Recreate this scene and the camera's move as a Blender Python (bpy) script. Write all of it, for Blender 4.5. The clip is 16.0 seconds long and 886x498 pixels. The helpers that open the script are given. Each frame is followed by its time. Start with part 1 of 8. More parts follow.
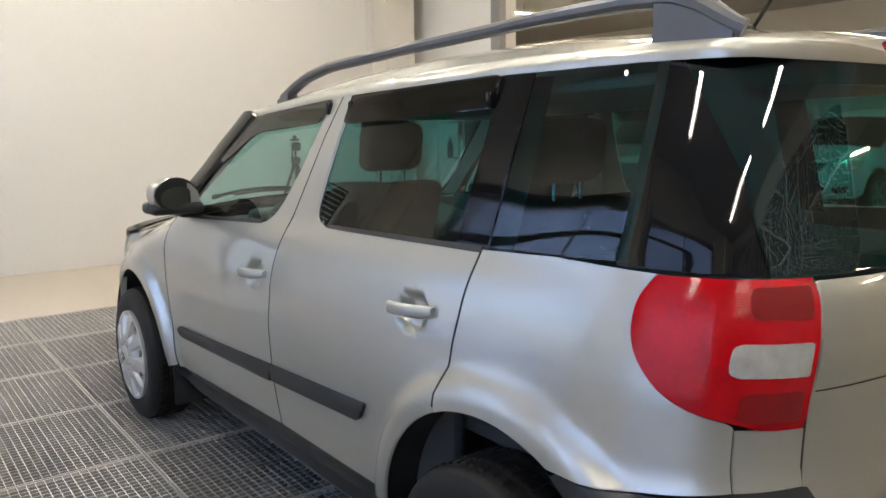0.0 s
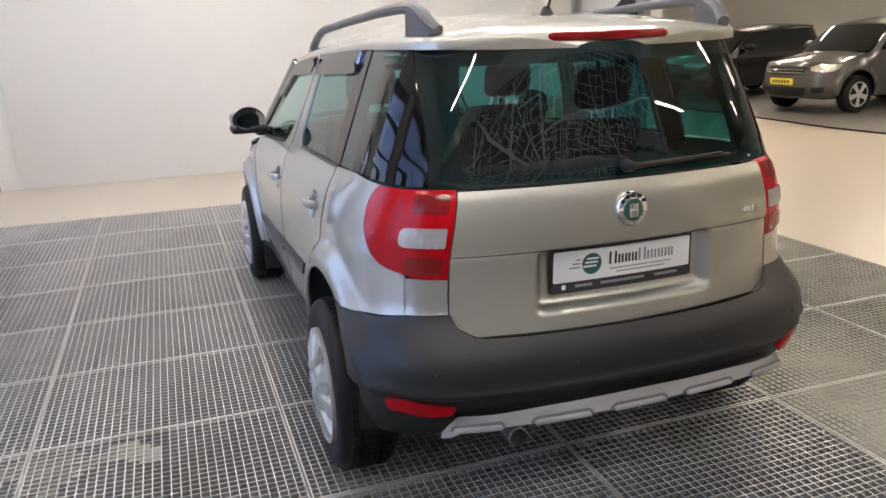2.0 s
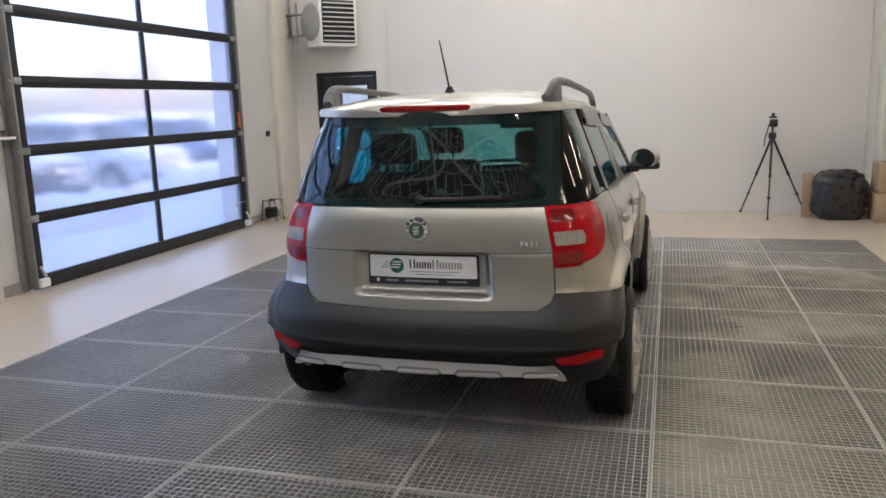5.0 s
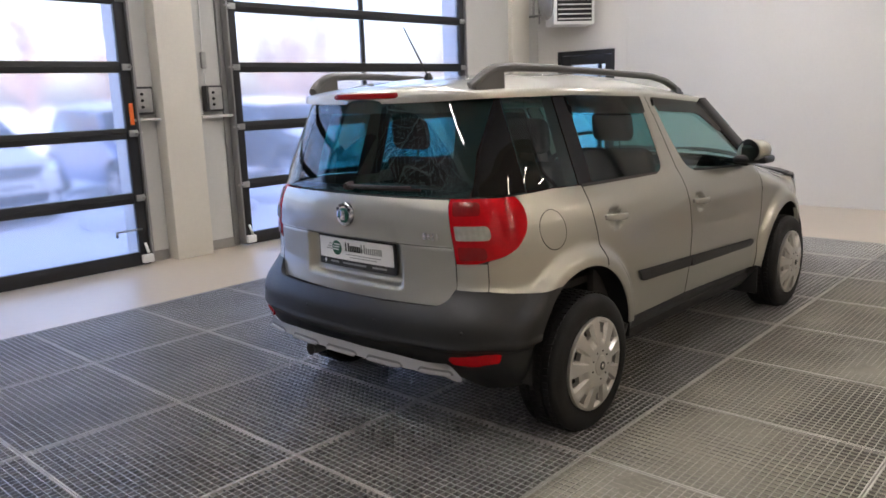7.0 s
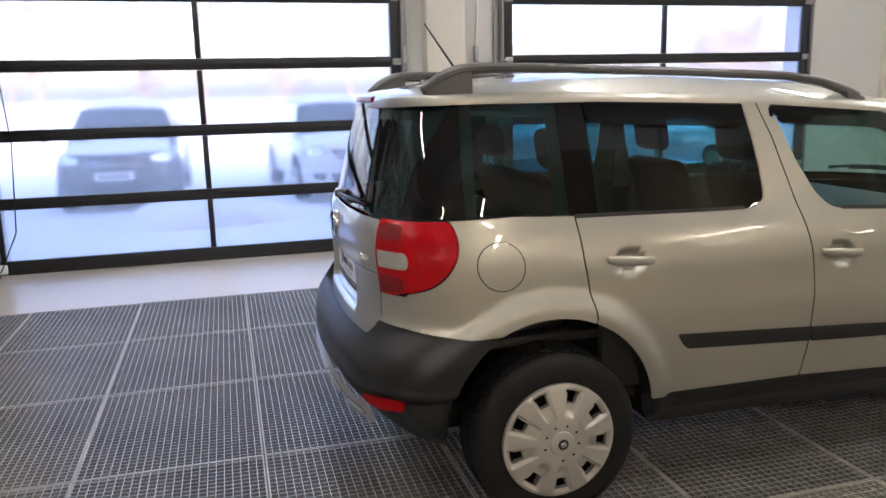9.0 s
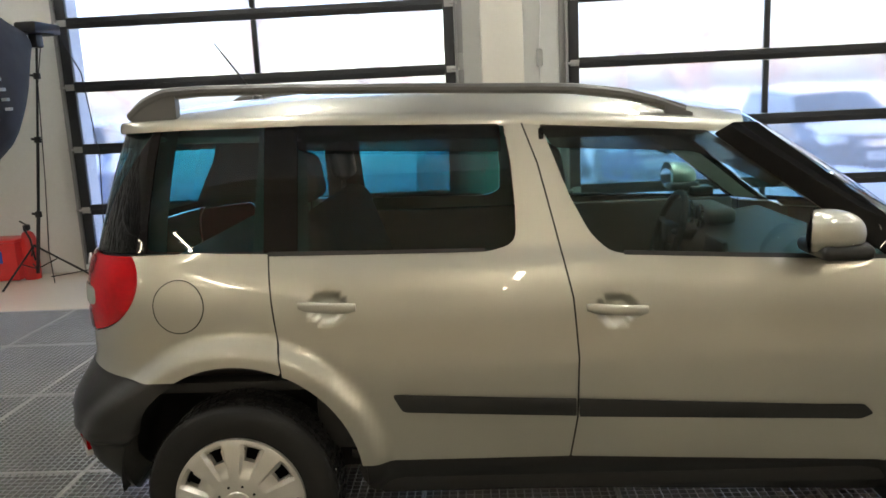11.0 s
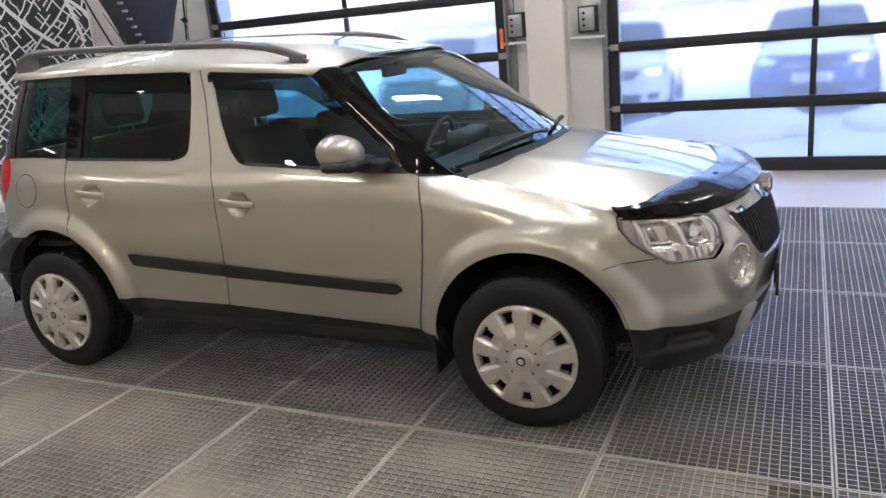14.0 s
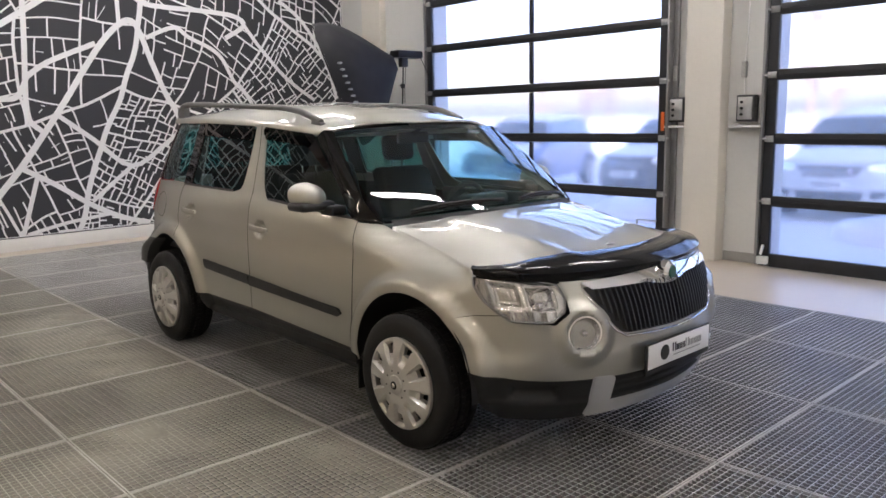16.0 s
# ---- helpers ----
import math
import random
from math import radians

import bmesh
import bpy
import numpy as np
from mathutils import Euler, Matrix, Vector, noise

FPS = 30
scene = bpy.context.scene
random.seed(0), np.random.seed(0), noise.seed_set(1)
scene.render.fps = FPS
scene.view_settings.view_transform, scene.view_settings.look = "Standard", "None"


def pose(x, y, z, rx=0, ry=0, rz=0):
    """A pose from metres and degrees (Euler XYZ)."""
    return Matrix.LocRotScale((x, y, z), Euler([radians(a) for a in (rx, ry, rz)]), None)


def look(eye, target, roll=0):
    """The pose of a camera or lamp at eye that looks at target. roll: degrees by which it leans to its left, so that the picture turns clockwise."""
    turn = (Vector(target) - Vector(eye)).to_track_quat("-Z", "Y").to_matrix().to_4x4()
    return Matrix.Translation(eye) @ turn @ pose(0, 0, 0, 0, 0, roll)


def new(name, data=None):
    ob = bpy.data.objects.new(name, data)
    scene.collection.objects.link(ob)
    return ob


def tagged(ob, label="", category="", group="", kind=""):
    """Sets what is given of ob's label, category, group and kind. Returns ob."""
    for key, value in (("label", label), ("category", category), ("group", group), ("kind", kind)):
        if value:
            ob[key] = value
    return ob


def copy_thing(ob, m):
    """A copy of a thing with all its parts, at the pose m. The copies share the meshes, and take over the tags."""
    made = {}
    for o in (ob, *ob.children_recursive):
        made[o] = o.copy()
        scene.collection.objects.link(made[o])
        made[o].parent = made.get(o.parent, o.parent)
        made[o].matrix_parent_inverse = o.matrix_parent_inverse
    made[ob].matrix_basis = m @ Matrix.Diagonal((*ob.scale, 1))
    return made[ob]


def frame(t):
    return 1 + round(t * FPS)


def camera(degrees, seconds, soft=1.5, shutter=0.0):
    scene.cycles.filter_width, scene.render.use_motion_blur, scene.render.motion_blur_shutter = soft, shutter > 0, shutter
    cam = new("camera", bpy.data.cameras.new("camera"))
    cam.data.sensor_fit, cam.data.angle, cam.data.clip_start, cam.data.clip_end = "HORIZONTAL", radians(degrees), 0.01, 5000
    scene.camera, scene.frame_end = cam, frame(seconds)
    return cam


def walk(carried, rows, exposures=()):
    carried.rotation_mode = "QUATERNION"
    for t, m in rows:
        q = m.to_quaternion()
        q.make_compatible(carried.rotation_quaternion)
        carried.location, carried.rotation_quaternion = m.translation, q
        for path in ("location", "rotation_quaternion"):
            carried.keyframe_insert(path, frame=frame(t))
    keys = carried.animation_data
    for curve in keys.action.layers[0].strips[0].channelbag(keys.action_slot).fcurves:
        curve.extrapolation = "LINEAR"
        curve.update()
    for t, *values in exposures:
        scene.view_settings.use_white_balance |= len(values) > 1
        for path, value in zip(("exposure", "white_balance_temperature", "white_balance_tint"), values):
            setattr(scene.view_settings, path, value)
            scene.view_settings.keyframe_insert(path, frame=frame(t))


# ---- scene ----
cam = camera(59.4, 16.0, soft=1.6)
PATH = [
    (0, (-2.523, 1.896, 1.39), (-0.952, 0.698, 1.081), -0.7),
    (0.5, (-2.906, 2.01, 1.441), (-1.236, 1.002, 1.001), -1.0),
    (1, (-3.309, 1.903, 1.463), (-1.568, 1.018, 1.032), -3.0),
    (1.5, (-3.667, 1.658, 1.517), (-1.897, 0.892, 0.991), -4.0),
    (2, (-3.944, 1.317, 1.556), (-2.122, 0.685, 1.025), -2.1),
    (2.5, (-4.333, 0.989, 1.535), (-2.456, 0.575, 0.982), -0.4),
    (3, (-4.617, 0.65, 1.534), (-2.706, 0.352, 1.025), 0.7),
    (3.5, (-4.87, 0.249, 1.556), (-2.916, 0.079, 1.167), 0.6),
    (4, (-5.094, -0.192, 1.557), (-3.127, -0.037, 1.233), 0.1),
    (4.5, (-5.167, -0.603, 1.528), (-3.235, -0.209, 1.192), -0.4),
    (4.7, (-5.157, -0.778, 1.554), (-3.241, -0.323, 1.206), -1.0),
    (6.8, (-4.331, -2.507, 1.536), (-2.824, -1.255, 1.136), -2.0),
    (7, (-4.21, -2.64, 1.548), (-2.757, -1.324, 1.152), -1.9),
    (7.5, (-3.764, -2.876, 1.545), (-2.475, -1.401, 1.14), -2.7),
    (8, (-3.325, -3.116, 1.503), (-2.267, -1.464, 1.113), -2.2),
    (8.2, (-3.133, -3.197, 1.516), (-2.198, -1.473, 1.124), -1.5),
    (10.3, (-1.145, -3.339, 1.577), (-1.016, -1.381, 1.192), -4.8),
    (10.5, (-0.956, -3.321, 1.569), (-0.874, -1.359, 1.189), -4.8),
    (11, (-0.484, -3.211, 1.576), (-0.573, -1.249, 1.201), -2.7),
    (11.5, (-0.021, -3.108, 1.556), (-0.151, -1.173, 1.066), -5.5),
    (12, (0.341, -3.208, 1.582), (0.282, -1.294, 1.006), -4.8),
    (12.5, (0.812, -3.396, 1.582), (0.639, -1.51, 0.938), -4.3),
    (13, (1.285, -3.477, 1.569), (0.962, -1.607, 0.935), -3.6),
    (13.5, (1.768, -3.526, 1.57), (1.16, -1.713, 0.985), -4.7),
    (14, (2.256, -3.538, 1.567), (1.42, -1.802, 1.03), -5.3),
    (14.5, (2.724, -3.478, 1.585), (1.737, -1.816, 1.072), -3.9),
    (15, (3.24, -3.405, 1.552), (2.054, -1.871, 1.06), -3.3),
    (15.5, (3.621, -3.258, 1.514), (2.293, -1.822, 1.099), -1.6),
    (16, (3.95, -3.055, 1.515), (2.497, -1.722, 1.184), -1.1),
]
walk(cam, [(r[0], look(*r[1:])) for r in PATH],
     [(0.0, 1.10, 6850, 10), (1.5, 1.18, 6450, 15), (3.0, 1.22, 6400, 15), (3.5, 1.05, 6400, 13), (4.5, 0.75, 6300, 14), (8.0, 0.76, 6300, 16), (9.5, 0.88, 6450, 12),
      (10.5, 0.86, 6800, 6), (11.5, 1.02, 6250, 7), (13.0, 1.16, 5950, 15), (15.0, 0.82, 6200, 15), (16.0, 0.77, 6250, 16)])

# ---- daylight and lamps ----
SUN_EL, SUN_DIR = 20.0, (0.45, -1.0)
world = bpy.data.worlds.new("sky")
scene.world = world
world.use_nodes = True
wn, wl = world.node_tree.nodes, world.node_tree.links
sky = wn.new("ShaderNodeTexSky")
sky.sky_type, sky.sun_disc = "NISHITA", False
sky.sun_elevation = radians(SUN_EL)
sky.sun_rotation = math.atan2(SUN_DIR[0], SUN_DIR[1])
sky.dust_density, sky.ozone_density, sky.air_density = 2.5, 1.0, 1.0
wl.new(sky.outputs["Color"], wn["Background"].inputs["Color"])
wn["Background"].inputs["Strength"].default_value = 0.50
sun = new("sun", bpy.data.lights.new("sun", "SUN"))
sun.data.energy, sun.data.angle, sun.data.color = 4.5, radians(0.6), (1.0, 0.93, 0.82)
sun_n = Vector((SUN_DIR[0], SUN_DIR[1], 0)).normalized() * math.cos(radians(SUN_EL)) + Vector((0, 0, math.sin(radians(SUN_EL))))
sun.matrix_world = look(sun_n * 60, (0, 0, 0))
TUBE_STRENGTH = 35.5
HALL_STRENGTH = 50.0


# ---- materials ----
def material(name, color, rough=0.5, metal=0.0, vary=0.12, scale=3.0, fine=60.0, bump=0.0, coat=0.0, random_tone=0.0, second=None, spots=0.0, stretch=(1, 1, 1)):
    """A surface with its colour varied at two scales, uneven gloss and fine relief."""
    m = bpy.data.materials.new(name)
    m.use_nodes = True
    n, l = m.node_tree.nodes, m.node_tree.links
    b = n["Principled BSDF"]
    b.inputs["Metallic"].default_value = metal
    b.inputs["Coat Weight"].default_value = coat
    b.inputs["Coat Roughness"].default_value = 0.015
    tc, mp = n.new("ShaderNodeTexCoord"), n.new("ShaderNodeMapping")
    mp.inputs["Scale"].default_value = stretch
    l.new(tc.outputs["Object"], mp.inputs["Vector"])
    big, small = n.new("ShaderNodeTexNoise"), n.new("ShaderNodeTexNoise")
    for t, s, d in ((big, scale, 5.0), (small, fine, 3.0)):
        t.inputs["Scale"].default_value, t.inputs["Detail"].default_value = s, d
        l.new(mp.outputs["Vector"], t.inputs["Vector"])
    add = n.new("ShaderNodeMath")
    add.operation = "MULTIPLY_ADD"
    l.new(big.outputs["Fac"], add.inputs[0])
    add.inputs[1].default_value = 1.4
    half = n.new("ShaderNodeMath")
    half.operation = "MULTIPLY"
    l.new(small.outputs["Fac"], half.inputs[0])
    half.inputs[1].default_value = 0.6
    l.new(half.outputs[0], add.inputs[2])
    last = add.outputs[0]
    if random_tone:
        info = n.new("ShaderNodeObjectInfo")
        ma = n.new("ShaderNodeMath")
        ma.operation = "MULTIPLY_ADD"
        l.new(info.outputs["Random"], ma.inputs[0])
        ma.inputs[1].default_value = random_tone
        l.new(last, ma.inputs[2])
        last = ma.outputs[0]
    ramp = n.new("ShaderNodeMapRange")
    ramp.inputs["From Min"].default_value, ramp.inputs["From Max"].default_value = 0.6, 1.4 + random_tone
    l.new(last, ramp.inputs["Value"])
    mix = n.new("ShaderNodeMix")
    mix.data_type = "RGBA"
    lo = second or tuple(c * (1 - vary) for c in color)
    hi = color if second else tuple(min(1.0, c * (1 + vary)) for c in color)
    mix.inputs["A"].default_value, mix.inputs["B"].default_value = (*lo, 1), (*hi, 1)
    l.new(ramp.outputs[0], mix.inputs["Factor"])
    l.new(mix.outputs["Result"], b.inputs["Base Color"])
    rr = n.new("ShaderNodeMapRange")
    rr.inputs["To Min"].default_value, rr.inputs["To Max"].default_value = max(0.02, rough * 0.8), min(1.0, rough * 1.2)
    l.new(big.outputs["Fac"], rr.inputs["Value"])
    l.new(rr.outputs[0], b.inputs["Roughness"])
    if bump:
        bp = n.new("ShaderNodeBump")
        bp.inputs["Strength"].default_value, bp.inputs["Distance"].default_value = bump, 0.004
        l.new(add.outputs[0], bp.inputs["Height"])
        l.new(bp.outputs["Normal"], b.inputs["Normal"])
    return m


def glass(name, tint, gloss=1.5, rough=0.0, blur=0.0):
    """Thin tinted pane: light passes straight through, or a little scattered, the gloss follows the angle."""
    m = bpy.data.materials.new(name)
    m.use_nodes = True
    n, l = m.node_tree.nodes, m.node_tree.links
    n.remove(n["Principled BSDF"])
    tr, gl, mx, lw, pw, ma = (n.new("ShaderNode" + k) for k in ("BsdfTransparent", "BsdfGlossy", "MixShader", "LayerWeight", "Math", "Math"))
    if blur:
        tr = n.new("ShaderNodeBsdfRefraction")
        tr.inputs["Roughness"].default_value, tr.inputs["IOR"].default_value = blur, 1.2
    tr.inputs["Color"].default_value = (*tint, 1)
    gl.inputs["Roughness"].default_value = rough
    lw.inputs["Blend"].default_value = 0.5
    pw.operation, ma.operation = "POWER", "MULTIPLY_ADD"
    f0 = ((gloss - 1) / (gloss + 1)) ** 2
    l.new(lw.outputs["Facing"], pw.inputs[0])
    pw.inputs[1].default_value = 4.5
    l.new(pw.outputs[0], ma.inputs[0])
    ma.inputs[1].default_value, ma.inputs[2].default_value = 1 - f0, f0
    l.new(ma.outputs[0], mx.inputs[0])
    l.new(tr.outputs[0], mx.inputs[1])
    l.new(gl.outputs[0], mx.inputs[2])
    l.new(mx.outputs[0], n["Material Output"].inputs["Surface"])
    return m


def glow(name, color, strength):
    m = bpy.data.materials.new(name)
    m.use_nodes = True
    b = m.node_tree.nodes["Principled BSDF"]
    b.inputs["Base Color"].default_value = (*color, 1)
    b.inputs["Emission Color"].default_value = (*color, 1)
    b.inputs["Emission Strength"].default_value = strength
    return m


PAINT = material("beige metallic car paint", (0.455, 0.449, 0.400), 0.36, 0.85, 0.03, 1.5, 900.0, 0.0, 1.0)
PAINT_FLAT = material("beige painted plastic", (0.455, 0.449, 0.400), 0.36, 0.80, 0.03, 1.5, 900.0, 0.0, 0.9)
PLASTIC = material("black grained bumper plastic", (0.011, 0.0115, 0.0125), 0.40, 0, 0.2, 5, 500, 0.12)
PLASTIC_DARK = material("dark inner plastic", (0.012, 0.012, 0.013), 0.6, 0, 0.2, 6, 300, 0.1)
RUBBER = material("tyre rubber", (0.009, 0.009, 0.0095), 0.60, 0, 0.35, 7, 120, 0.25, second=(0.014, 0.0138, 0.0135))
RUBBER.node_tree.nodes["Principled BSDF"].inputs["Specular IOR Level"].default_value = 0.25
CREAM = material("cream painted concrete", (0.66, 0.63, 0.56), 0.6, 0, 0.05, 1.0, 30, 0.12)
SILVER = material("silver painted plastic", (0.62, 0.62, 0.62), 0.34, 0.35, 0.05, 5, 200, 0, 0.3)
WHEEL_SILVER = material("silver wheel cover paint", (0.53, 0.515, 0.48), 0.30, 0.55, 0.06, 9, 200, 0, 0.4)
CHROME = material("chrome", (0.82, 0.82, 0.83), 0.06, 1.0, 0.03, 6, 100)
RAIL_GREY = material("grey anodised roof rail", (0.12, 0.12, 0.122), 0.40, 0.45, 0.06, 8, 300)
GLOSS_BLACK = material("gloss black pillar", (0.004, 0.004, 0.0045), 0.04, 0, 0.1, 6, 100)
GLOSS_BLACK.node_tree.nodes["Principled BSDF"].inputs["Specular IOR Level"].default_value = 0.32
STONE_BLACK = material("smoked black deflector plastic", (0.006, 0.006, 0.0065), 0.12, 0, 0.1, 6, 100)
STONE_BLACK.node_tree.nodes["Principled BSDF"].inputs["Specular IOR Level"].default_value = 0.25
TINT_BLACK = glass("smoked window deflector", (0.20, 0.155, 0.135), 1.5)
PRIVACY = glass("dark privacy glass", (0.12, 0.41, 0.42), 1.72)
GLASS = glass("green tinted window glass", (0.58, 0.82, 0.80), 1.78)
LAMP_CLEAR = glass("clear lamp lens", (0.95, 0.95, 0.95), 1.5)
DARK_CLOTH = material("black seat cloth", (0.013, 0.013, 0.0135), 0.9, 0, 0.3, 20, 400, 0.3)
LINING = material("pale grey cabin lining", (0.34, 0.33, 0.30), 0.85, 0, 0.1, 12, 300, 0.1)
DASH = material("dark grey dashboard", (0.038, 0.038, 0.039), 0.6, 0, 0.2, 8, 400, 0.2)
WHITE_PLATE = material("white plate enamel", (0.80, 0.80, 0.80), 0.35, 0, 0.04, 9, 120)
BLACK_PRINT = material("black print", (0.02, 0.02, 0.02), 0.5)
GREY_PRINT = material("grey print", (0.25, 0.26, 0.26), 0.5)
GREEN_PRINT = material("green emblem enamel", (0.02, 0.10, 0.07), 0.3)
YELLOW_PLATE = material("yellow plate", (0.75, 0.62, 0.05), 0.45)
REFLECTOR = material("silver lamp reflector", (0.80, 0.79, 0.77), 0.15, 0.88, 0.08, 30, 200)


def lamp_red():
    m = material("ribbed red lamp lens", (0.40, 0.0020, 0.0060), 0.10, 0, 0.25, 9, 60, 0, 0.0)
    n, l = m.node_tree.nodes, m.node_tree.links
    wv = n.new("ShaderNodeTexWave")
    wv.bands_direction, wv.inputs["Scale"].default_value = "Z", 95.0
    l.new(n["Texture Coordinate"].outputs["Object"], wv.inputs["Vector"])
    bp = n.new("ShaderNodeBump")
    bp.inputs["Strength"].default_value, bp.inputs["Distance"].default_value = 0.12, 0.002
    l.new(wv.outputs["Fac"], bp.inputs["Height"])
    l.new(bp.outputs["Normal"], n["Principled BSDF"].inputs["Normal"])
    n["Principled BSDF"].inputs["Specular IOR Level"].default_value = 0.30
    return m


LAMP_RED = lamp_red()
RED_DARK = material("dark red lens", (0.20, 0.002, 0.004), 0.15, 0, 0.15, 12, 90, 0, 0.0)
WALL = material("white painted wall", (0.71, 0.70, 0.672), 0.62, 0, 0.035, 0.8, 30, 0.12)
WALL_GREY = material("light grey wall panel", (0.60, 0.60, 0.575), 0.55, 0, 0.05, 1.2, 30, 0.1)
CEILING = material("pale ceiling sheet", (0.52, 0.515, 0.50), 0.7, 0, 0.06, 1, 20)
TRIM_GREY = material("grey aluminium profile", (0.28, 0.28, 0.28), 0.4, 0.5, 0.08, 4, 60)
BASEBOARD = material("grey baseboard tile", (0.30, 0.29, 0.27), 0.5, 0, 0.12, 5, 60)
DOOR_FRAME = material("anthracite aluminium door section", (0.018, 0.019, 0.022), 0.42, 0.2, 0.15, 5, 80)
STEEL = material("worn galvanised steel", (0.42, 0.42, 0.41), 0.42, 0.75, 0.2, 8, 120, 0.05)


def hazy(m, color, amount):
    """Adds the milky scatter of old acrylic to a pane."""
    n, l = m.node_tree.nodes, m.node_tree.links
    tl, mx = n.new("ShaderNodeBsdfTranslucent"), n.new("ShaderNodeMixShader")
    tl.inputs["Color"].default_value = (*color, 1)
    out = n["Material Output"].inputs["Surface"]
    l.new(out.links[0].from_socket, mx.inputs[1])
    l.new(tl.outputs[0], mx.inputs[2])
    mx.inputs[0].default_value = amount
    l.new(mx.outputs[0], out)
    return m


ACRYLIC = hazy(glass("bluish acrylic pane", (0.85, 0.86, 0.98), 1.4, 0.0, 0.155), (0.9, 0.88, 0.95), 0.16)
PANE = glass("clear door glass", (0.86, 0.92, 0.95), 1.45)
REVERSE_LENS = material("ribbed grey lens", (0.42, 0.40, 0.37), 0.25, 0.3, 0.15, 30, 200)
MUD = material("dried grey mud", (0.30, 0.285, 0.235), 0.8, 0, 0.2, 2.2, 38, 0.8, second=(0.12, 0.113, 0.094))
STAIN = material("dark oil stain", (0.06, 0.058, 0.054), 0.55, 0, 0.3, 9, 60, 0.2)
GREY_CONCRETE = material("dark grey concrete floor", (0.17, 0.16, 0.15), 0.35, 0, 0.15, 1.0, 30, 0.1)
SNOW = material("snow", (0.84, 0.84, 0.86), 0.8, 0, 0.05, 0.6, 6, 0.5)
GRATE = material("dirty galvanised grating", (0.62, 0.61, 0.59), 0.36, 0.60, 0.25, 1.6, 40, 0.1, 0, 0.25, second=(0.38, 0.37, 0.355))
# Bar sides coloured darker than the tops, so the gaps hold painted shade.
GRATE_SIDE = material("grimy grating bar sides with painted shade", (0.31, 0.302, 0.28), 0.6, 0.1, 0.25, 1.6, 40, 0.1, 0, 0.2, second=(0.16, 0.156, 0.146))
GRATE_EDGE = material("pale grating edge bar", (0.60, 0.58, 0.54), 0.5, 0.25, 0.2, 3, 60, 0.1, second=(0.38, 0.37, 0.34))
GRATE_MUDDY = material("mud stained grating", (0.43, 0.415, 0.35), 0.6, 0.15, 0.25, 1.6, 40, 0.2, 0, 0.25, second=(0.27, 0.255, 0.215))
# Near-black colour carries the pit's shade, so the grating holes stay dark.
PIT = material("wet muddy pit floor with painted shade", (0.035, 0.033, 0.03), 0.7, 0, 0.3, 0.9, 14, 0.5, second=(0.010, 0.010, 0.010))
CARD = material("brown cardboard", (0.38, 0.27, 0.17), 0.8, 0, 0.12, 6, 90, 0.1)
BIN_BAG = material("black rubbish bag film", (0.02, 0.021, 0.023), 0.28, 0, 0.3, 12, 60, 0.3)
CLOTH_NAVY = material("dark jacket cloth", (0.022, 0.024, 0.032), 0.85, 0, 0.3, 14, 300, 0.3)
BLUE_PLASTIC = material("blue bucket plastic", (0.02, 0.09, 0.50), 0.4, 0, 0.1, 9, 90)
WHITE_PLASTIC = material("white plastic", (0.78, 0.78, 0.77), 0.4, 0, 0.06, 9, 90)
RED_PAINT = material("red painted steel", (0.50, 0.02, 0.02), 0.35, 0, 0.12, 9, 90, 0.02, 0.3)
BLACK_METAL = material("black coated metal", (0.015, 0.015, 0.016), 0.4, 0.4, 0.2, 9, 100)
SOFTBOX_BLACK = material("black softbox fabric", (0.012, 0.012, 0.015), 0.85, 0, 0.15, 6, 300, 0.2)
SOFTBOX_WHITE = material("white diffuser fabric", (0.75, 0.75, 0.74), 0.8, 0, 0.04, 6, 300, 0.1)
ORANGE = material("orange plastic", (0.75, 0.15, 0.03), 0.4)
YELLOW_CABLE = material("yellow cable", (0.55, 0.45, 0.08), 0.5)
BARK = material("frosted winter bark", (0.34, 0.25, 0.20), 0.9, 0, 0.25, 4, 40, 0.4)


def floor_material():
    """Pale resin floor, glossy, with faint scuffs and dust."""
    m = material("beige resin floor", (0.56, 0.49, 0.40), 0.30, 0, 0.05, 0.5, 14, 0.02, second=(0.50, 0.435, 0.35))
    return m


FLOOR = floor_material()


MAP = material("black map panel", (0.030, 0.030, 0.036), 0.55, 0, 0.12, 2, 60)
TUBE = glow("lit tube", (1.0, 0.955, 0.87), TUBE_STRENGTH)
HALL_TUBE = glow("lit warm hall tube", (1.0, 0.86, 0.66), HALL_STRENGTH)


# ---- building helpers ----
def smooth(a, b, x):
    t = min(1.0, max(0.0, (x - a) / (b - a)))
    return t * t * (3 - 2 * t)


def mesh_object(name, bm, mats, parent=None, label="", flat=False):
    """Links a bmesh as one mesh object."""
    me = bpy.data.meshes.new(name)
    if not flat:
        for f in bm.faces:
            f.smooth = True
        for e in bm.edges:
            if len(e.link_faces) == 2 and e.calc_face_angle(0) > 0.6:
                e.smooth = False
    bm.to_mesh(me)
    bm.free()
    for m in mats if isinstance(mats, (list, tuple)) else [mats]:
        me.materials.append(m)
    ob = new(name, me)
    ob.parent = parent
    if label:
        ob["label"] = label
    return ob


part = mesh_object


def thing(name, label, category, group="", kind=""):
    ob = new(name)
    ob.empty_display_size = 0.1
    return tagged(ob, label, category, group, kind)


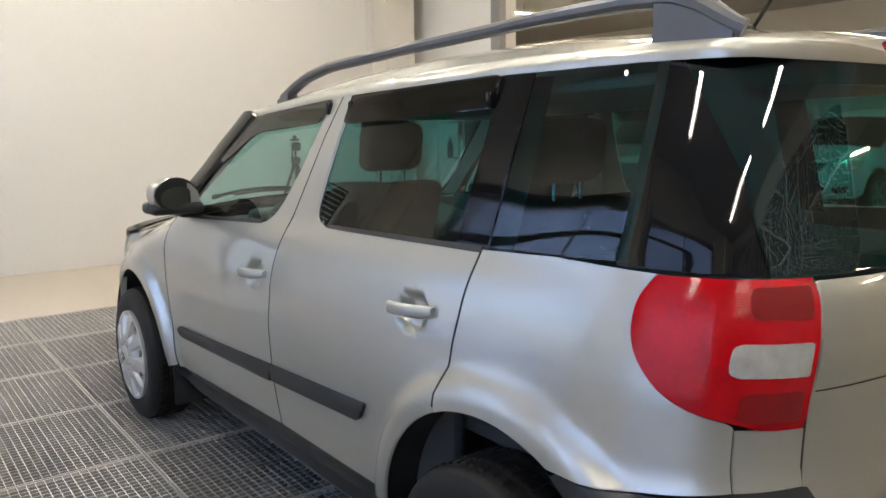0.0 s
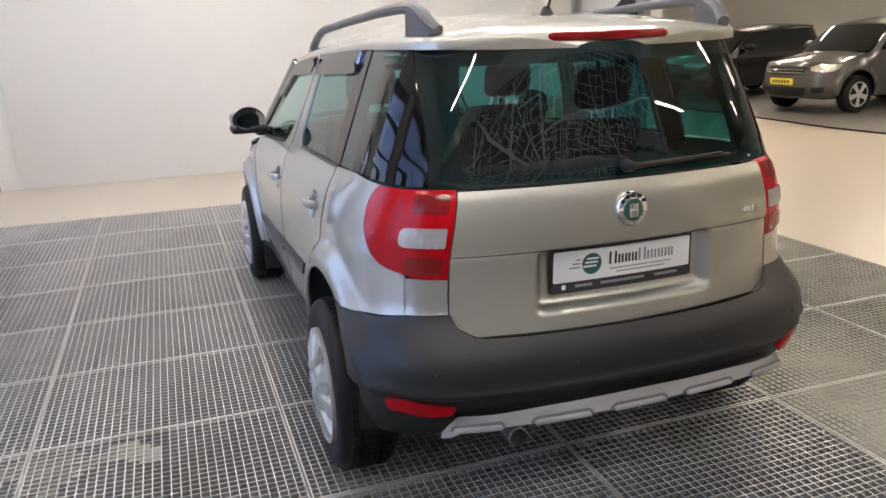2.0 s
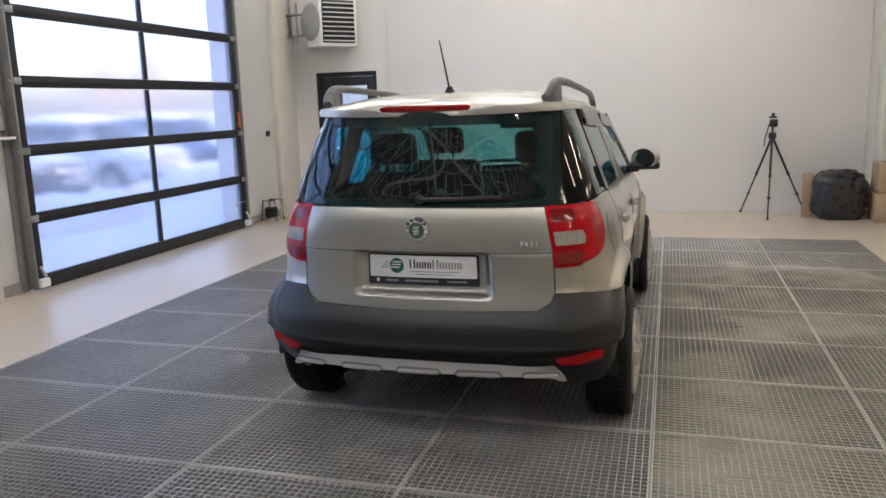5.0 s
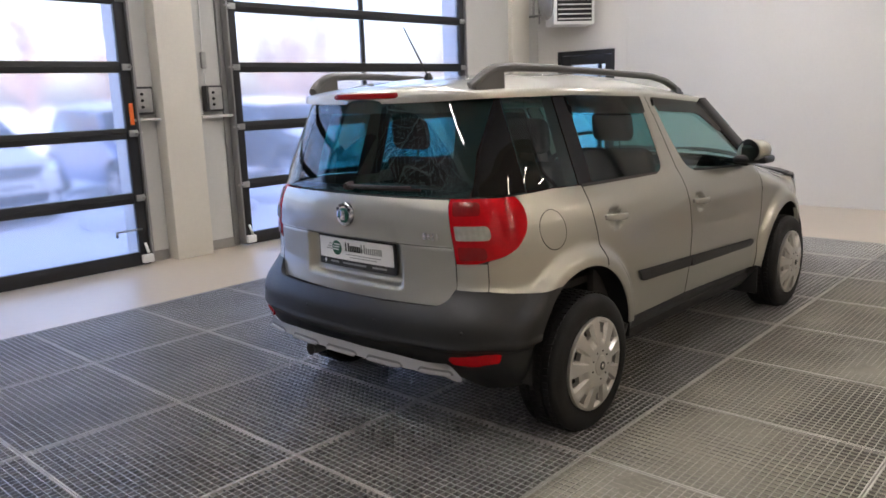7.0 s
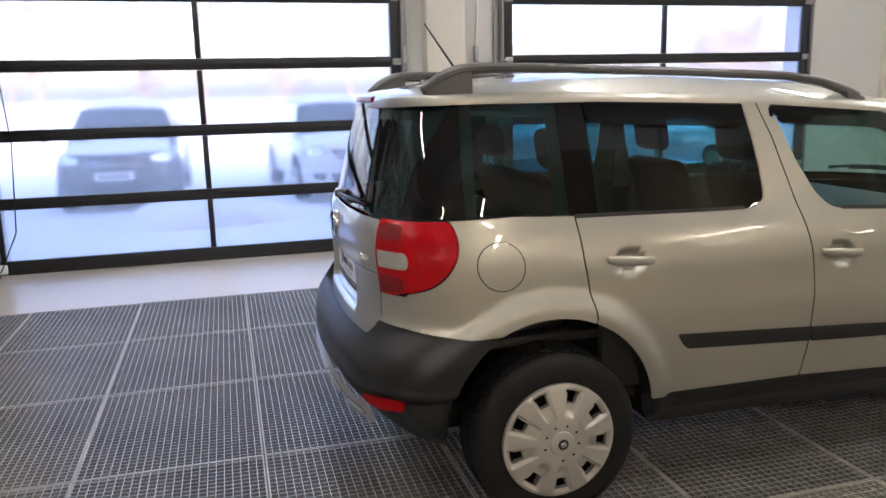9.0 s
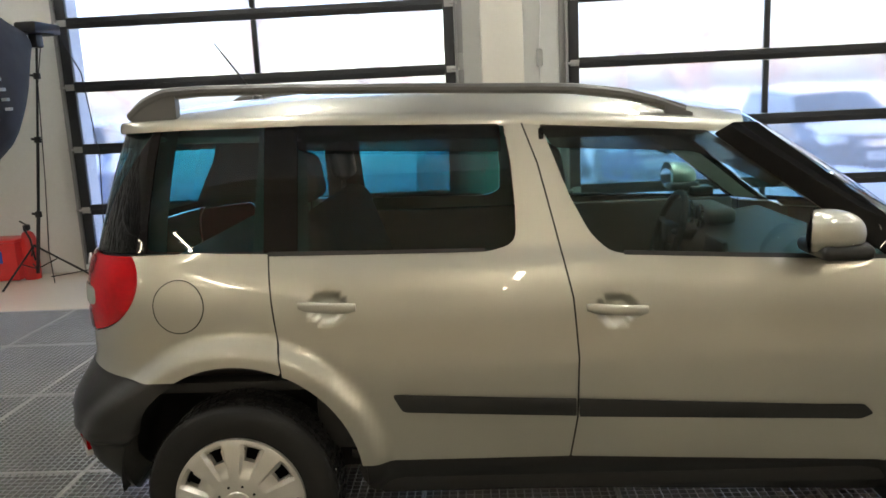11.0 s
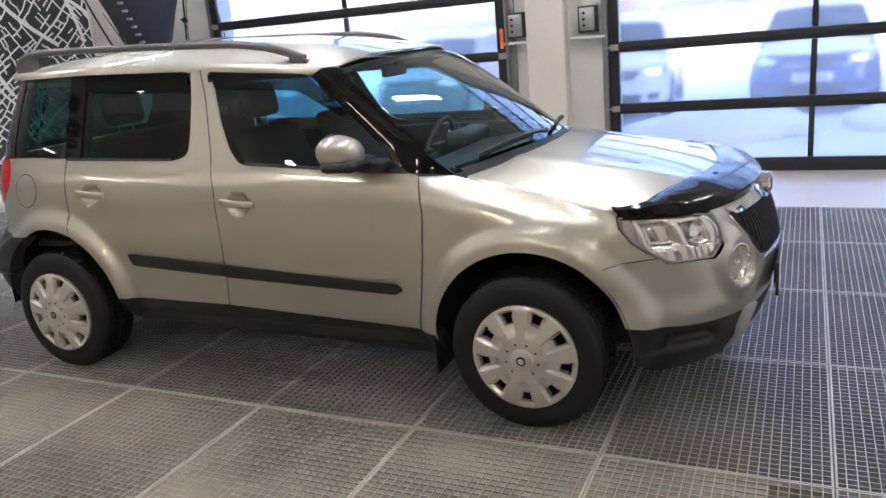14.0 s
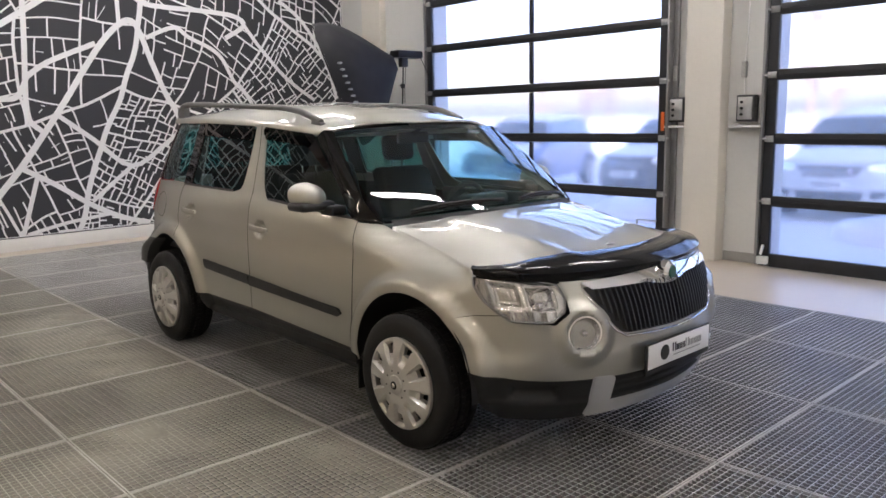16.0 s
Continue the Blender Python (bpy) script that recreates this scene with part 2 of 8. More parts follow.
def box_into(bm, lo, hi, bevel=0.0, seg=2, m=None):
    """A box from corner to corner, with rounded edges."""
    vs = bmesh.ops.create_cube(bm, size=1.0)["verts"]
    for v in vs:
        v.co = Vector([(a + b) / 2 + c * (b - a) for a, b, c in zip(lo, hi, v.co)])
    if bevel:
        es = list({e for v in vs for e in v.link_edges})
        r = bmesh.ops.bevel(bm, geom=es, offset=bevel, segments=seg, affect="EDGES", profile=0.5)
        vs = list({v for f in r["faces"] for v in f.verts})
    if m is not None:
        bmesh.ops.transform(bm, matrix=m, verts=vs)
    return vs


def box(name, lo, hi, mat, parent=None, bevel=0.0, label="", m=None):
    bm = bmesh.new()
    box_into(bm, lo, hi, bevel, 2, m)
    return mesh_object(name, bm, mat, parent, label)


def tube_into(bm, path, radius, seg=8, closed=False):
    """A tube of one or several radii along a path."""
    pts = [Vector(p) for p in path]
    radii = radius if isinstance(radius, (list, tuple)) else [radius] * len(pts)
    rings, n = [], len(pts)
    up = Vector((0.13, 0.31, 0.94))
    for i, p in enumerate(pts):
        d = (pts[min(i + 1, n - 1)] - pts[max(i - 1, 0)]).normalized()
        a = d.cross(up)
        if a.length < 1e-3:
            a = d.cross(Vector((1, 0, 0)))
        a.normalize()
        b = d.cross(a).normalized()
        rings.append([bm.verts.new(p + (a * math.cos(t) + b * math.sin(t)) * radii[i]) for t in (2 * math.pi * k / seg for k in range(seg))])
    for r0, r1 in zip(rings, rings[1:]):
        for k in range(seg):
            bm.faces.new((r0[k], r0[(k + 1) % seg], r1[(k + 1) % seg], r1[k]))
    bm.faces.new(rings[0][::-1])
    bm.faces.new(rings[-1])


def tube(name, path, radius, mat, parent=None, seg=8, label=""):
    bm = bmesh.new()
    tube_into(bm, path, radius, seg)
    bmesh.ops.recalc_face_normals(bm, faces=bm.faces)
    return mesh_object(name, bm, mat, parent, label)


def lathe_into(bm, profile, seg=48, axis="Y", at=(0, 0, 0)):
    """Turns a profile of (radius, along) round an axis."""
    rings = []
    for k in range(seg):
        c, s = math.cos(2 * math.pi * k / seg), math.sin(2 * math.pi * k / seg)
        ring = []
        for r, h in profile:
            v = {"Y": (r * c, h, r * s), "Z": (r * c, r * s, h), "X": (h, r * c, r * s)}[axis]
            ring.append(bm.verts.new(Vector(v) + Vector(at)))
        rings.append(ring)
    for k in range(seg):
        a, b = rings[k], rings[(k + 1) % seg]
        for i in range(len(profile) - 1):
            bm.faces.new((a[i], a[i + 1], b[i + 1], b[i]))
    bmesh.ops.remove_doubles(bm, verts=bm.verts, dist=1e-5)
    bmesh.ops.recalc_face_normals(bm, faces=bm.faces)


def lathe(name, profile, mat, parent=None, seg=48, axis="Y", at=(0, 0, 0), label=""):
    bm = bmesh.new()
    lathe_into(bm, profile, seg, axis, at)
    return mesh_object(name, bm, mat, parent, label)


def rounded(points, radius=0.02, steps=5):
    """A polygon with its corners rounded. A point may carry a radius of its own."""
    out, n = [], len(points)
    for i in range(n):
        p, a, b = points[i], points[i - 1], points[(i + 1) % n]
        r = p[2] if len(p) > 2 else radius
        c, a, b = Vector(p[:2]), Vector(a[:2]), Vector(b[:2])
        da, db = a - c, b - c
        r = min(r, da.length * 0.45, db.length * 0.45)
        if r < 0.002:
            out.append(c)
            continue
        s, e = c + da.normalized() * r, c + db.normalized() * r
        for k in range(steps + 1):
            t = k / steps
            out.append(s * (1 - t) ** 2 + c * 2 * t * (1 - t) + e * t * t)
    return out


def shrunk(poly, d):
    n = len(poly)
    area = sum(poly[i].x * poly[(i + 1) % n].y - poly[(i + 1) % n].x * poly[i].y for i in range(n))
    s = 1 if area > 0 else -1
    out = []
    for i in range(n):
        e0, e1 = poly[i] - poly[i - 1], poly[(i + 1) % n] - poly[i]
        n0, n1 = Vector((-e0.y, e0.x)), Vector((-e1.y, e1.x))
        k = (n0.normalized() + n1.normalized()) * s
        k = k.normalized() if k.length > 1e-6 else k
        out.append(poly[i] + k * d)
    return out


def panel(name, poly, chart, mat, parent=None, step=0.05, rim=0.010, off=0.0, disp=None, gap=0.0028, label="", out=None):
    """A sheet over a polygon of chart coordinates, laid on the curved surface that chart(a, b) gives, its border turned in.
    out: a point inside the body, from which the sheet faces away."""
    poly = [Vector(p[:2]) for p in poly]
    if gap:
        poly = shrunk(poly, gap)
    bm = bmesh.new()
    bm.faces.new([bm.verts.new((p.x, p.y, 0)) for p in poly])
    for ax in (0, 1):
        lo, hi = min(p[ax] for p in poly), max(p[ax] for p in poly)
        k = math.floor(lo / step) + 1
        while k * step < hi - 1e-4:
            co, no = [0, 0, 0], [0, 0, 0]
            co[ax], no[ax] = k * step, 1
            bmesh.ops.bisect_plane(bm, geom=bm.verts[:] + bm.edges[:] + bm.faces[:], plane_co=co, plane_no=no, dist=1e-5)
            k += 1
    inner = Vector(out) if out is not None else None
    h = 0.022

    def normal(f, a, b):
        return (f(a + h, b) - f(a - h, b)).cross(f(a, b + h) - f(a, b - h)).normalized()

    a0, b0 = poly[0]
    mid = sum(poly, Vector((0, 0))) / len(poly)
    ref = chart(mid.x, mid.y) - (inner if inner is not None else Vector((0, 0, 0.7)))
    sign = 1 if normal(chart, mid.x, mid.y).dot(ref) > 0 else -1

    def surf(a, b):
        return chart(a, b) + normal(chart, a, b) * sign * (off + (disp(a, b) if disp else 0.0))

    border = [e for e in bm.edges if len(e.link_faces) == 1]
    nrm = {}
    for v in bm.verts:
        a, b = v.co.x, v.co.y
        nn = normal(chart, a, b) * sign
        if disp:
            e = 0.003
            ta, tb = (chart(a + h, b) - chart(a - h, b)) / (2 * h), (chart(a, b + h) - chart(a, b - h)) / (2 * h)
            nn = (nn - ta * ((disp(a + e, b) - disp(a - e, b)) / (2 * e * ta.length_squared)) - tb * ((disp(a, b + e) - disp(a, b - e)) / (2 * e * tb.length_squared))).normalized()
        v.co = surf(a, b)
        nrm[v] = nn
    bm.normal_update()
    if sum(f.normal.dot(nrm[f.verts[0]]) * f.calc_area() for f in bm.faces) < 0:
        bmesh.ops.reverse_faces(bm, faces=bm.faces)
    if rim:
        for e in border:
            e.smooth = False
        ext = bmesh.ops.extrude_edge_only(bm, edges=border)["geom"]
        seen = {}
        for v in ext:
            if isinstance(v, bmesh.types.BMVert):
                src = [e.other_vert(v) for e in v.link_edges if e.other_vert(v) in nrm]
                seen[v] = nrm[src[0]] if src else Vector((0, 0, 1))
        for v, nn in seen.items():
            v.co -= nn * rim
            nrm[v] = nn
    bm.verts.index_update()
    bm.verts.ensure_lookup_table()
    normals = [tuple(nrm.get(v, Vector((0, 0, 1)))) for v in bm.verts]
    me = bpy.data.meshes.new(name)
    for f in bm.faces:
        f.smooth = True
    bm.to_mesh(me)
    bm.free()
    me.materials.append(mat)
    me.normals_split_custom_set_from_vertices(normals)
    ob = new(name, me)
    ob.parent = parent
    if label:
        ob["label"] = label
    return ob

# ---- the hall: floor, walls, ceiling ----
X_BACK, X_FRONT, Y_DOORS, Y_OPEN, H = -6.6, 6.07, 4.54, -4.22, 4.7
PIT_X0, PIT_X1, PIT_Y = -6.214, 3.95, 2.985
ROW, COL = (PIT_X1 - PIT_X0) / 13, PIT_Y / 3


def structure(name, boxes, mat, label, category, bevel=0.0):
    bm = bmesh.new()
    for lo, hi in boxes:
        box_into(bm, lo, hi, bevel)
    return tagged(mesh_object(name, bm, mat), label, category, kind="structure")


structure("floor", [
    ((PIT_X1, -PIT_Y, -0.50), (X_FRONT + 0.2, 4.78, 0)), ((-14.0, -PIT_Y, -0.50), (PIT_X0, 4.78, 0)),
    ((PIT_X0, PIT_Y, -0.50), (PIT_X1, 4.78, 0)), ((-14.0, -24.0, -0.50), (X_FRONT + 0.2, -PIT_Y, 0)), ((X_FRONT + 0.2, -24.0, -0.25), (24.0, -4.3, 0))], FLOOR, "pale beige glossy resin floor of the workshop", "floor")
structure("hall_floor_strip", [((1.0, -23.9, 0.0), (23.7, -8.2, 0.004))], GREY_CONCRETE, "dark grey concrete under the row of parked cars", "floor")
structure("pit_floor", [((PIT_X0 - 0.1, -PIT_Y - 0.1, -0.60), (PIT_X1 + 0.1, PIT_Y + 0.1, -0.40))], PIT, "muddy drain pit floor under the gratings, shade painted into its colour", "floor")
structure("wall_north", [
    ((X_FRONT, -4.5, 0), (X_FRONT + 0.2, 3.2, H)), ((X_FRONT, 4.19, 0), (X_FRONT + 0.2, 4.8, H)), ((X_FRONT, 3.2, 2.09), (X_FRONT + 0.2, 4.19, H))],
    WALL, "smooth white painted end wall", "wall")
structure("wall_panel", [((X_FRONT - 0.035, -3.45, 0.0), (X_FRONT - 0.002, 2.98, H))], WALL, "white photo backdrop panel on the end wall", "wall", 0.004)
structure("pilaster_north", [((5.72, -3.98, 0), (X_FRONT - 0.003, -3.56, H))], CREAM, "cream painted pilaster beside the shelving", "pillar", 0.01)
structure("wall_east", [((4.37, -4.47, 0), (X_FRONT, Y_OPEN, H))], WALL, "white partition wall with a coat on its end", "wall", 0.006)
structure("corner_profile", [((4.355, -4.30, 0), (4.52, Y_OPEN + 0.012, H))], TRIM_GREY, "grey metal corner profile of the partition", "trim", 0.004)
structure("lintel_east", [((-14, -4.47, 3.9), (4.37, Y_OPEN, H))], WALL, "white lintel over the wide opening", "wall")
structure("wall_south", [((X_BACK - 0.2, -4.5, 0), (X_BACK, 4.8, H))], WALL, "plain wall behind the street plan mural", "wall")
D1, D2, DOOR_H = (-4.42, -0.68), (0.50, 4.12), 3.75
structure("wall_west", [
    ((X_BACK, Y_DOORS, 0), (D1[0], Y_DOORS + 0.24, H)), ((D1[1], Y_DOORS, 0), (D2[0], Y_DOORS + 0.24, H)), ((D2[1], Y_DOORS, 0), (X_FRONT, Y_DOORS + 0.24, H)),
    ((D1[0], Y_DOORS, DOOR_H), (D1[1], Y_DOORS + 0.24, H)), ((D2[0], Y_DOORS, DOOR_H), (D2[1], Y_DOORS + 0.24, H))], WALL_GREY, "light grey wall with two sectional doors", "wall")
for n_, (x0, x1, y0) in enumerate(((-0.38, 0.02, 4.36), (-5.95, -5.5, 4.42), (5.3, 5.72, 4.45))):
    structure("column_%d" % (n_ + 1), [((x0, y0, 0), (x1, Y_DOORS - 0.002, H))], CREAM, "cream painted column against the door wall", "column", 0.012)
structure("baseboard", [((-0.66, 4.52, 0), (-0.385, 4.538, 0.10)), ((0.025, 4.52, 0), (0.44, 4.538, 0.10)), ((4.2, 4.52, 0), (5.29, 4.538, 0.10)), ((X_BACK + 0.01, 4.52, 0), (-5.96, 4.538, 0.10)),
                        ((X_FRONT - 0.02, 4.2, 0), (X_FRONT - 0.002, 4.5, 0.08))], BASEBOARD, "grey tiled skirting along the door wall", "skirting", 0.003)
structure("ceiling", [((-14, -24, H), (X_FRONT + 0.2, 4.8, H + 0.2)), ((X_FRONT + 0.2, -24, H), (24, -4.3, H + 0.2))], CEILING, "pale sheet metal ceiling", "ceiling")
structure("hall_wall_far", [((23.8, -24, 0), (24, -4.4, H)), ((X_FRONT + 0.2, -4.47, 0), (24, -4.3, H))], WALL, "cream wall of the neighbouring workshop", "wall")
structure("hall_wall_side", [((-14, -20.6, 0), (24, -20.4, H))], WALL, "cream side wall of the neighbouring workshop", "wall")
structure("hall_wall_rear", [((-14.2, -24, 0), (-14, 4.8, H)), ((-14, 4.55, 0), (X_BACK - 0.2, 4.75, H))], WALL, "cream rear wall of the neighbouring workshop", "wall")

# mural with its pale ledge
structure("mural", [((X_BACK + 0.002, -4.4, 0.16), (X_BACK + 0.022, 4.50, 4.2))], MAP, "black wall panel printed with a white street plan", "mural")
structure("mural_ledge", [((X_BACK + 0.002, -4.4, 0.0), (X_BACK + 0.05, 4.50, 0.155))], WALL, "white skirting ledge under the mural", "skirting", 0.008)

# ---- ceiling lamps ----
def ceiling_lamp(m, length, mat, label):
    lamp = thing("ceiling_lamp", label, "ceiling lamp", "ceiling lamps")
    box("housing", (-0.07, -length / 2, 0.0), (0.07, length / 2, 0.06), WHITE_PLASTIC, lamp, 0.01)
    box("diffuser", (-0.055, -length / 2 + 0.03, -0.02), (0.055, length / 2 - 0.03, 0.002), mat, lamp, 0.008)
    for y in (-length / 3, length / 3):
        tube("hanger", [(0, y, 0.05), (0, y, 0.262)], 0.006, BLACK_METAL, lamp, 6)
    lamp.matrix_basis = m
    return lamp


bay_lamp = ceiling_lamp(pose(-5.0, -1.7, H - 0.26), 1.5, TUBE, "long white ceiling lamp, lit")
for x in (-5.0, -1.95, 1.1, 4.15):
    for y in (-1.7, 0.5, 2.7):
        if (x, y) != (-5.0, -1.7):
            copy_thing(bay_lamp, pose(x, y, H - 0.26))
hall_lamp = ceiling_lamp(pose(-9, -7.5, H - 0.26), 2.4, HALL_TUBE, "long warm workshop ceiling lamp, lit")
for x in (-4.5, 0.0, 4.5, 9.0, 13.5, 18.5):
    for y in (-7.5, -14.0):
        copy_thing(hall_lamp, pose(x, y, H - 0.26))


# ---- sectional doors ----
BARS = (0.05, 0.655, 1.262, 1.868, 2.475, 3.082, 3.69)


def sectional_door(name, x0, x1):
    door = thing(name, "anthracite sectional garage door with clear panes", "garage door", "sectional doors", "structure")
    y0, y1, mid = 4.435, 4.485, (x0 + x1) / 2
    for k, z in enumerate(BARS):
        hh = 0.085 if k in (0, 6) else 0.052
        bm = bmesh.new()
        box_into(bm, (x0 + 0.051, y0, z - hh + (0.04 if k == 0 else 0)), (x1 - 0.051, y1, z + hh), 0.006)
        if 0 < k < 6:
            box_into(bm, (x0 + 0.051, y0 - 0.004, z - 0.006), (x1 - 0.051, y0 + 0.01, z + 0.006), 0.002)
        part("rail", bm, DOOR_FRAME, door)
    for k in range(6):
        a, b = BARS[k] + (0.087 if k == 0 else 0.054), BARS[k + 1] - (0.087 if k == 5 else 0.054)
        box("mullion", (mid - 0.026, y0 + 0.003, a), (mid + 0.026, y1 - 0.003, b), DOOR_FRAME, door, 0.005)
        for u0, u1 in ((x0 + 0.053, mid - 0.028), (mid + 0.028, x1 - 0.053)):
            p = box("pane", (u0, y0 + 0.022, a), (u1, y0 + 0.026, b), ACRYLIC, door)
            p.visible_shadow = False
        for xs, sgn in ((x0, 1), (x1, -1)):
            z = BARS[k + 1]
            bm = bmesh.new()
            box_into(bm, (xs - 0.035, y0 - 0.022, z - 0.03), (xs + 0.05, y0 - 0.004, z + 0.03), 0.004)
            tube_into(bm, [(xs - sgn * 0.02, y0 - 0.02, z), (xs - sgn * 0.09, y0 - 0.02, z)], 0.012)
            part("hinge", bm, STEEL, door)
    for xs in (x0, x1):
        box("stile", (xs - 0.05, y0 - 0.003, 0.01), (xs + 0.05, y1 + 0.002, 3.77), DOOR_FRAME, door, 0.005)
    for sgn, xs in ((-1, x0), (1, x1)):
        bm = bmesh.new()
        box_into(bm, (min(xs + sgn * 0.055, xs + sgn * 0.075), 4.40, 0.02), (max(xs + sgn * 0.055, xs + sgn * 0.075), 4.50, 3.95), 0.003)
        box_into(bm, (min(xs + sgn * 0.055, xs + sgn * 0.13), 4.50, 0.02), (max(xs + sgn * 0.055, xs + sgn * 0.13), 4.538, 3.95), 0.003)
        part("track", bm, TRIM_GREY, door)
        bm = bmesh.new()
        box_into(bm, (xs - 0.05, y0 - 0.06, 0.03), (xs + 0.06, y0 - 0.005, 0.11), 0.012)
        tube_into(bm, [(xs, y0 - 0.07, 0.13), (xs, y0 - 0.02, 0.22)], 0.014)
        part("bottom_bracket", bm, WHITE_PLASTIC, door)
    bm = bmesh.new()
    tube_into(bm, [(x1 - 0.02, y0 - 0.03, 0.36), (x1 - 0.28, y0 - 0.03, 0.36)], 0.008)
    tube_into(bm, [(x1 - 0.27, y0 - 0.03, 0.36), (x1 - 0.27, y0 - 0.03, 0.31)], 0.013)
    part("latch", bm, STEEL, door)
    box("marker", (x1 - 0.01, y0 - 0.018, 1.34), (x1 + 0.03, y0 - 0.004, 1.54), ORANGE, door, 0.006)
    return door


sectional_door("garage_door_1", *D1)
sectional_door("garage_door_2", *D2)


def control_box(x):
    c = thing("door_control_box", "grey door control box with a hanging pendant", "control box", "door controls")
    box("case", (x - 0.095, 4.44, 1.43), (x + 0.095, 4.536, 1.69), DASH, c, 0.012)
    box("lid", (x - 0.075, 4.428, 1.45), (x + 0.075, 4.442, 1.67), STEEL, c, 0.008)
    for z in (1.50, 1.56, 1.62):
        lathe("button", [(0, 4.412), (0.012, 4.412), (0.014, 4.418), (0.014, 4.43)], BLACK_METAL, c, 12, at=(x - 0.03, 0, z))
    box("shelf", (x - 0.17, 4.43, 1.37), (x + 0.19, 4.538, 1.395), WALL, c, 0.004)
    tube("cord", [(x - 0.05, 4.52, 1.70), (x - 0.06, 4.52, 1.95), (x - 0.04, 4.525, 2.4), (x - 0.04, 4.53, 3.2)], 0.007, WHITE_PLASTIC, c, 6)
    box("pendant", (x - 0.085, 4.49, 1.86), (x - 0.03, 4.53, 2.02), STEEL, c, 0.01)
    return c


control_box(0.24)
control_box(-0.52)
structure("switch_plate", [((5.02, 4.50, 1.18), (5.09, 4.538, 1.26))], BLACK_METAL, "small black wall switch", "switch", 0.006)


# ---- glazed door in the end wall ----
def glazed_door():
    d = thing("door_1", "black framed glazed door with a long steel handle", "door", kind="structure")
    x0, x1 = X_FRONT + 0.03, X_FRONT + 0.10
    for name, lo, hi in (("jamb", (x0 - 0.02, 3.205, 0), (x1, 3.265, 2.085)), ("jamb", (x0 - 0.02, 4.125, 0), (x1, 4.185, 2.085)), ("head", (x0 - 0.02, 3.267, 2.02), (x1, 4.123, 2.085)),
                         ("stile", (x0, 3.27, 0.012), (x1 - 0.01, 3.37, 2.015)), ("stile", (x0, 3.96, 0.012), (x1 - 0.01, 4.12, 2.015)),
                         ("top_rail", (x0, 3.372, 1.88), (x1 - 0.01, 3.958, 2.015)), ("bottom_rail", (x0, 3.372, 0.012), (x1 - 0.01, 3.958, 0.13))):
        box(name, lo, hi, DOOR_FRAME, d, 0.005)
    p = box("pane", (x0 + 0.025, 3.372, 0.132), (x0 + 0.031, 3.958, 1.878), PANE, d)
    p.visible_shadow = False
    bm = bmesh.new()
    tube_into(bm, [(x0 - 0.05, 3.40, 0.5), (x0 - 0.05, 3.40, 1.55)], 0.014, 10)
    for z in (0.6, 1.45):
        tube_into(bm, [(x0 - 0.05, 3.40, z), (x0 + 0.01, 3.36, z)], 0.010, 8)
    part("handle", bm, STEEL, d)
    lathe("lock", [(0, x0 - 0.012), (0.018, x0 - 0.012), (0.02, x0 + 0.0)], STEEL, d, 16, "X", at=(0, 3.32, 1.02))
    return d


glazed_door()


# the porch behind the door: glazed screen, paving
def porch():
    p = thing("porch_screen", "dark framed glass screen of the entrance porch", "glass screen", kind="structure")
    xa, xb, ya, yb = X_FRONT + 0.25, X_FRONT + 4.2, 4.75, 3.05
    for z in (0.08, 0.75, 1.45, 2.1, 2.75):
        box("transom", (xa, ya, z - 0.03), (xb, ya + 0.06, z + 0.03), DOOR_FRAME, p, 0.004)
    for x in (xa + 0.03, xa + 2.0, xb - 0.03):
        box("post", (x - 0.03, ya - 0.006, 0.0), (x + 0.03, ya + 0.066, 2.8), DOOR_FRAME, p, 0.004)
    for k, (z0, z1) in enumerate(((0.11, 0.72), (0.78, 1.42), (1.48, 2.07), (2.13, 2.72))):
        for x0, x1 in ((xa + 0.06, xa + 1.97), (xa + 2.03, xb - 0.06)):
            q = box("pane", (x0, ya + 0.028, z0), (x1, ya + 0.032, z1), ACRYLIC, p)
            q.visible_shadow = False
    return p


porch()
structure("porch_wall", [((X_FRONT + 4.22, 2.4, 0), (X_FRONT + 4.4, 4.82, 2.8)), ((X_FRONT + 0.22, 2.4, 0), (X_FRONT + 4.22, 2.58, 2.8))], WALL_GREY, "grey inner walls of the entrance porch", "wall")
# Unseen slab added overhead: daylight reaches the porch only through its screen.
structure("porch_roof", [((X_FRONT + 0.22, 2.4, 2.81), (X_FRONT + 4.4, 4.82, 2.95))], WALL_GREY, "added flat roof over the porch, unseen, blocks sky light", "roof")
structure("porch_floor", [((X_FRONT + 0.2, 2.6, -0.2), (X_FRONT + 4.2, 4.82, -0.002))], FLOOR, "pale floor of the entrance porch", "floor")
structure("porch_mat", [((X_FRONT + 0.5, 3.1, 0.0), (X_FRONT + 2.2, 4.3, 0.012))], DASH, "dark entrance mat on the porch floor", "mat")

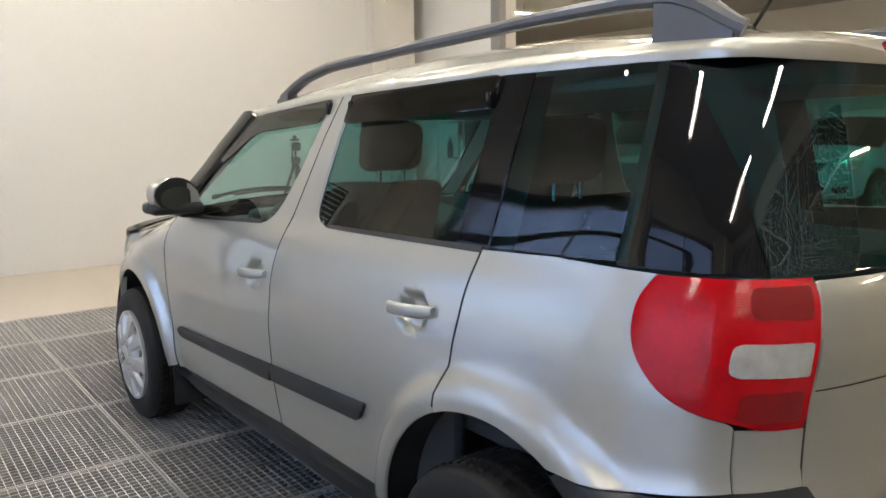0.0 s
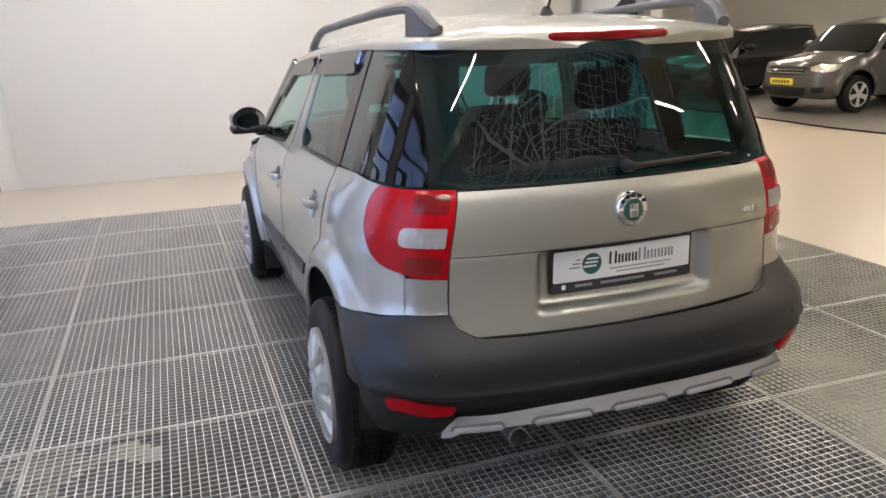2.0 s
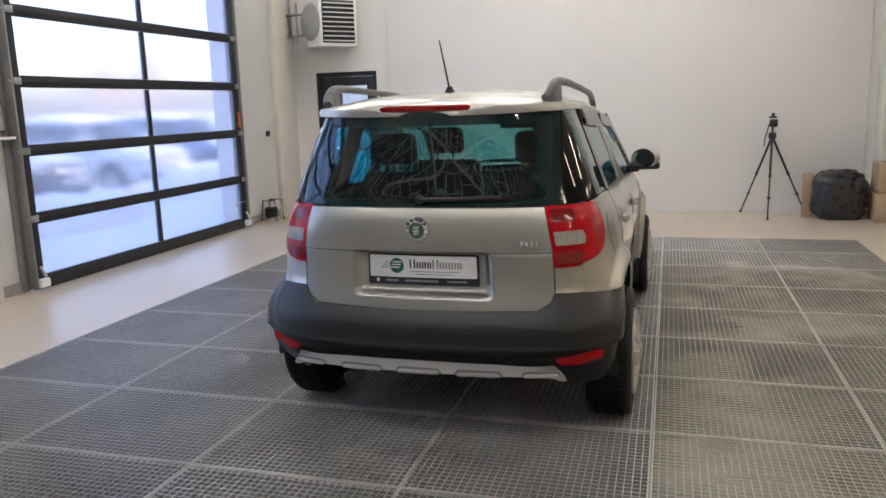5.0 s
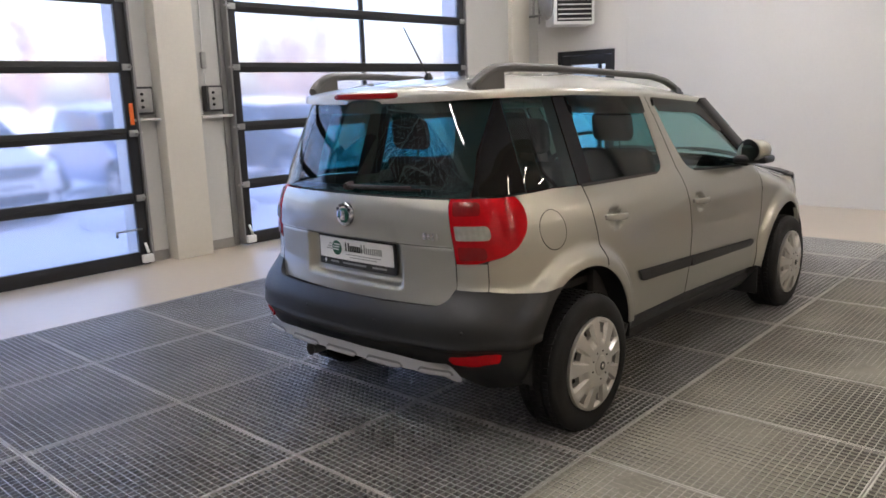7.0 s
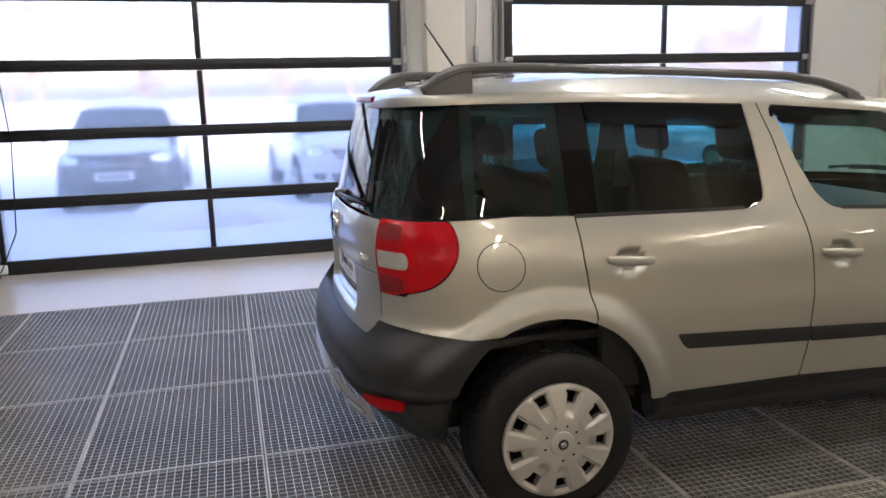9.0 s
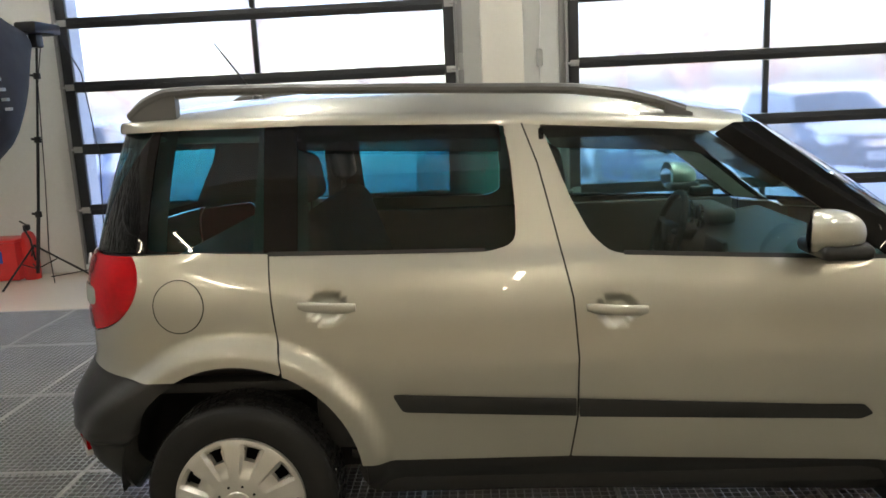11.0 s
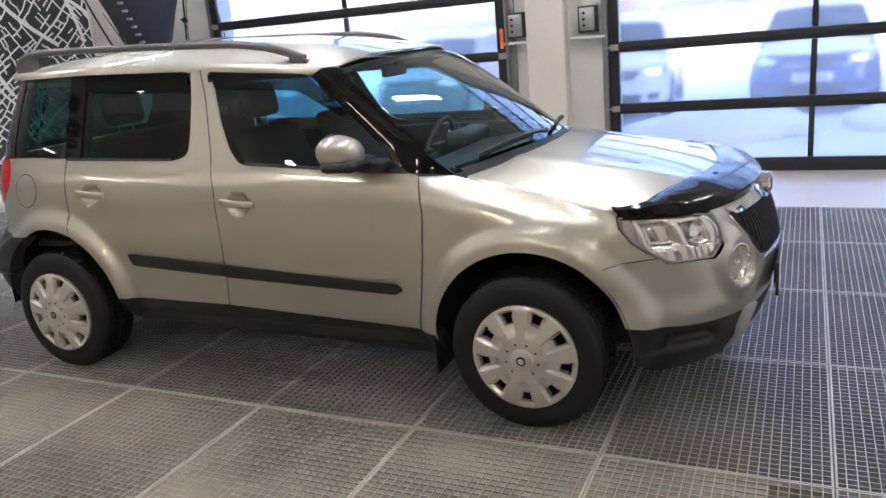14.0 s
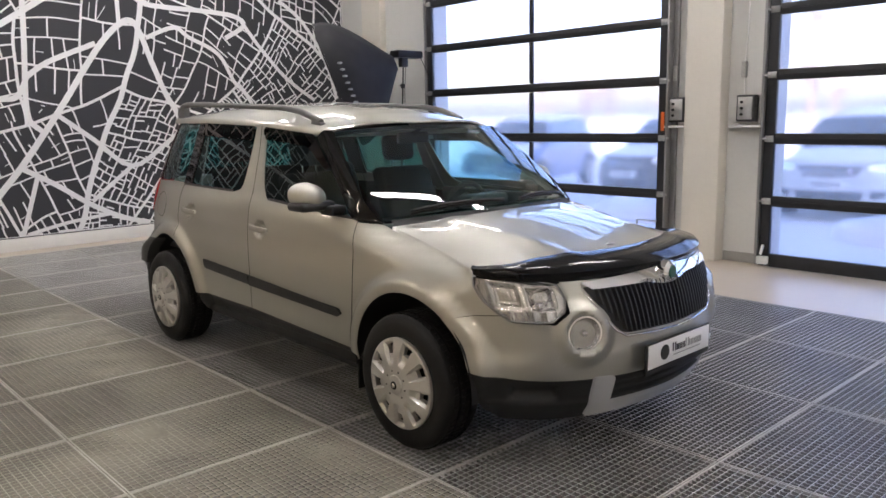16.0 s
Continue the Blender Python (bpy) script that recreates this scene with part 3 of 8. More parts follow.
# ---- outside: snow, parked cars, trees ----
def snow_ground():
    bm = bmesh.new()
    xs = [-400, -120, -60] + [-40 + 2.0 * k for k in range(24)] + [X_FRONT + 0.21] + [8 + 2.0 * k for k in range(17)] + [60, 120, 400]
    ys = [-4.29, -1.0, 2.0, 4.785, 5.2, 6, 7] + [8 + 2 * k for k in range(20)] + [60, 100, 200, 500]
    grid = [[bm.verts.new((x, y, -0.06 + (0.0 if y < 5.5 else 0.10 * noise.noise(Vector((x * 0.35, y * 0.35, 0))) + 0.05 * noise.noise(Vector((x * 1.1, y * 1.1, 3)))))) for x in xs] for y in ys]
    for j in range(len(ys) - 1):
        for i in range(len(xs) - 1):
            if ys[j] < 4.7 and xs[i] < X_FRONT + 0.2:
                continue
            bm.faces.new((grid[j][i], grid[j][i + 1], grid[j + 1][i + 1], grid[j + 1][i]))
    loose = [v for v in bm.verts if not v.link_faces]
    bmesh.ops.delete(bm, geom=loose, context="VERTS")
    return tagged(mesh_object("ground", bm, SNOW), "snow covered yard outside the doors", "snow", kind="structure")


snow_ground()


def snow_bank(x, y, rx, ry, h, seed):
    bm = bmesh.new()
    bmesh.ops.create_icosphere(bm, subdivisions=4, radius=1)
    for v in bm.verts:
        k = 1 + 0.25 * noise.noise(v.co * 1.7 + Vector((seed, 0, 0))) + 0.08 * noise.noise(v.co * 5 + Vector((0, seed, 0)))
        v.co = Vector((x + v.co.x * rx * k, y + v.co.y * ry * k, max(-0.12, v.co.z * h * k - 0.1)))
    return tagged(mesh_object("snow_bank", bm, SNOW), "heaped bank of cleared snow in the yard", "snow", "snow banks")


for i_, (x, y, rx, ry, h) in enumerate(((-7, 7.6, 1.6, 0.9, 0.55), (1.2, 7.2, 1.3, 0.7, 0.42), (4.4, 7.6, 1.8, 0.9, 0.5), (-2.6, 7.3, 1.2, 0.6, 0.38), (9, 8, 2.2, 1, 0.6))):
    snow_bank(x, y, rx, ry, h, i_ * 3.1)


def bare_tree(x, y, h, seed):
    rnd = random.Random(seed)
    tree = thing("tree", "bare winter tree standing in the snow", "tree", "yard trees")
    bm = bmesh.new()
    lean = Vector((rnd.uniform(-0.05, 0.05), rnd.uniform(-0.05, 0.05), 1))
    tube_into(bm, [Vector((x, y, -0.1)) + lean * h * t for t in (0, 0.3, 0.6, 1.0)], [0.14, 0.11, 0.07, 0.015], 7)
    part("trunk", bm, BARK, tree)
    bm = bmesh.new()
    for k in range(48):
        t = rnd.uniform(0.18, 0.96)
        p = Vector((x, y, -0.1)) + lean * h * t
        a, ln = rnd.uniform(0, 6.28), (1.05 - t) * h * rnd.uniform(0.25, 0.45)
        d = Vector((math.cos(a), math.sin(a), rnd.uniform(0.35, 0.9)))
        q = p + d * ln
        tube_into(bm, [p, p + d * ln * 0.5 + Vector((0, 0, 0.05)), q], [0.055, 0.036, 0.014], 5)
        for j in range(6):
            s = p.lerp(q, rnd.uniform(0.3, 0.95))
            e = s + Vector((rnd.uniform(-1, 1), rnd.uniform(-1, 1), rnd.uniform(0.1, 1))) * ln * 0.3
            tube_into(bm, [s, e], [0.026, 0.010], 4)
    part("crown", bm, BARK, tree)
    return tree


rnd_ = random.Random(4)
for k in range(24):
    bare_tree(-34 + 3.1 * k + rnd_.uniform(-0.8, 0.8), rnd_.uniform(26, 44), rnd_.uniform(6, 11), k)

import functools

# ---- the car: one curved hull, x forward, y to its left ----
PLAN = [(-1.925, 0), (-1.913, 0.30), (-1.87, 0.57), (-1.80, 0.71), (-1.70, 0.778), (-1.55, 0.81), (-1.2, 0.832), (-0.5, 0.838), (0.5, 0.838), (1.1, 0.836),
        (1.5, 0.822), (1.66, 0.795), (1.80, 0.748), (1.93, 0.655), (2.03, 0.50), (2.095, 0.30), (2.13, 0.0)]


def plan_curve():
    pts = [Vector((PLAN[1][0], -PLAN[1][1]))] + [Vector(p) for p in PLAN] + [Vector((PLAN[-2][0], -PLAN[-2][1]))]
    out = []
    for i in range(1, len(pts) - 2):
        p0, p1, p2, p3 = pts[i - 1:i + 3]
        for k in range(24):
            t = k / 24
            out.append(0.5 * (2 * p1 + (p2 - p0) * t + (2 * p0 - 5 * p1 + 4 * p2 - p3) * t * t + (3 * p1 - p0 - 3 * p2 + p3) * t ** 3))
    out.append(pts[-2])
    d = np.array([(p.x, p.y) for p in out])
    run = np.concatenate([[0], np.cumsum(np.hypot(*np.diff(d, axis=0).T))])
    even = np.linspace(0, run[-1], 330)
    d = np.stack([np.interp(even, run, d[:, 0]), np.interp(even, run, d[:, 1])], 1)
    for _ in range(3):
        flip = np.array([1, -1])
        wide = np.concatenate([d[8:0:-1] * flip, d, d[-2:-10:-1] * flip])
        d = np.stack([np.convolve(wide[:, k], np.ones(9) / 9, "same")[8:-8] for k in (0, 1)], 1)
    return np.concatenate([[0], np.cumsum(np.hypot(*np.diff(d, axis=0).T))]), d[:, 0], d[:, 1]


BU, BX, BY = plan_curve()
U_MAX = float(BU[-1])
SIDE_Z = (0.20, 0.30, 0.41, 0.50, 0.60, 0.75, 0.90, 1.00, 1.06, 1.10, 1.49, 1.56)
SIDE_Y = (0.775, 0.795, 0.818, 0.826, 0.833, 0.838, 0.828, 0.806, 0.782, 0.757, 0.612, 0.586)
REAR_Z = (0.22, 0.30, 0.36, 0.42, 0.48, 0.60, 0.66, 0.72, 0.76, 0.85, 1.00, 1.08, 1.13, 1.30, 1.50, 1.58)
REAR_DX = (0.12, 0.04, -0.02, -0.075, -0.095, -0.090, -0.055, -0.016, 0.0, 0.0, -0.008, 0.004, 0.03, 0.068, 0.128, 0.16)
FRONT_Z = (0.20, 0.30, 0.42, 0.52, 0.62, 0.72, 0.80, 0.88)
FRONT_DX = (-0.08, -0.015, 0.025, 0.035, 0.025, 0.0, -0.03, -0.085)
HOOD_X = (0.80, 1.00, 1.39, 1.62, 1.80, 2.2)
HOOD_EDGE_Z = (1.035, 1.005, 0.918, 0.868, 0.862, 0.86)
HOOD_EDGE_Y = (0.75, 0.722, 0.703, 0.742, 0.745, 0.745)
ARCHES = ((1.291, 0.335, 0.400), (-1.289, 0.362, 0.402))


def rear_dx(z):
    """How far the tail leans in; one even curve over the glass."""
    k = smooth(1.115, 1.165, z)
    q = z - 1.13
    return (1 - k) * curve(min(z, 1.2), REAR_Z, REAR_DX) + k * (0.03 + 0.222 * q + 0.08 * q * q)


def curve(x, xs, ys):
    """Reads a table smoothly."""
    return float(np.interp(x, xs, ys)) * 0.5 + 0.25 * float(np.interp(x - 0.02, xs, ys)) + 0.25 * float(np.interp(x + 0.02, xs, ys))


def soft(x, xs, ys):
    """Reads a table with its corners widely rounded."""
    return sum(float(np.interp(x + d, xs, ys)) for d in (-0.10, -0.06, -0.02, 0.02, 0.06, 0.10)) / 6


def hull(u, z):
    """The point of the body's wall at a length u round the plan (0: rear middle; positive: left) and a height z."""
    s, a = (1 if u >= 0 else -1), min(abs(u), U_MAX)
    x, y = float(np.interp(a, BU, BX)), float(np.interp(a, BU, BY))
    side = curve(z, SIDE_Z, SIDE_Y) / 0.838
    low = curve(min(z, 0.75), SIDE_Z, SIDE_Y) / 0.838
    wr, wf = smooth(-1.25, -1.74, x), smooth(1.30, 1.88, x)
    f = smooth(0.72, 1.02, x)
    yy = y * side
    if f > 0:
        zt, yh = soft(x, HOOD_X, HOOD_EDGE_Z), soft(x, HOOD_X, HOOD_EDGE_Y)
        q = min(1.0, max(0.0, (z - (zt - 0.14)) / 0.14))
        fade = 1 - smooth(1.60, 1.76, x)
        yf = y * low - max(0.0, y * low - yh) * q ** 2.5 * fade
        yy = yy * (1 - f) + yf * f
    yy *= 1 + 0.040 * smooth(1.00, 1.20, z) * (1 - 0.35 * smooth(1.30, 1.55, z)) * smooth(-1.15, -1.70, x)
    yy *= 1 + 0.055 * smooth(0.76, 0.62, z) * smooth(-1.42, -1.70, x) + 0.035 * smooth(0.56, 0.46, z) * smooth(1.45, 1.75, x)
    for cx, cz, r in ARCHES:
        d = math.hypot(x - cx, z - cz)
        yy += 0.038 * (1 - smooth(r + 0.040, r + 0.105, d)) * smooth(0.55, 0.72, y) * smooth(0.20, 0.34, z)
    return Vector((x + wr * rear_dx(z) + wf * curve(z, FRONT_Z, FRONT_DX), s * yy, z))


TABLE_A = np.linspace(0, U_MAX, 260)


@functools.lru_cache(maxsize=None)
def side_row(z):
    return tuple(hull(a, z).x for a in TABLE_A)


@functools.lru_cache(maxsize=None)
def end_row(z, front):
    t = TABLE_A[-80:][::-1] if front else TABLE_A[:90]
    return tuple(hull(a, z).y for a in t)


def at_x(x, z, s):
    """Chart coordinates of the side point with that x and z; s: 1 left, -1 right."""
    return (s * float(np.interp(x, side_row(round(z, 4)), TABLE_A)), z)


def at_rear(y, z):
    t = TABLE_A[:90]
    return (math.copysign(float(np.interp(abs(y), end_row(round(z, 4), False), t)), y), z)


def at_front(y, z, s=1):
    t = TABLE_A[-80:][::-1]
    return ((1 if y >= 0 else -1) * float(np.interp(abs(y), end_row(round(z, 4), True), t)), z)


def side_poly(pts, s, radius=0.012, steps=4):
    """Side outline in x, z (radius optional) to chart coordinates; long edges are divided first."""
    fine = rounded(pts, radius, steps)
    return [Vector(at_x(p.x, p.y, s)) for p in fine]


def arch_points(k, a0, a1, steps=16, grow=0.0):
    cx, cz, r = ARCHES[k]
    return [(cx + (r + grow) * math.cos(radians(a0 + (a1 - a0) * i / steps)), cz + (r + grow) * math.sin(radians(a0 + (a1 - a0) * i / steps)), 0.0) for i in range(steps + 1)]


def glass_chart(u, z):
    """The side glass keeps its slope down past the shoulder."""
    if z >= 1.15:
        return hull(u, z)
    a = hull(u, 1.15)
    return a + (hull(u, 1.20) - a) * ((z - 1.15) / 0.05)


CORE = (0.0, 0.0, 0.75)
car = thing("car", "beige metallic compact SUV parked on the floor gratings", "car")


def both(build):
    for s in (1, -1):
        build(s)


# outlines in side view
B_SEAM = [(-0.325, 1.492, 0), (-0.279, 1.362, 0), (-0.231, 1.151, 0), (-0.187, 0.946, 0), (-0.174, 0.754, 0), (-0.181, 0.549, 0), (-0.205, 0.408, 0.01)]
F_SEAM = [(0.812, 0.362, 0.01), (0.862, 0.72, 0.05), (0.876, 0.88, 0.05), (0.850, 1.022, 0.004)]
FRONT_GLASS_LOW = [(0.800, 1.034, 0.004), (0.35, 1.056, 0), (0.02, 1.072, 0), (-0.06, 1.082, 0.03), (-0.118, 1.135, 0.05), (-0.178, 1.255, 0), (-0.228, 1.395, 0), (-0.262, 1.484, 0.0)]
REAR_GLASS_FRONT = [(-0.385, 1.492, 0), (-0.368, 1.369, 0), (-0.360, 1.237, 0), (-0.362, 1.118, 0.045), (-0.45, 1.097, 0.02)]
R_SEAM = [(-1.168, 1.112, 0), (-1.156, 0.96, 0), (-1.128, 0.748, 0.004)]
HANDLES = ((-0.974, 0.945, -1.067, -0.880), (-0.051, 0.908, -0.147, 0.044))


def bowl(s):
    """Dents behind the door handles."""
    us = [(at_x(h[0], h[1], s)[0], h[1]) for h in HANDLES]

    def d(a, b):
        v = 0.0
        for cu, cz in us:
            q = math.hypot((a - cu) / 0.066, (b - cz + 0.004) / 0.056)
            v -= 0.026 * (1 - smooth(0.62, 1.0, q))
        return v
    return d


def doors(s):
    dent = bowl(s)
    front = B_SEAM + F_SEAM + FRONT_GLASS_LOW
    rear = [(p[0], p[1], p[2]) for p in B_SEAM] + [(-0.885, 0.408, 0.01)] + arch_points(1, 6.8, 66.3, 12) + R_SEAM[::-1] + [(-1.03, 1.107, 0), (-0.62, 1.101, 0)] + REAR_GLASS_FRONT[::-1]
    fd = panel("front_door", side_poly(front, s), hull, PAINT, car, 0.0175, disp=dent, out=CORE)
    rd = panel("rear_door", side_poly(rear, s), hull, PAINT, car, 0.0175, disp=dent, out=CORE)
    for d_, h in ((rd, HANDLES[0]), (fd, HANDLES[1])):
        bm = bmesh.new()
        pts = []
        for k in range(9):
            t = k / 8
            x, z = h[2] + (h[3] - h[2]) * t, h[1] + 0.008 - 0.012 * t
            u = at_x(x, z, s)[0]
            p = hull(u, z)
            pts.append(p + Vector((0, s * (0.004 + 0.024 * math.sin(math.pi * t) ** 0.45), 0)))
        rows = []
        for k, p in enumerate(pts):
            hz = 0.0165 * (0.70 if k in (0, 8) else 1.0)
            hy = 0.0095
            rows.append([bm.verts.new(p + Vector((0, s * hy * math.copysign(abs(math.cos(t)) ** 0.7, math.cos(t)), hz * math.copysign(abs(math.sin(t)) ** 0.7, math.sin(t))))) for t in (2 * math.pi * i / 14 for i in range(14))])
        for a, b in zip(rows, rows[1:]):
            for i in range(14):
                bm.faces.new((a[i], a[(i + 1) % 14], b[(i + 1) % 14], b[i]))
        bm.faces.new(rows[0])
        bm.faces.new(rows[-1])
        bmesh.ops.recalc_face_normals(bm, faces=bm.faces)
        part("door_handle", bm, PAINT_FLAT, d_)
    # side mouldings
    m1 = [(-0.777, 0.648, 0.012), (-0.186, 0.618, 0), (-0.186, 0.560, 0), (-0.745, 0.590, 0.015)]
    m2 = [(-0.176, 0.617, 0), (0.725, 0.566, 0.01), (0.752, 0.540, 0.012), (0.715, 0.521, 0.01), (-0.176, 0.559, 0)]
    panel("side_moulding", side_poly(m1, s), hull, PLASTIC, rd, 0.03, 0.02, 0.016, lambda a, b: -0.25 * abs(b - 0.604) ** 1.2, 0, out=CORE)
    panel("side_moulding", side_poly(m2, s), hull, PLASTIC, fd, 0.03, 0.02, 0.016, lambda a, b: -0.25 * abs(b - 0.57) ** 1.2, 0, out=CORE)
    # glass, its seals and the smoked deflectors
    fg = FRONT_GLASS_LOW + [(0.24, 1.446, 0.02), (0.30, 1.430, 0.02)]
    panel("front_side_window", side_poly(fg, s), glass_chart, GLASS, fd, 0.06, 0.004, -0.008, None, 0.001, out=CORE)
    rg = [(-1.075, 1.112, 0.02)] + [(-1.03, 1.107, 0), (-0.62, 1.101, 0)] + REAR_GLASS_FRONT[::-1] + [(-1.075, 1.518, 0.02)]
    panel("rear_side_window", side_poly(rg, s), glass_chart, PRIVACY, rd, 0.06, 0.004, -0.008, None, 0.001, out=CORE)
    qg = [(-1.58, 1.132, 0.03), (-1.18, 1.117, 0.02), (-1.18, 1.528, 0.02), (-1.55, 1.530, 0.0)]
    panel("quarter_window", side_poly(qg, s), glass_chart, PRIVACY, car, 0.06, 0.004, -0.004, None, 0.001, out=CORE)
    cp = [(-1.183, 1.114, 0), (-1.072, 1.109, 0), (-1.072, 1.526, 0), (-1.183, 1.530, 0)]
    panel("c_pillar_trim", side_poly(cp, s), glass_chart, GLOSS_BLACK, car, 0.06, 0.006, 0.0, None, 0.0005, out=CORE)
    v1 = [(-1.075, 1.512, 0.01), (-0.40, 1.488, 0.01), (-0.392, 1.402, 0.02), (-1.065, 1.432, 0.02)]
    v2 = [(-0.268, 1.482, 0.01), (0.27, 1.440, 0.01), (0.50, 1.272, 0.0), (0.47, 1.258, 0.0), (0.235, 1.378, 0.05), (-0.225, 1.408, 0.02)]
    panel("wind_deflector", side_poly(v1, s), hull, TINT_BLACK, rd, 0.05, 0.010, 0.013, None, 0, out=CORE, label="smoked plastic wind deflector")
    panel("wind_deflector", side_poly(v2, s), hull, TINT_BLACK, fd, 0.05, 0.008, 0.009, None, 0, out=CORE, label="smoked plastic wind deflector")
    for x0, d_ in ((-0.405, rd), (-0.262, fd), (-1.06, rd)):
        u, z = at_x(x0, 1.455, s)
        p = hull(u, z)
        box("clip", (p.x - 0.009, p.y - 0.010, 1.435), (p.x + 0.009, p.y + 0.016, 1.475), GLOSS_BLACK, d_, 0.006)
    strip = [(-1.165, 1.117, 0), (-0.62, 1.107, 0), (-0.46, 1.105, 0), (-0.46, 1.094, 0), (-0.62, 1.095, 0), (-1.165, 1.103, 0)]
    panel("window_trim", side_poly(strip, s), hull, PLASTIC, rd, 0.08, 0.006, 0.003, None, 0, out=CORE, label="dark window seal strip")
    strip = [(-0.02, 1.083, 0), (0.35, 1.063, 0), (0.80, 1.040, 0), (0.80, 1.028, 0), (0.35, 1.050, 0), (-0.02, 1.070, 0)]
    panel("window_trim", side_poly(strip, s), hull, PLASTIC, fd, 0.08, 0.006, 0.003, None, 0, out=CORE, label="dark window seal strip")
    # inner door lining
    for a, b, d_ in ((-0.15, 0.80, fd), (-1.05, -0.24, rd)):
        box("door_lining", (a, min(s * 0.70, s * 0.745), 0.42), (b, max(s * 0.70, s * 0.745), 1.04), DASH, d_, 0.02)


both(doors)


def seam(pts, chart, parent, radius=0.0026, name="seam", sink=0.0015):
    """A dark rubber line lying in the gap between two sheets."""
    run = []
    for a, b in zip(pts, pts[1:]):
        n_ = max(1, int((Vector(b) - Vector(a)).length / 0.03))
        run += [Vector(a).lerp(Vector(b), k / n_) for k in range(n_)]
    run.append(Vector(pts[-1]))
    out = [chart(p.x, p.y) for p in run]
    mid = Vector((0.0, 0.0, 0.75))
    out = [p - (p - mid).normalized() * sink for p in out]
    return tube(name, out, radius, PLASTIC_DARK, parent, 6)


def side_seams(s):
    for pts in (B_SEAM, F_SEAM, R_SEAM):
        seam([Vector(at_x(p[0], p[1], s)) for p in pts], hull, car, 0.0030)
    seam([Vector(at_x(x, z, s)) for x, z in ((1.66, 0.686), (1.70, 0.689), (1.785, 0.698))], hull, car, 0.0018)


both(side_seams)


def lamp_edge():
    k = [(-1.638, 1.118), (-1.619, 1.088), (-1.611, 1.050), (-1.615, 1.005), (-1.637, 0.958), (-1.680, 0.912), (-1.732, 0.882), (-1.785, 0.866)]
    p = [Vector(k[0])] + [Vector(q) for q in k] + [Vector(k[-1])]
    out = []
    for i in range(1, len(p) - 2):
        for t in (0.0, 0.33, 0.67):
            a, b, c, d = p[i - 1:i + 3]
            out.append(tuple(0.5 * (2 * b + (c - a) * t + (2 * a - 5 * b + 4 * c - d) * t * t + (3 * b - a - 3 * c + d) * t ** 3)))
    return out + [k[-1]]


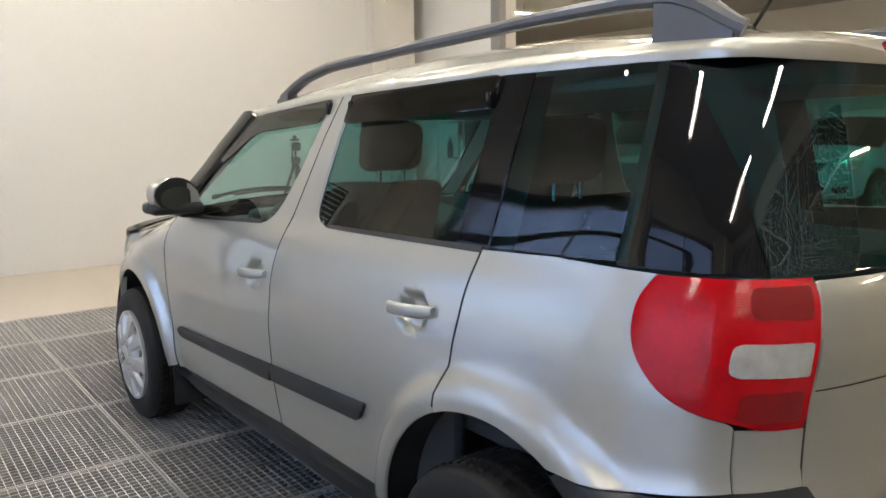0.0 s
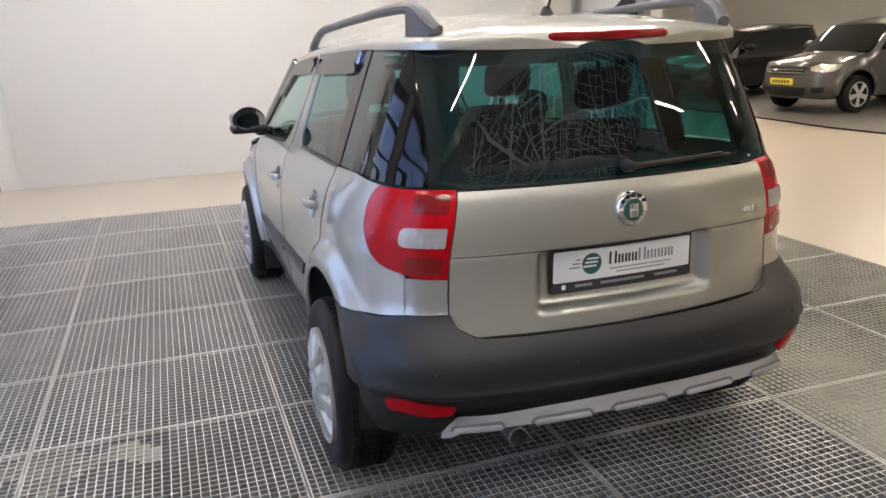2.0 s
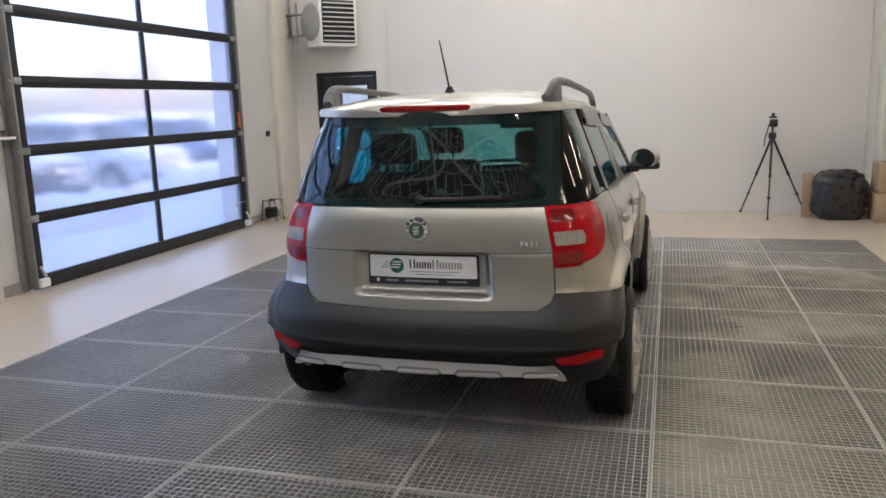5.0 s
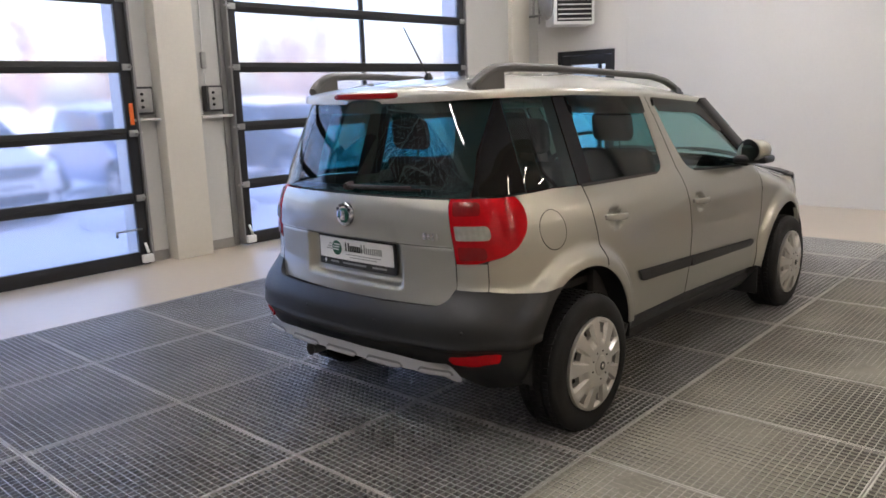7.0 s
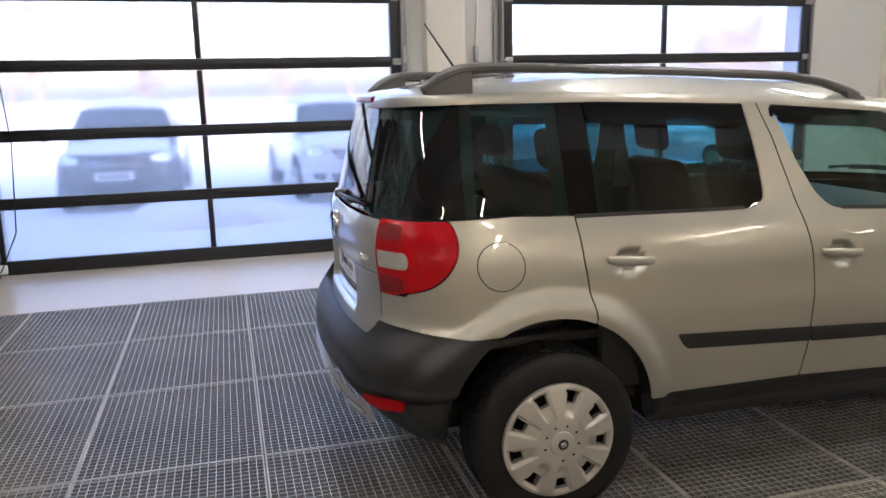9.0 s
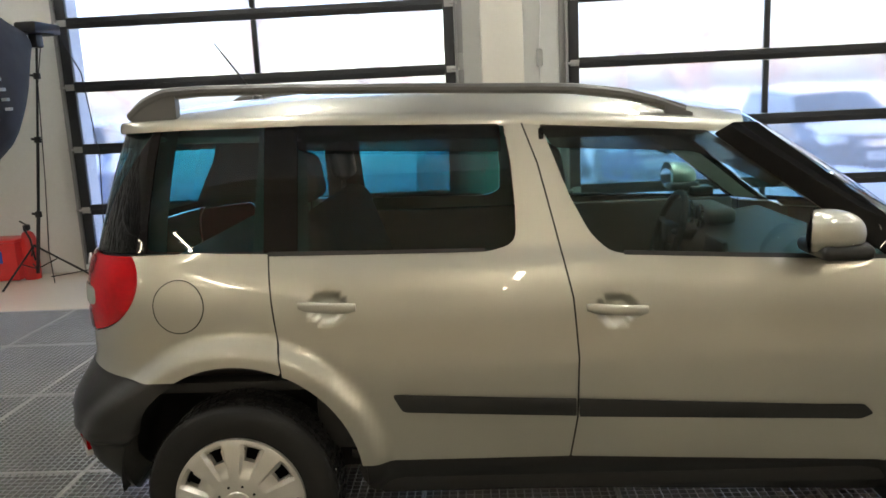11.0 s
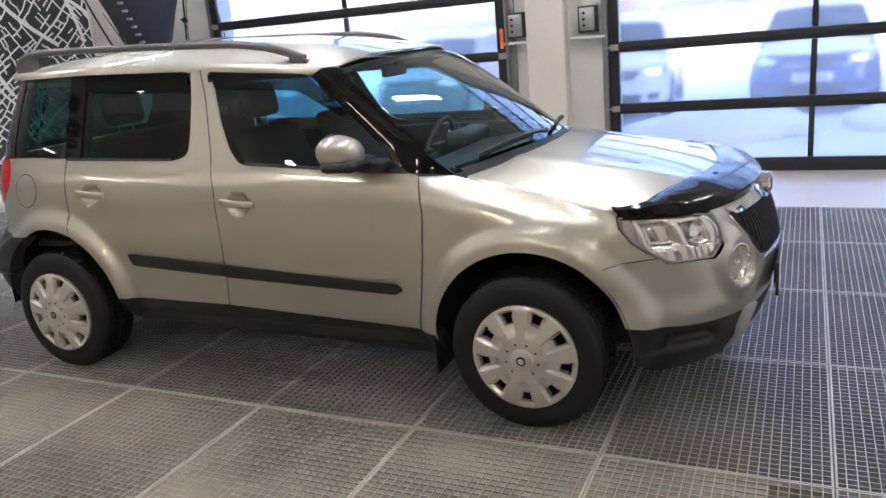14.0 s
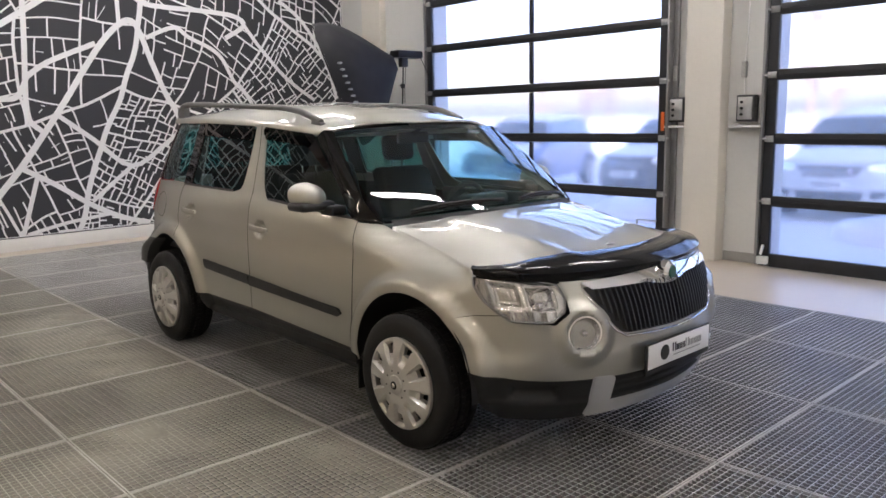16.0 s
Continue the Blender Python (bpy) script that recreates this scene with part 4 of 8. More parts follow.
def rear_corner(s):
    edge = [Vector(at_x(x, z, s)) for x, z in lamp_edge()]
    corner_u = at_rear(s * 0.700, 0.80)[0]
    q = side_poly(R_SEAM, s, 0, 1)
    q += [Vector(at_x(x, z, s)) for x, z, _ in arch_points(1, 67.4, 119, 10)]
    q += [Vector(at_x(-1.56, 0.712, s)), Vector(at_x(-1.66, 0.716, s)), Vector(at_x(-1.75, 0.728, s)), Vector((corner_u, 0.738)), Vector((corner_u, 0.858))] + edge[::-1]
    q += [Vector(at_x(-1.4, 1.124, s))]
    fu = at_x(-1.466, 0.955, s)[0]

    qp = panel("quarter_panel", q, hull, PAINT, car, 0.03, out=CORE)
    if s < 0:
        ring = [Vector((fu + 0.083 * math.cos(t), 0.955 + 0.083 * math.sin(t))) for t in (2 * math.pi * k / 40 for k in range(40))]
        panel("fuel_flap", ring, hull, PAINT, qp, 0.03, 0.008, 0.0016, None, 0, out=CORE)
        gap_ring = [hull(fu + 0.085 * math.cos(t), 0.955 + 0.085 * math.sin(t)) for t in (2 * math.pi * k / 48 for k in range(49))]
        tube("flap_gap", gap_ring, 0.0022, PLASTIC_DARK, qp, 6)
    inner_u = s * (at_rear(0.570, 0.95)[0] + 0.0005)
    filler = [Vector((inner_u, 0.852)), Vector((corner_u, 0.852)), Vector((corner_u, 0.738)), Vector((inner_u, 0.742))]
    panel("corner_panel", filler, hull, PAINT, car, 0.03, out=CORE)
    lens = [Vector((inner_u, 1.118))] + edge + [Vector((at_rear(s * 0.66, 0.85)[0], 0.850)), Vector((inner_u, 0.846))]
    lamp = panel("tail_lamp", lens, hull, LAMP_RED, car, 0.02, 0.02, 0.005, lambda a, b: -0.008 * (abs(b - 0.985) / 0.14) ** 4, 0.002, "red tail lamp with a clear reversing window", out=CORE)
    y0, y1 = at_rear(s * 0.582, 0.98)[0], at_rear(s * 0.70, 0.98)[0]
    rev = rounded([(y0, 1.008), (y1, 1.008, 0.025), (y1, 0.950, 0.025), (y0, 0.950)], 0.006)
    panel("reversing_lens", rev, hull, REVERSE_LENS, lamp, 0.012, 0.004, 0.009, lambda a, b: 0.0015 * math.sin(a * 260), 0, "clear ribbed reversing lamp", out=CORE)
    for z in (1.075, 0.895):
        rr = rounded([(y0, z + 0.028), (at_rear(s * 0.68, 0.98)[0], z + 0.026, 0.02), (at_rear(s * 0.68, 0.98)[0], z - 0.026, 0.02), (y0, z - 0.028)], 0.01)
        panel("lens_block", rr, hull, RED_DARK, lamp, 0.03, 0.003, 0.0065, None, 0, out=CORE)
    # black gloss wrap between the side and rear glass
    r0 = [Vector(at_rear(s * 0.612, 1.122)), Vector(at_rear(s * 0.594, 1.30)), Vector(at_rear(s * 0.566, 1.532)), Vector(at_x(-1.545, 1.524, s)), Vector(at_x(-1.578, 1.127, s))]
    panel("d_pillar_trim", r0, glass_chart, GLOSS_BLACK, car, 0.02, 0.008, 0.0, None, 0.001, out=CORE)
    ip_ = [Vector(at_rear(s * 0.51, 1.125)), Vector(at_rear(s * 0.475, 1.53)), Vector(at_x(-1.50, 1.53, s)), Vector(at_x(-1.525, 1.125, s))]
    panel("inner_pillar", ip_, hull, DASH, car, 0.05, 0, -0.040, None, 0, out=CORE)
    ip_ = [Vector(at_x(x, z, s)) for x, z in ((-1.23, 1.11), (-1.04, 1.11), (-1.05, 1.52), (-1.21, 1.52))]
    panel("inner_pillar", ip_, hull, DASH, car, 0.05, 0, -0.040, None, 0, out=CORE)
    # fender
    f = side_poly(F_SEAM, s, 0.01, 3)
    f += [Vector(at_x(0.985, 1.012, s)), Vector(at_x(1.05, 0.994, s))]
    f += [Vector(at_x(x, soft(x, HOOD_X, HOOD_EDGE_Z) - 0.002, s)) for x in (1.15, 1.25, 1.35, 1.45, 1.55, 1.60)]
    f += [Vector(at_x(x, z, s)) for x, z in ((1.632, 0.858), (1.648, 0.812), (1.695, 0.757), (1.755, 0.714), (1.785, 0.700))]
    f += [Vector(at_x(x, z, s)) for x, z in ((1.70, 0.690), (1.62, 0.678))]
    f += [Vector(at_x(x, z, s)) for x, z, _ in arch_points(0, 52, 181, 22)]
    f += [Vector(at_x(0.885, 0.352, s))]
    fe = panel("fender", f, hull, PAINT, car, 0.03, out=CORE)
    # sill
    sp = [(-0.905, 0.398, 0.01), (-0.20, 0.395, 0), (0.80, 0.352, 0), (0.905, 0.338, 0.01), (0.90, 0.210, 0.02), (-0.05, 0.246, 0), (-0.87, 0.268, 0.02)]
    panel("sill", side_poly(sp, s), hull, PLASTIC, car, 0.05, 0.05, -0.012, lambda a, b: -0.25 * max(0.0, 0.36 - b), 0.001, "black plastic sill", out=CORE)
    # inner panel behind the gaps
    ip = [(-1.60, 1.06, 0), (-1.60, 0.80, 0)] + [(x, z, 0) for x, z, _ in arch_points(1, 140, 4, 14, 0.012)] + [(-0.86, 0.33, 0), (0.86, 0.30, 0)] + \
         [(x, z, 0) for x, z, _ in arch_points(0, 176, 55, 14, 0.012)] + [(1.60, 0.78, 0), (1.30, 0.86, 0), (0.98, 0.95, 0), (0.78, 0.98, 0)]
    panel("inner_panel", [Vector(at_x(x, z, s)) for x, z, _ in ip], hull, PLASTIC_DARK, car, 0.08, 0, -0.036, None, 0, out=CORE)
    # wheel housing
    for k, (cx, cz, r) in enumerate(ARCHES):
        bm = bmesh.new()
        rows = []
        for j in range(25):
            t = radians(-4 + 188 * j / 24)
            rows.append([bm.verts.new((cx + (r + 0.012) * math.cos(t), s * yy, cz + (r + 0.012) * math.sin(t))) for yy in (0.50, 0.66, 0.80, 0.845)])
        for a, b in zip(rows, rows[1:]):
            for i in range(3):
                bm.faces.new((a[i], a[i + 1], b[i + 1], b[i]))
        bm.faces.new([r_[0] for r_ in rows])
        part("wheel_housing", bm, PLASTIC_DARK, car)
    # mud flaps
    for fx, w in ((0.872, 0.0),):
        bm = bmesh.new()
        box_into(bm, (fx - 0.008, min(s * 0.64, s * 0.83), 0.17), (fx + 0.008, max(s * 0.64, s * 0.83), 0.36), 0.007)
        part("mud_flap", bm, PLASTIC, car)


both(rear_corner)


# ---- tailgate ----
PLATE_Z = (0.772, 0.904)


def gate_chart(u, z):
    """The tailgate stays upright where the bumper steps out below it."""
    p = hull(u, z)
    if z < 0.77:
        q = hull(u, 0.77).x
        p.x = q + 0.30 * (p.x - q)
    return p


def tailgate():
    u57 = at_rear(0.570, 0.95)[0]
    pts = [(-u57, 1.112, 0.006), (u57, 1.112, 0.006), (u57, 0.664, 0.09), (0, 0.656, 0), (-u57, 0.664, 0.09)]

    def d(a, b):
        inside = (1 - smooth(0.285, 0.325, abs(a))) * (1 - smooth(0.905, 0.918, b)) * smooth(0.715, 0.752, b)
        return -0.042 * inside + 0.006 * smooth(0.916, 0.924, b) - 0.004 * math.exp(-((b - 0.919) / 0.003) ** 2)
    gate = panel("tailgate", rounded(pts, 0.01, 8), gate_chart, PAINT, car, 0.015, disp=d, out=CORE)
    g0, g1 = at_rear(0.607, 1.122)[0], at_rear(0.565, 1.538)[0]
    panel("rear_window", rounded([(-g0, 1.120), (g0, 1.120), (g1, 1.538, 0.0), (-g1, 1.538, 0.0)], 0.01), hull, PRIVACY, gate, 0.03, 0.004, -0.002, None, 0.001, "dark tinted rear window", out=CORE)
    rows = [rounded([(-g0, 1.118), (g0, 1.118), (g0 - 0.004, 1.150), (-g0 + 0.004, 1.150)], 0.0), rounded([(-g1 - 0.006, 1.466), (g1 + 0.006, 1.466), (g1, 1.540), (-g1, 1.540)], 0.0)]
    for s in (1, -1):
        rows.append([Vector(p) for p in ((s * (g0 - 0.004), 1.152), (s * (g0 - 0.135), 1.152), (s * (g1 - 0.125), 1.464), (s * (g1 + 0.006), 1.464))])
    for r in rows:
        panel("window_border", r, hull, PLASTIC_DARK, gate, 0.06, 0, -0.007, None, 0, out=CORE)
    crease = [Vector(p) for p in ((-u57 + 0.006, 0.9175), (u57 - 0.006, 0.9175), (u57 - 0.006, 0.9205), (-u57 + 0.006, 0.9205))]
    panel("crease_line", crease, gate_chart, PLASTIC_DARK, gate, 0.05, 0, 0.0042, None, 0, out=CORE)
    side = [(u57 + 0.001, 1.112), (u57 + 0.001, 0.75), (u57 - 0.006, 0.732), (u57 - 0.03, 0.700), (u57 - 0.095, 0.668), (0.2, 0.661), (0.0, 0.659)]
    for s in (1, -1):
        seam([Vector((s * u, z)) for u, z in side], gate_chart, gate, 0.0030)
    # number plate
    plate = panel("number_plate", rounded([(-0.262, PLATE_Z[0] - 0.004), (0.262, PLATE_Z[0] - 0.004), (0.262, PLATE_Z[1] + 0.002), (-0.262, PLATE_Z[1] + 0.002)], 0.008), hull, BLACK_PRINT, gate, 0.05, 0.012, -0.026, None, 0, "white plate in a black frame with printed bars", out=CORE)
    panel("plate_face", rounded([(-0.252, 0.800), (0.252, 0.800), (0.252, 0.898), (-0.252, 0.898)], 0.006), hull, WHITE_PLATE, plate, 0.05, 0.003, -0.0225, None, 0, out=CORE)

    def bar(u0, u1, z0, z1, mat, off=-0.0205, skew=0.0, name="print_bar"):
        panel(name, [Vector(p) for p in ((u0, z0), (u1, z0), (u1 + skew, z1), (u0 + skew, z1))], hull, mat, plate, 0.1, 0.0015, off, None, 0, out=CORE)
    # chart runs to the left of the car, so words read from positive to negative
    ring = [Vector((0.120 + 0.034 * math.cos(t), 0.852 + 0.034 * math.sin(t))) for t in (2 * math.pi * k / 28 for k in range(28))]
    panel("emblem_disc", ring, hull, GREEN_PRINT, plate, 0.05, 0.0015, -0.0205, None, 0, out=CORE)
    for k in range(3):
        bar(0.105 - k * 0.004, 0.150 - k * 0.006, 0.842 + k * 0.012, 0.847 + k * 0.012, WHITE_PLATE, -0.0188)
        bar(0.160, 0.200 - k * 0.012, 0.842 + k * 0.012, 0.846 + k * 0.012, GREY_PRINT)
    u = 0.058
    for k, w in enumerate((0.030, 0.022, 0.022, 0.022, 0.030, 0.024, 0.024, 0.024, 0.022)):
        tall = 0.040 if k in (0, 4) else 0.028
        m_ = BLACK_PRINT if k < 4 else GREY_PRINT
        bar(u - 0.007, u, 0.842, 0.842 + tall, m_)
        bar(u - w + 0.003, u - w + 0.010, 0.842, 0.842 + tall, m_)
        u -= w + 0.003
    bar(-0.175, 0.055, 0.826, 0.829, GREY_PRINT)
    bar(-0.150, 0.030, 0.814, 0.817, GREY_PRINT)
    for u0, u1 in ((0.175, 0.115), (0.085, -0.075), (-0.115, -0.205)):
        bar(u1, u0, 0.781, 0.789, GREY_PRINT, -0.0245)
    ring = [Vector((0.215 + 0.008 * math.cos(t), 0.785 + 0.008 * math.sin(t))) for t in (2 * math.pi * k / 12 for k in range(12))]
    panel("print_dot", ring, hull, WHITE_PLATE, plate, 0.05, 0.001, -0.0245, None, 0, out=CORE)
    # emblem and badge as plain shapes
    p = hull(0.0, 1.022)
    e = lathe("emblem", [(0, p.x - 0.020), (0.040, p.x - 0.019), (0.050, p.x - 0.017), (0.056, p.x - 0.008), (0.056, p.x + 0.008)], CHROME, gate, 40, "X", at=(0, 0.004, 1.022), label="round chrome emblem with a green centre")
    lathe("emblem_centre", [(0, p.x - 0.023), (0.028, p.x - 0.0225), (0.034, p.x - 0.0205), (0.034, p.x - 0.0185)], GREEN_PRINT, e, 32, "X", at=(0, 0.004, 1.020))
    box("emblem_mark", (p.x - 0.026, -0.010, 0.998), (p.x - 0.0225, 0.020, 1.042), CHROME, e, 0.003)
    for k in range(5):
        a = radians(90 + (k - 2) * 27)
        c = Vector((p.x - 0.0195, 0.004 + 0.046 * math.cos(a), 1.022 + 0.046 * math.sin(a)))
        box("emblem_bar", c - Vector((0.003, 0.006, 0.006)), c + Vector((0.003, 0.006, 0.006)), BLACK_PRINT, e, 0.001)
    for k, (w, h_) in enumerate(((0.018, 0.030), (0.014, 0.022), (0.010, 0.030), (0.005, 0.022))):
        q = hull(-0.465 - 0.021 * k, 0.962)
        box("badge_bar", q + Vector((-0.010, -w / 2, -h_ / 2)), q + Vector((0.0, w / 2, h_ / 2)), CHROME, gate, 0.002)
    # wiper
    bm = bmesh.new()
    q0, q1 = hull(0.0, 1.150), hull(-0.40, 1.160)
    tube_into(bm, [q0 + Vector((-0.03, 0, 0)), hull(-0.2, 1.154) + Vector((-0.024, 0, 0)), q1 + Vector((-0.022, 0, 0))], [0.010, 0.007, 0.004], 8)
    lathe_into(bm, [(0, q0.x - 0.045), (0.013, q0.x - 0.043), (0.019, q0.x - 0.02), (0.020, q0.x)], 20, "X", (0, q0.y, q0.z))
    w = part("rear_wiper", bm, PLASTIC, gate)
    bm = bmesh.new()
    tube_into(bm, [hull(-0.06 - 0.055 * k, 1.150 + 0.001 * k) + Vector((-0.012, 0, -0.008)) for k in range(8)], 0.007, 6)
    part("wiper_blade", bm, RUBBER, w)
    return gate


tailgate()


# ---- rear bumper ----
def rear_bumper():
    ug = at_rear(0.578, 0.80)[0]
    left = [Vector(at_x(x, z, 1)) for x, z, _ in arch_points(1, 121, 186, 12)] + [Vector(at_x(-1.70, 0.285, 1))]
    cu = at_rear(0.700, 0.80)[0]
    right_half = [Vector((ug * 0.4, 0.668)), Vector((ug - 0.095, 0.673)), Vector((ug - 0.060, 0.682)), Vector((ug - 0.034, 0.696)), Vector((ug - 0.016, 0.714)), Vector((ug - 0.006, 0.732)), Vector((ug, 0.742)), Vector((cu, 0.737)), Vector(at_x(-1.75, 0.726, 1)), Vector(at_x(-1.66, 0.714, 1)), Vector(at_x(-1.56, 0.710, 1))] + left + [Vector((at_rear(0.66, 0.3)[0], 0.285)), Vector((at_rear(0.6, 0.35)[0], 0.345)), Vector((0.3, 0.358))]
    poly = right_half + [Vector((-p.x, p.y)) for p in right_half[::-1]]

    def d(a, b):
        line = 0.500 + 0.02 * a * a
        return 0.005 * math.exp(-((b - line - 0.012) / 0.012) ** 2) - 0.022 * smooth(line + 0.002, line - 0.018, b)
    bp = panel("rear_bumper", poly, hull, PLASTIC, car, 0.018, 0.09, 0.004, d, 0.0, "black grained plastic rear bumper", out=CORE)
    for s in (1, -1):
        r = [Vector(at_rear(s * 0.60, 0.47)), Vector(at_rear(s * 0.795, 0.495)), Vector(at_rear(s * 0.785, 0.455)), Vector(at_rear(s * 0.70, 0.437)), Vector(at_rear(s * 0.615, 0.443))]
        panel("reflector", rounded([tuple(p) for p in r], 0.012), hull, LAMP_RED, bp, 0.03, 0.012, -0.004, None, 0, "red bumper reflector", out=CORE)
        lathe_at = hull(s * at_rear(0.66, 0.585)[0], 0.585)
        bm = bmesh.new()
        bmesh.ops.create_uvsphere(bm, u_segments=14, v_segments=8, radius=0.011, matrix=Matrix.Translation(lathe_at + Vector((0.004, 0, 0))))
        part("parking_sensor", bm, PLASTIC_DARK, bp)
        q = hull(s * 0.22, 0.585)
        bm = bmesh.new()
        bmesh.ops.create_uvsphere(bm, u_segments=14, v_segments=8, radius=0.011, matrix=Matrix.Translation(q + Vector((0.004, 0, 0))))
        part("parking_sensor", bm, PLASTIC_DARK, bp)
    # silver skid strip with five raised ribs
    us = at_rear(0.64, 0.36)[0]
    strip = rounded([(us, 0.372, 0.01), (us * 0.92, 0.436, 0.06), (us * 0.5, 0.450, 0), (0, 0.454, 0), (-us * 0.5, 0.450, 0), (-us * 0.92, 0.436, 0.06), (-us, 0.372, 0.01),
                     (-us * 0.95, 0.374, 0.01), (-us * 0.87, 0.396, 0.03), (-us * 0.45, 0.398, 0), (0, 0.400, 0), (us * 0.45, 0.398, 0), (us * 0.87, 0.396, 0.03), (us * 0.95, 0.374, 0.01)], 0.0)

    def strip_chart(u, z):
        p = hull(u, 0.455)
        q = hull(u, z)
        return Vector((p.x + 0.22 * (0.455 - z), q.y, z))
    sk = panel("skid_strip", strip, strip_chart, SILVER, bp, 0.03, 0.02, 0.010, lambda a, b: 0.010 * smooth(0.425, 0.440, b), 0, "silver painted skid strip", out=CORE)
    for k in range(5):
        c = (k - 2) * 0.262
        w = 0.095 if abs(k - 2) < 2 else 0.075
        rib = rounded([(c - w, 0.398), (c + w, 0.398), (c + w * 0.88, 0.417), (c - w * 0.88, 0.417)], 0.012)
        dark = rounded([(c - w - 0.012, 0.401), (c + w + 0.012, 0.401), (c + w * 0.92, 0.425), (c - w * 0.92, 0.425)], 0.012)
        panel("skid_slot", dark, strip_chart, TRIM_GREY, sk, 0.04, 0.004, 0.0125, None, 0, out=CORE)
        panel("skid_rib", rib, strip_chart, SILVER, sk, 0.04, 0.014, 0.024, lambda a, b: -6 * (b - 0.408) ** 2 * 4, 0, out=CORE)
    # exhaust
    bm = bmesh.new()
    lathe_into(bm, [(0.026, -1.45), (0.030, -1.885), (0.034, -1.895), (0.030, -1.90), (0.027, -1.80), (0.0, -1.79)], 20, "X", (0, 0.375, 0.302))
    part("exhaust_pipe", bm, STEEL, car)
    return bp


rear_bumper()


# ---- roof ----
ROOF_X = (-1.797, -1.79, -1.775, -1.742, -1.70, -1.66, -1.62, -1.56, -1.45, -1.3, -1.1)
ROOF_W = (0.15, 0.34, 0.52, 0.74, 0.87, 0.93, 0.955, 0.965, 0.98, 0.993, 1.0)


def roof_point(x, v):
    """v is the distance from the middle, carried on down the edge past 0.6."""
    xs = (-1.82, -1.70, -1.5, -1.1, -0.6, -0.2, 0.1, 0.3, 0.45, 0.55)
    c = curve(x, xs, (1.550, 1.580, 1.606, 1.630, 1.634, 1.614, 1.582, 1.550, 1.517, 1.49))
    e = curve(x, xs, (1.536, 1.548, 1.550, 1.548, 1.530, 1.510, 1.490, 1.470, 1.462, 1.45))
    a = abs(v)
    s_ = 1 if v >= 0 else -1
    q = min(1.0, a / 0.6)
    t = max(0.0, a - 0.6)
    y = (min(a, 0.6) + 0.010 * (1 - math.exp(-t / 0.010))) * float(np.interp(x, ROOF_X, ROOF_W))
    tip = min(0.030, 2.5 * max(0.0, -1.7845 - x))
    return Vector((x, s_ * y, e + (c - e) * (1 - q ** 3.0) - max(tip, t * (1 - math.exp(-t / 0.008)))))


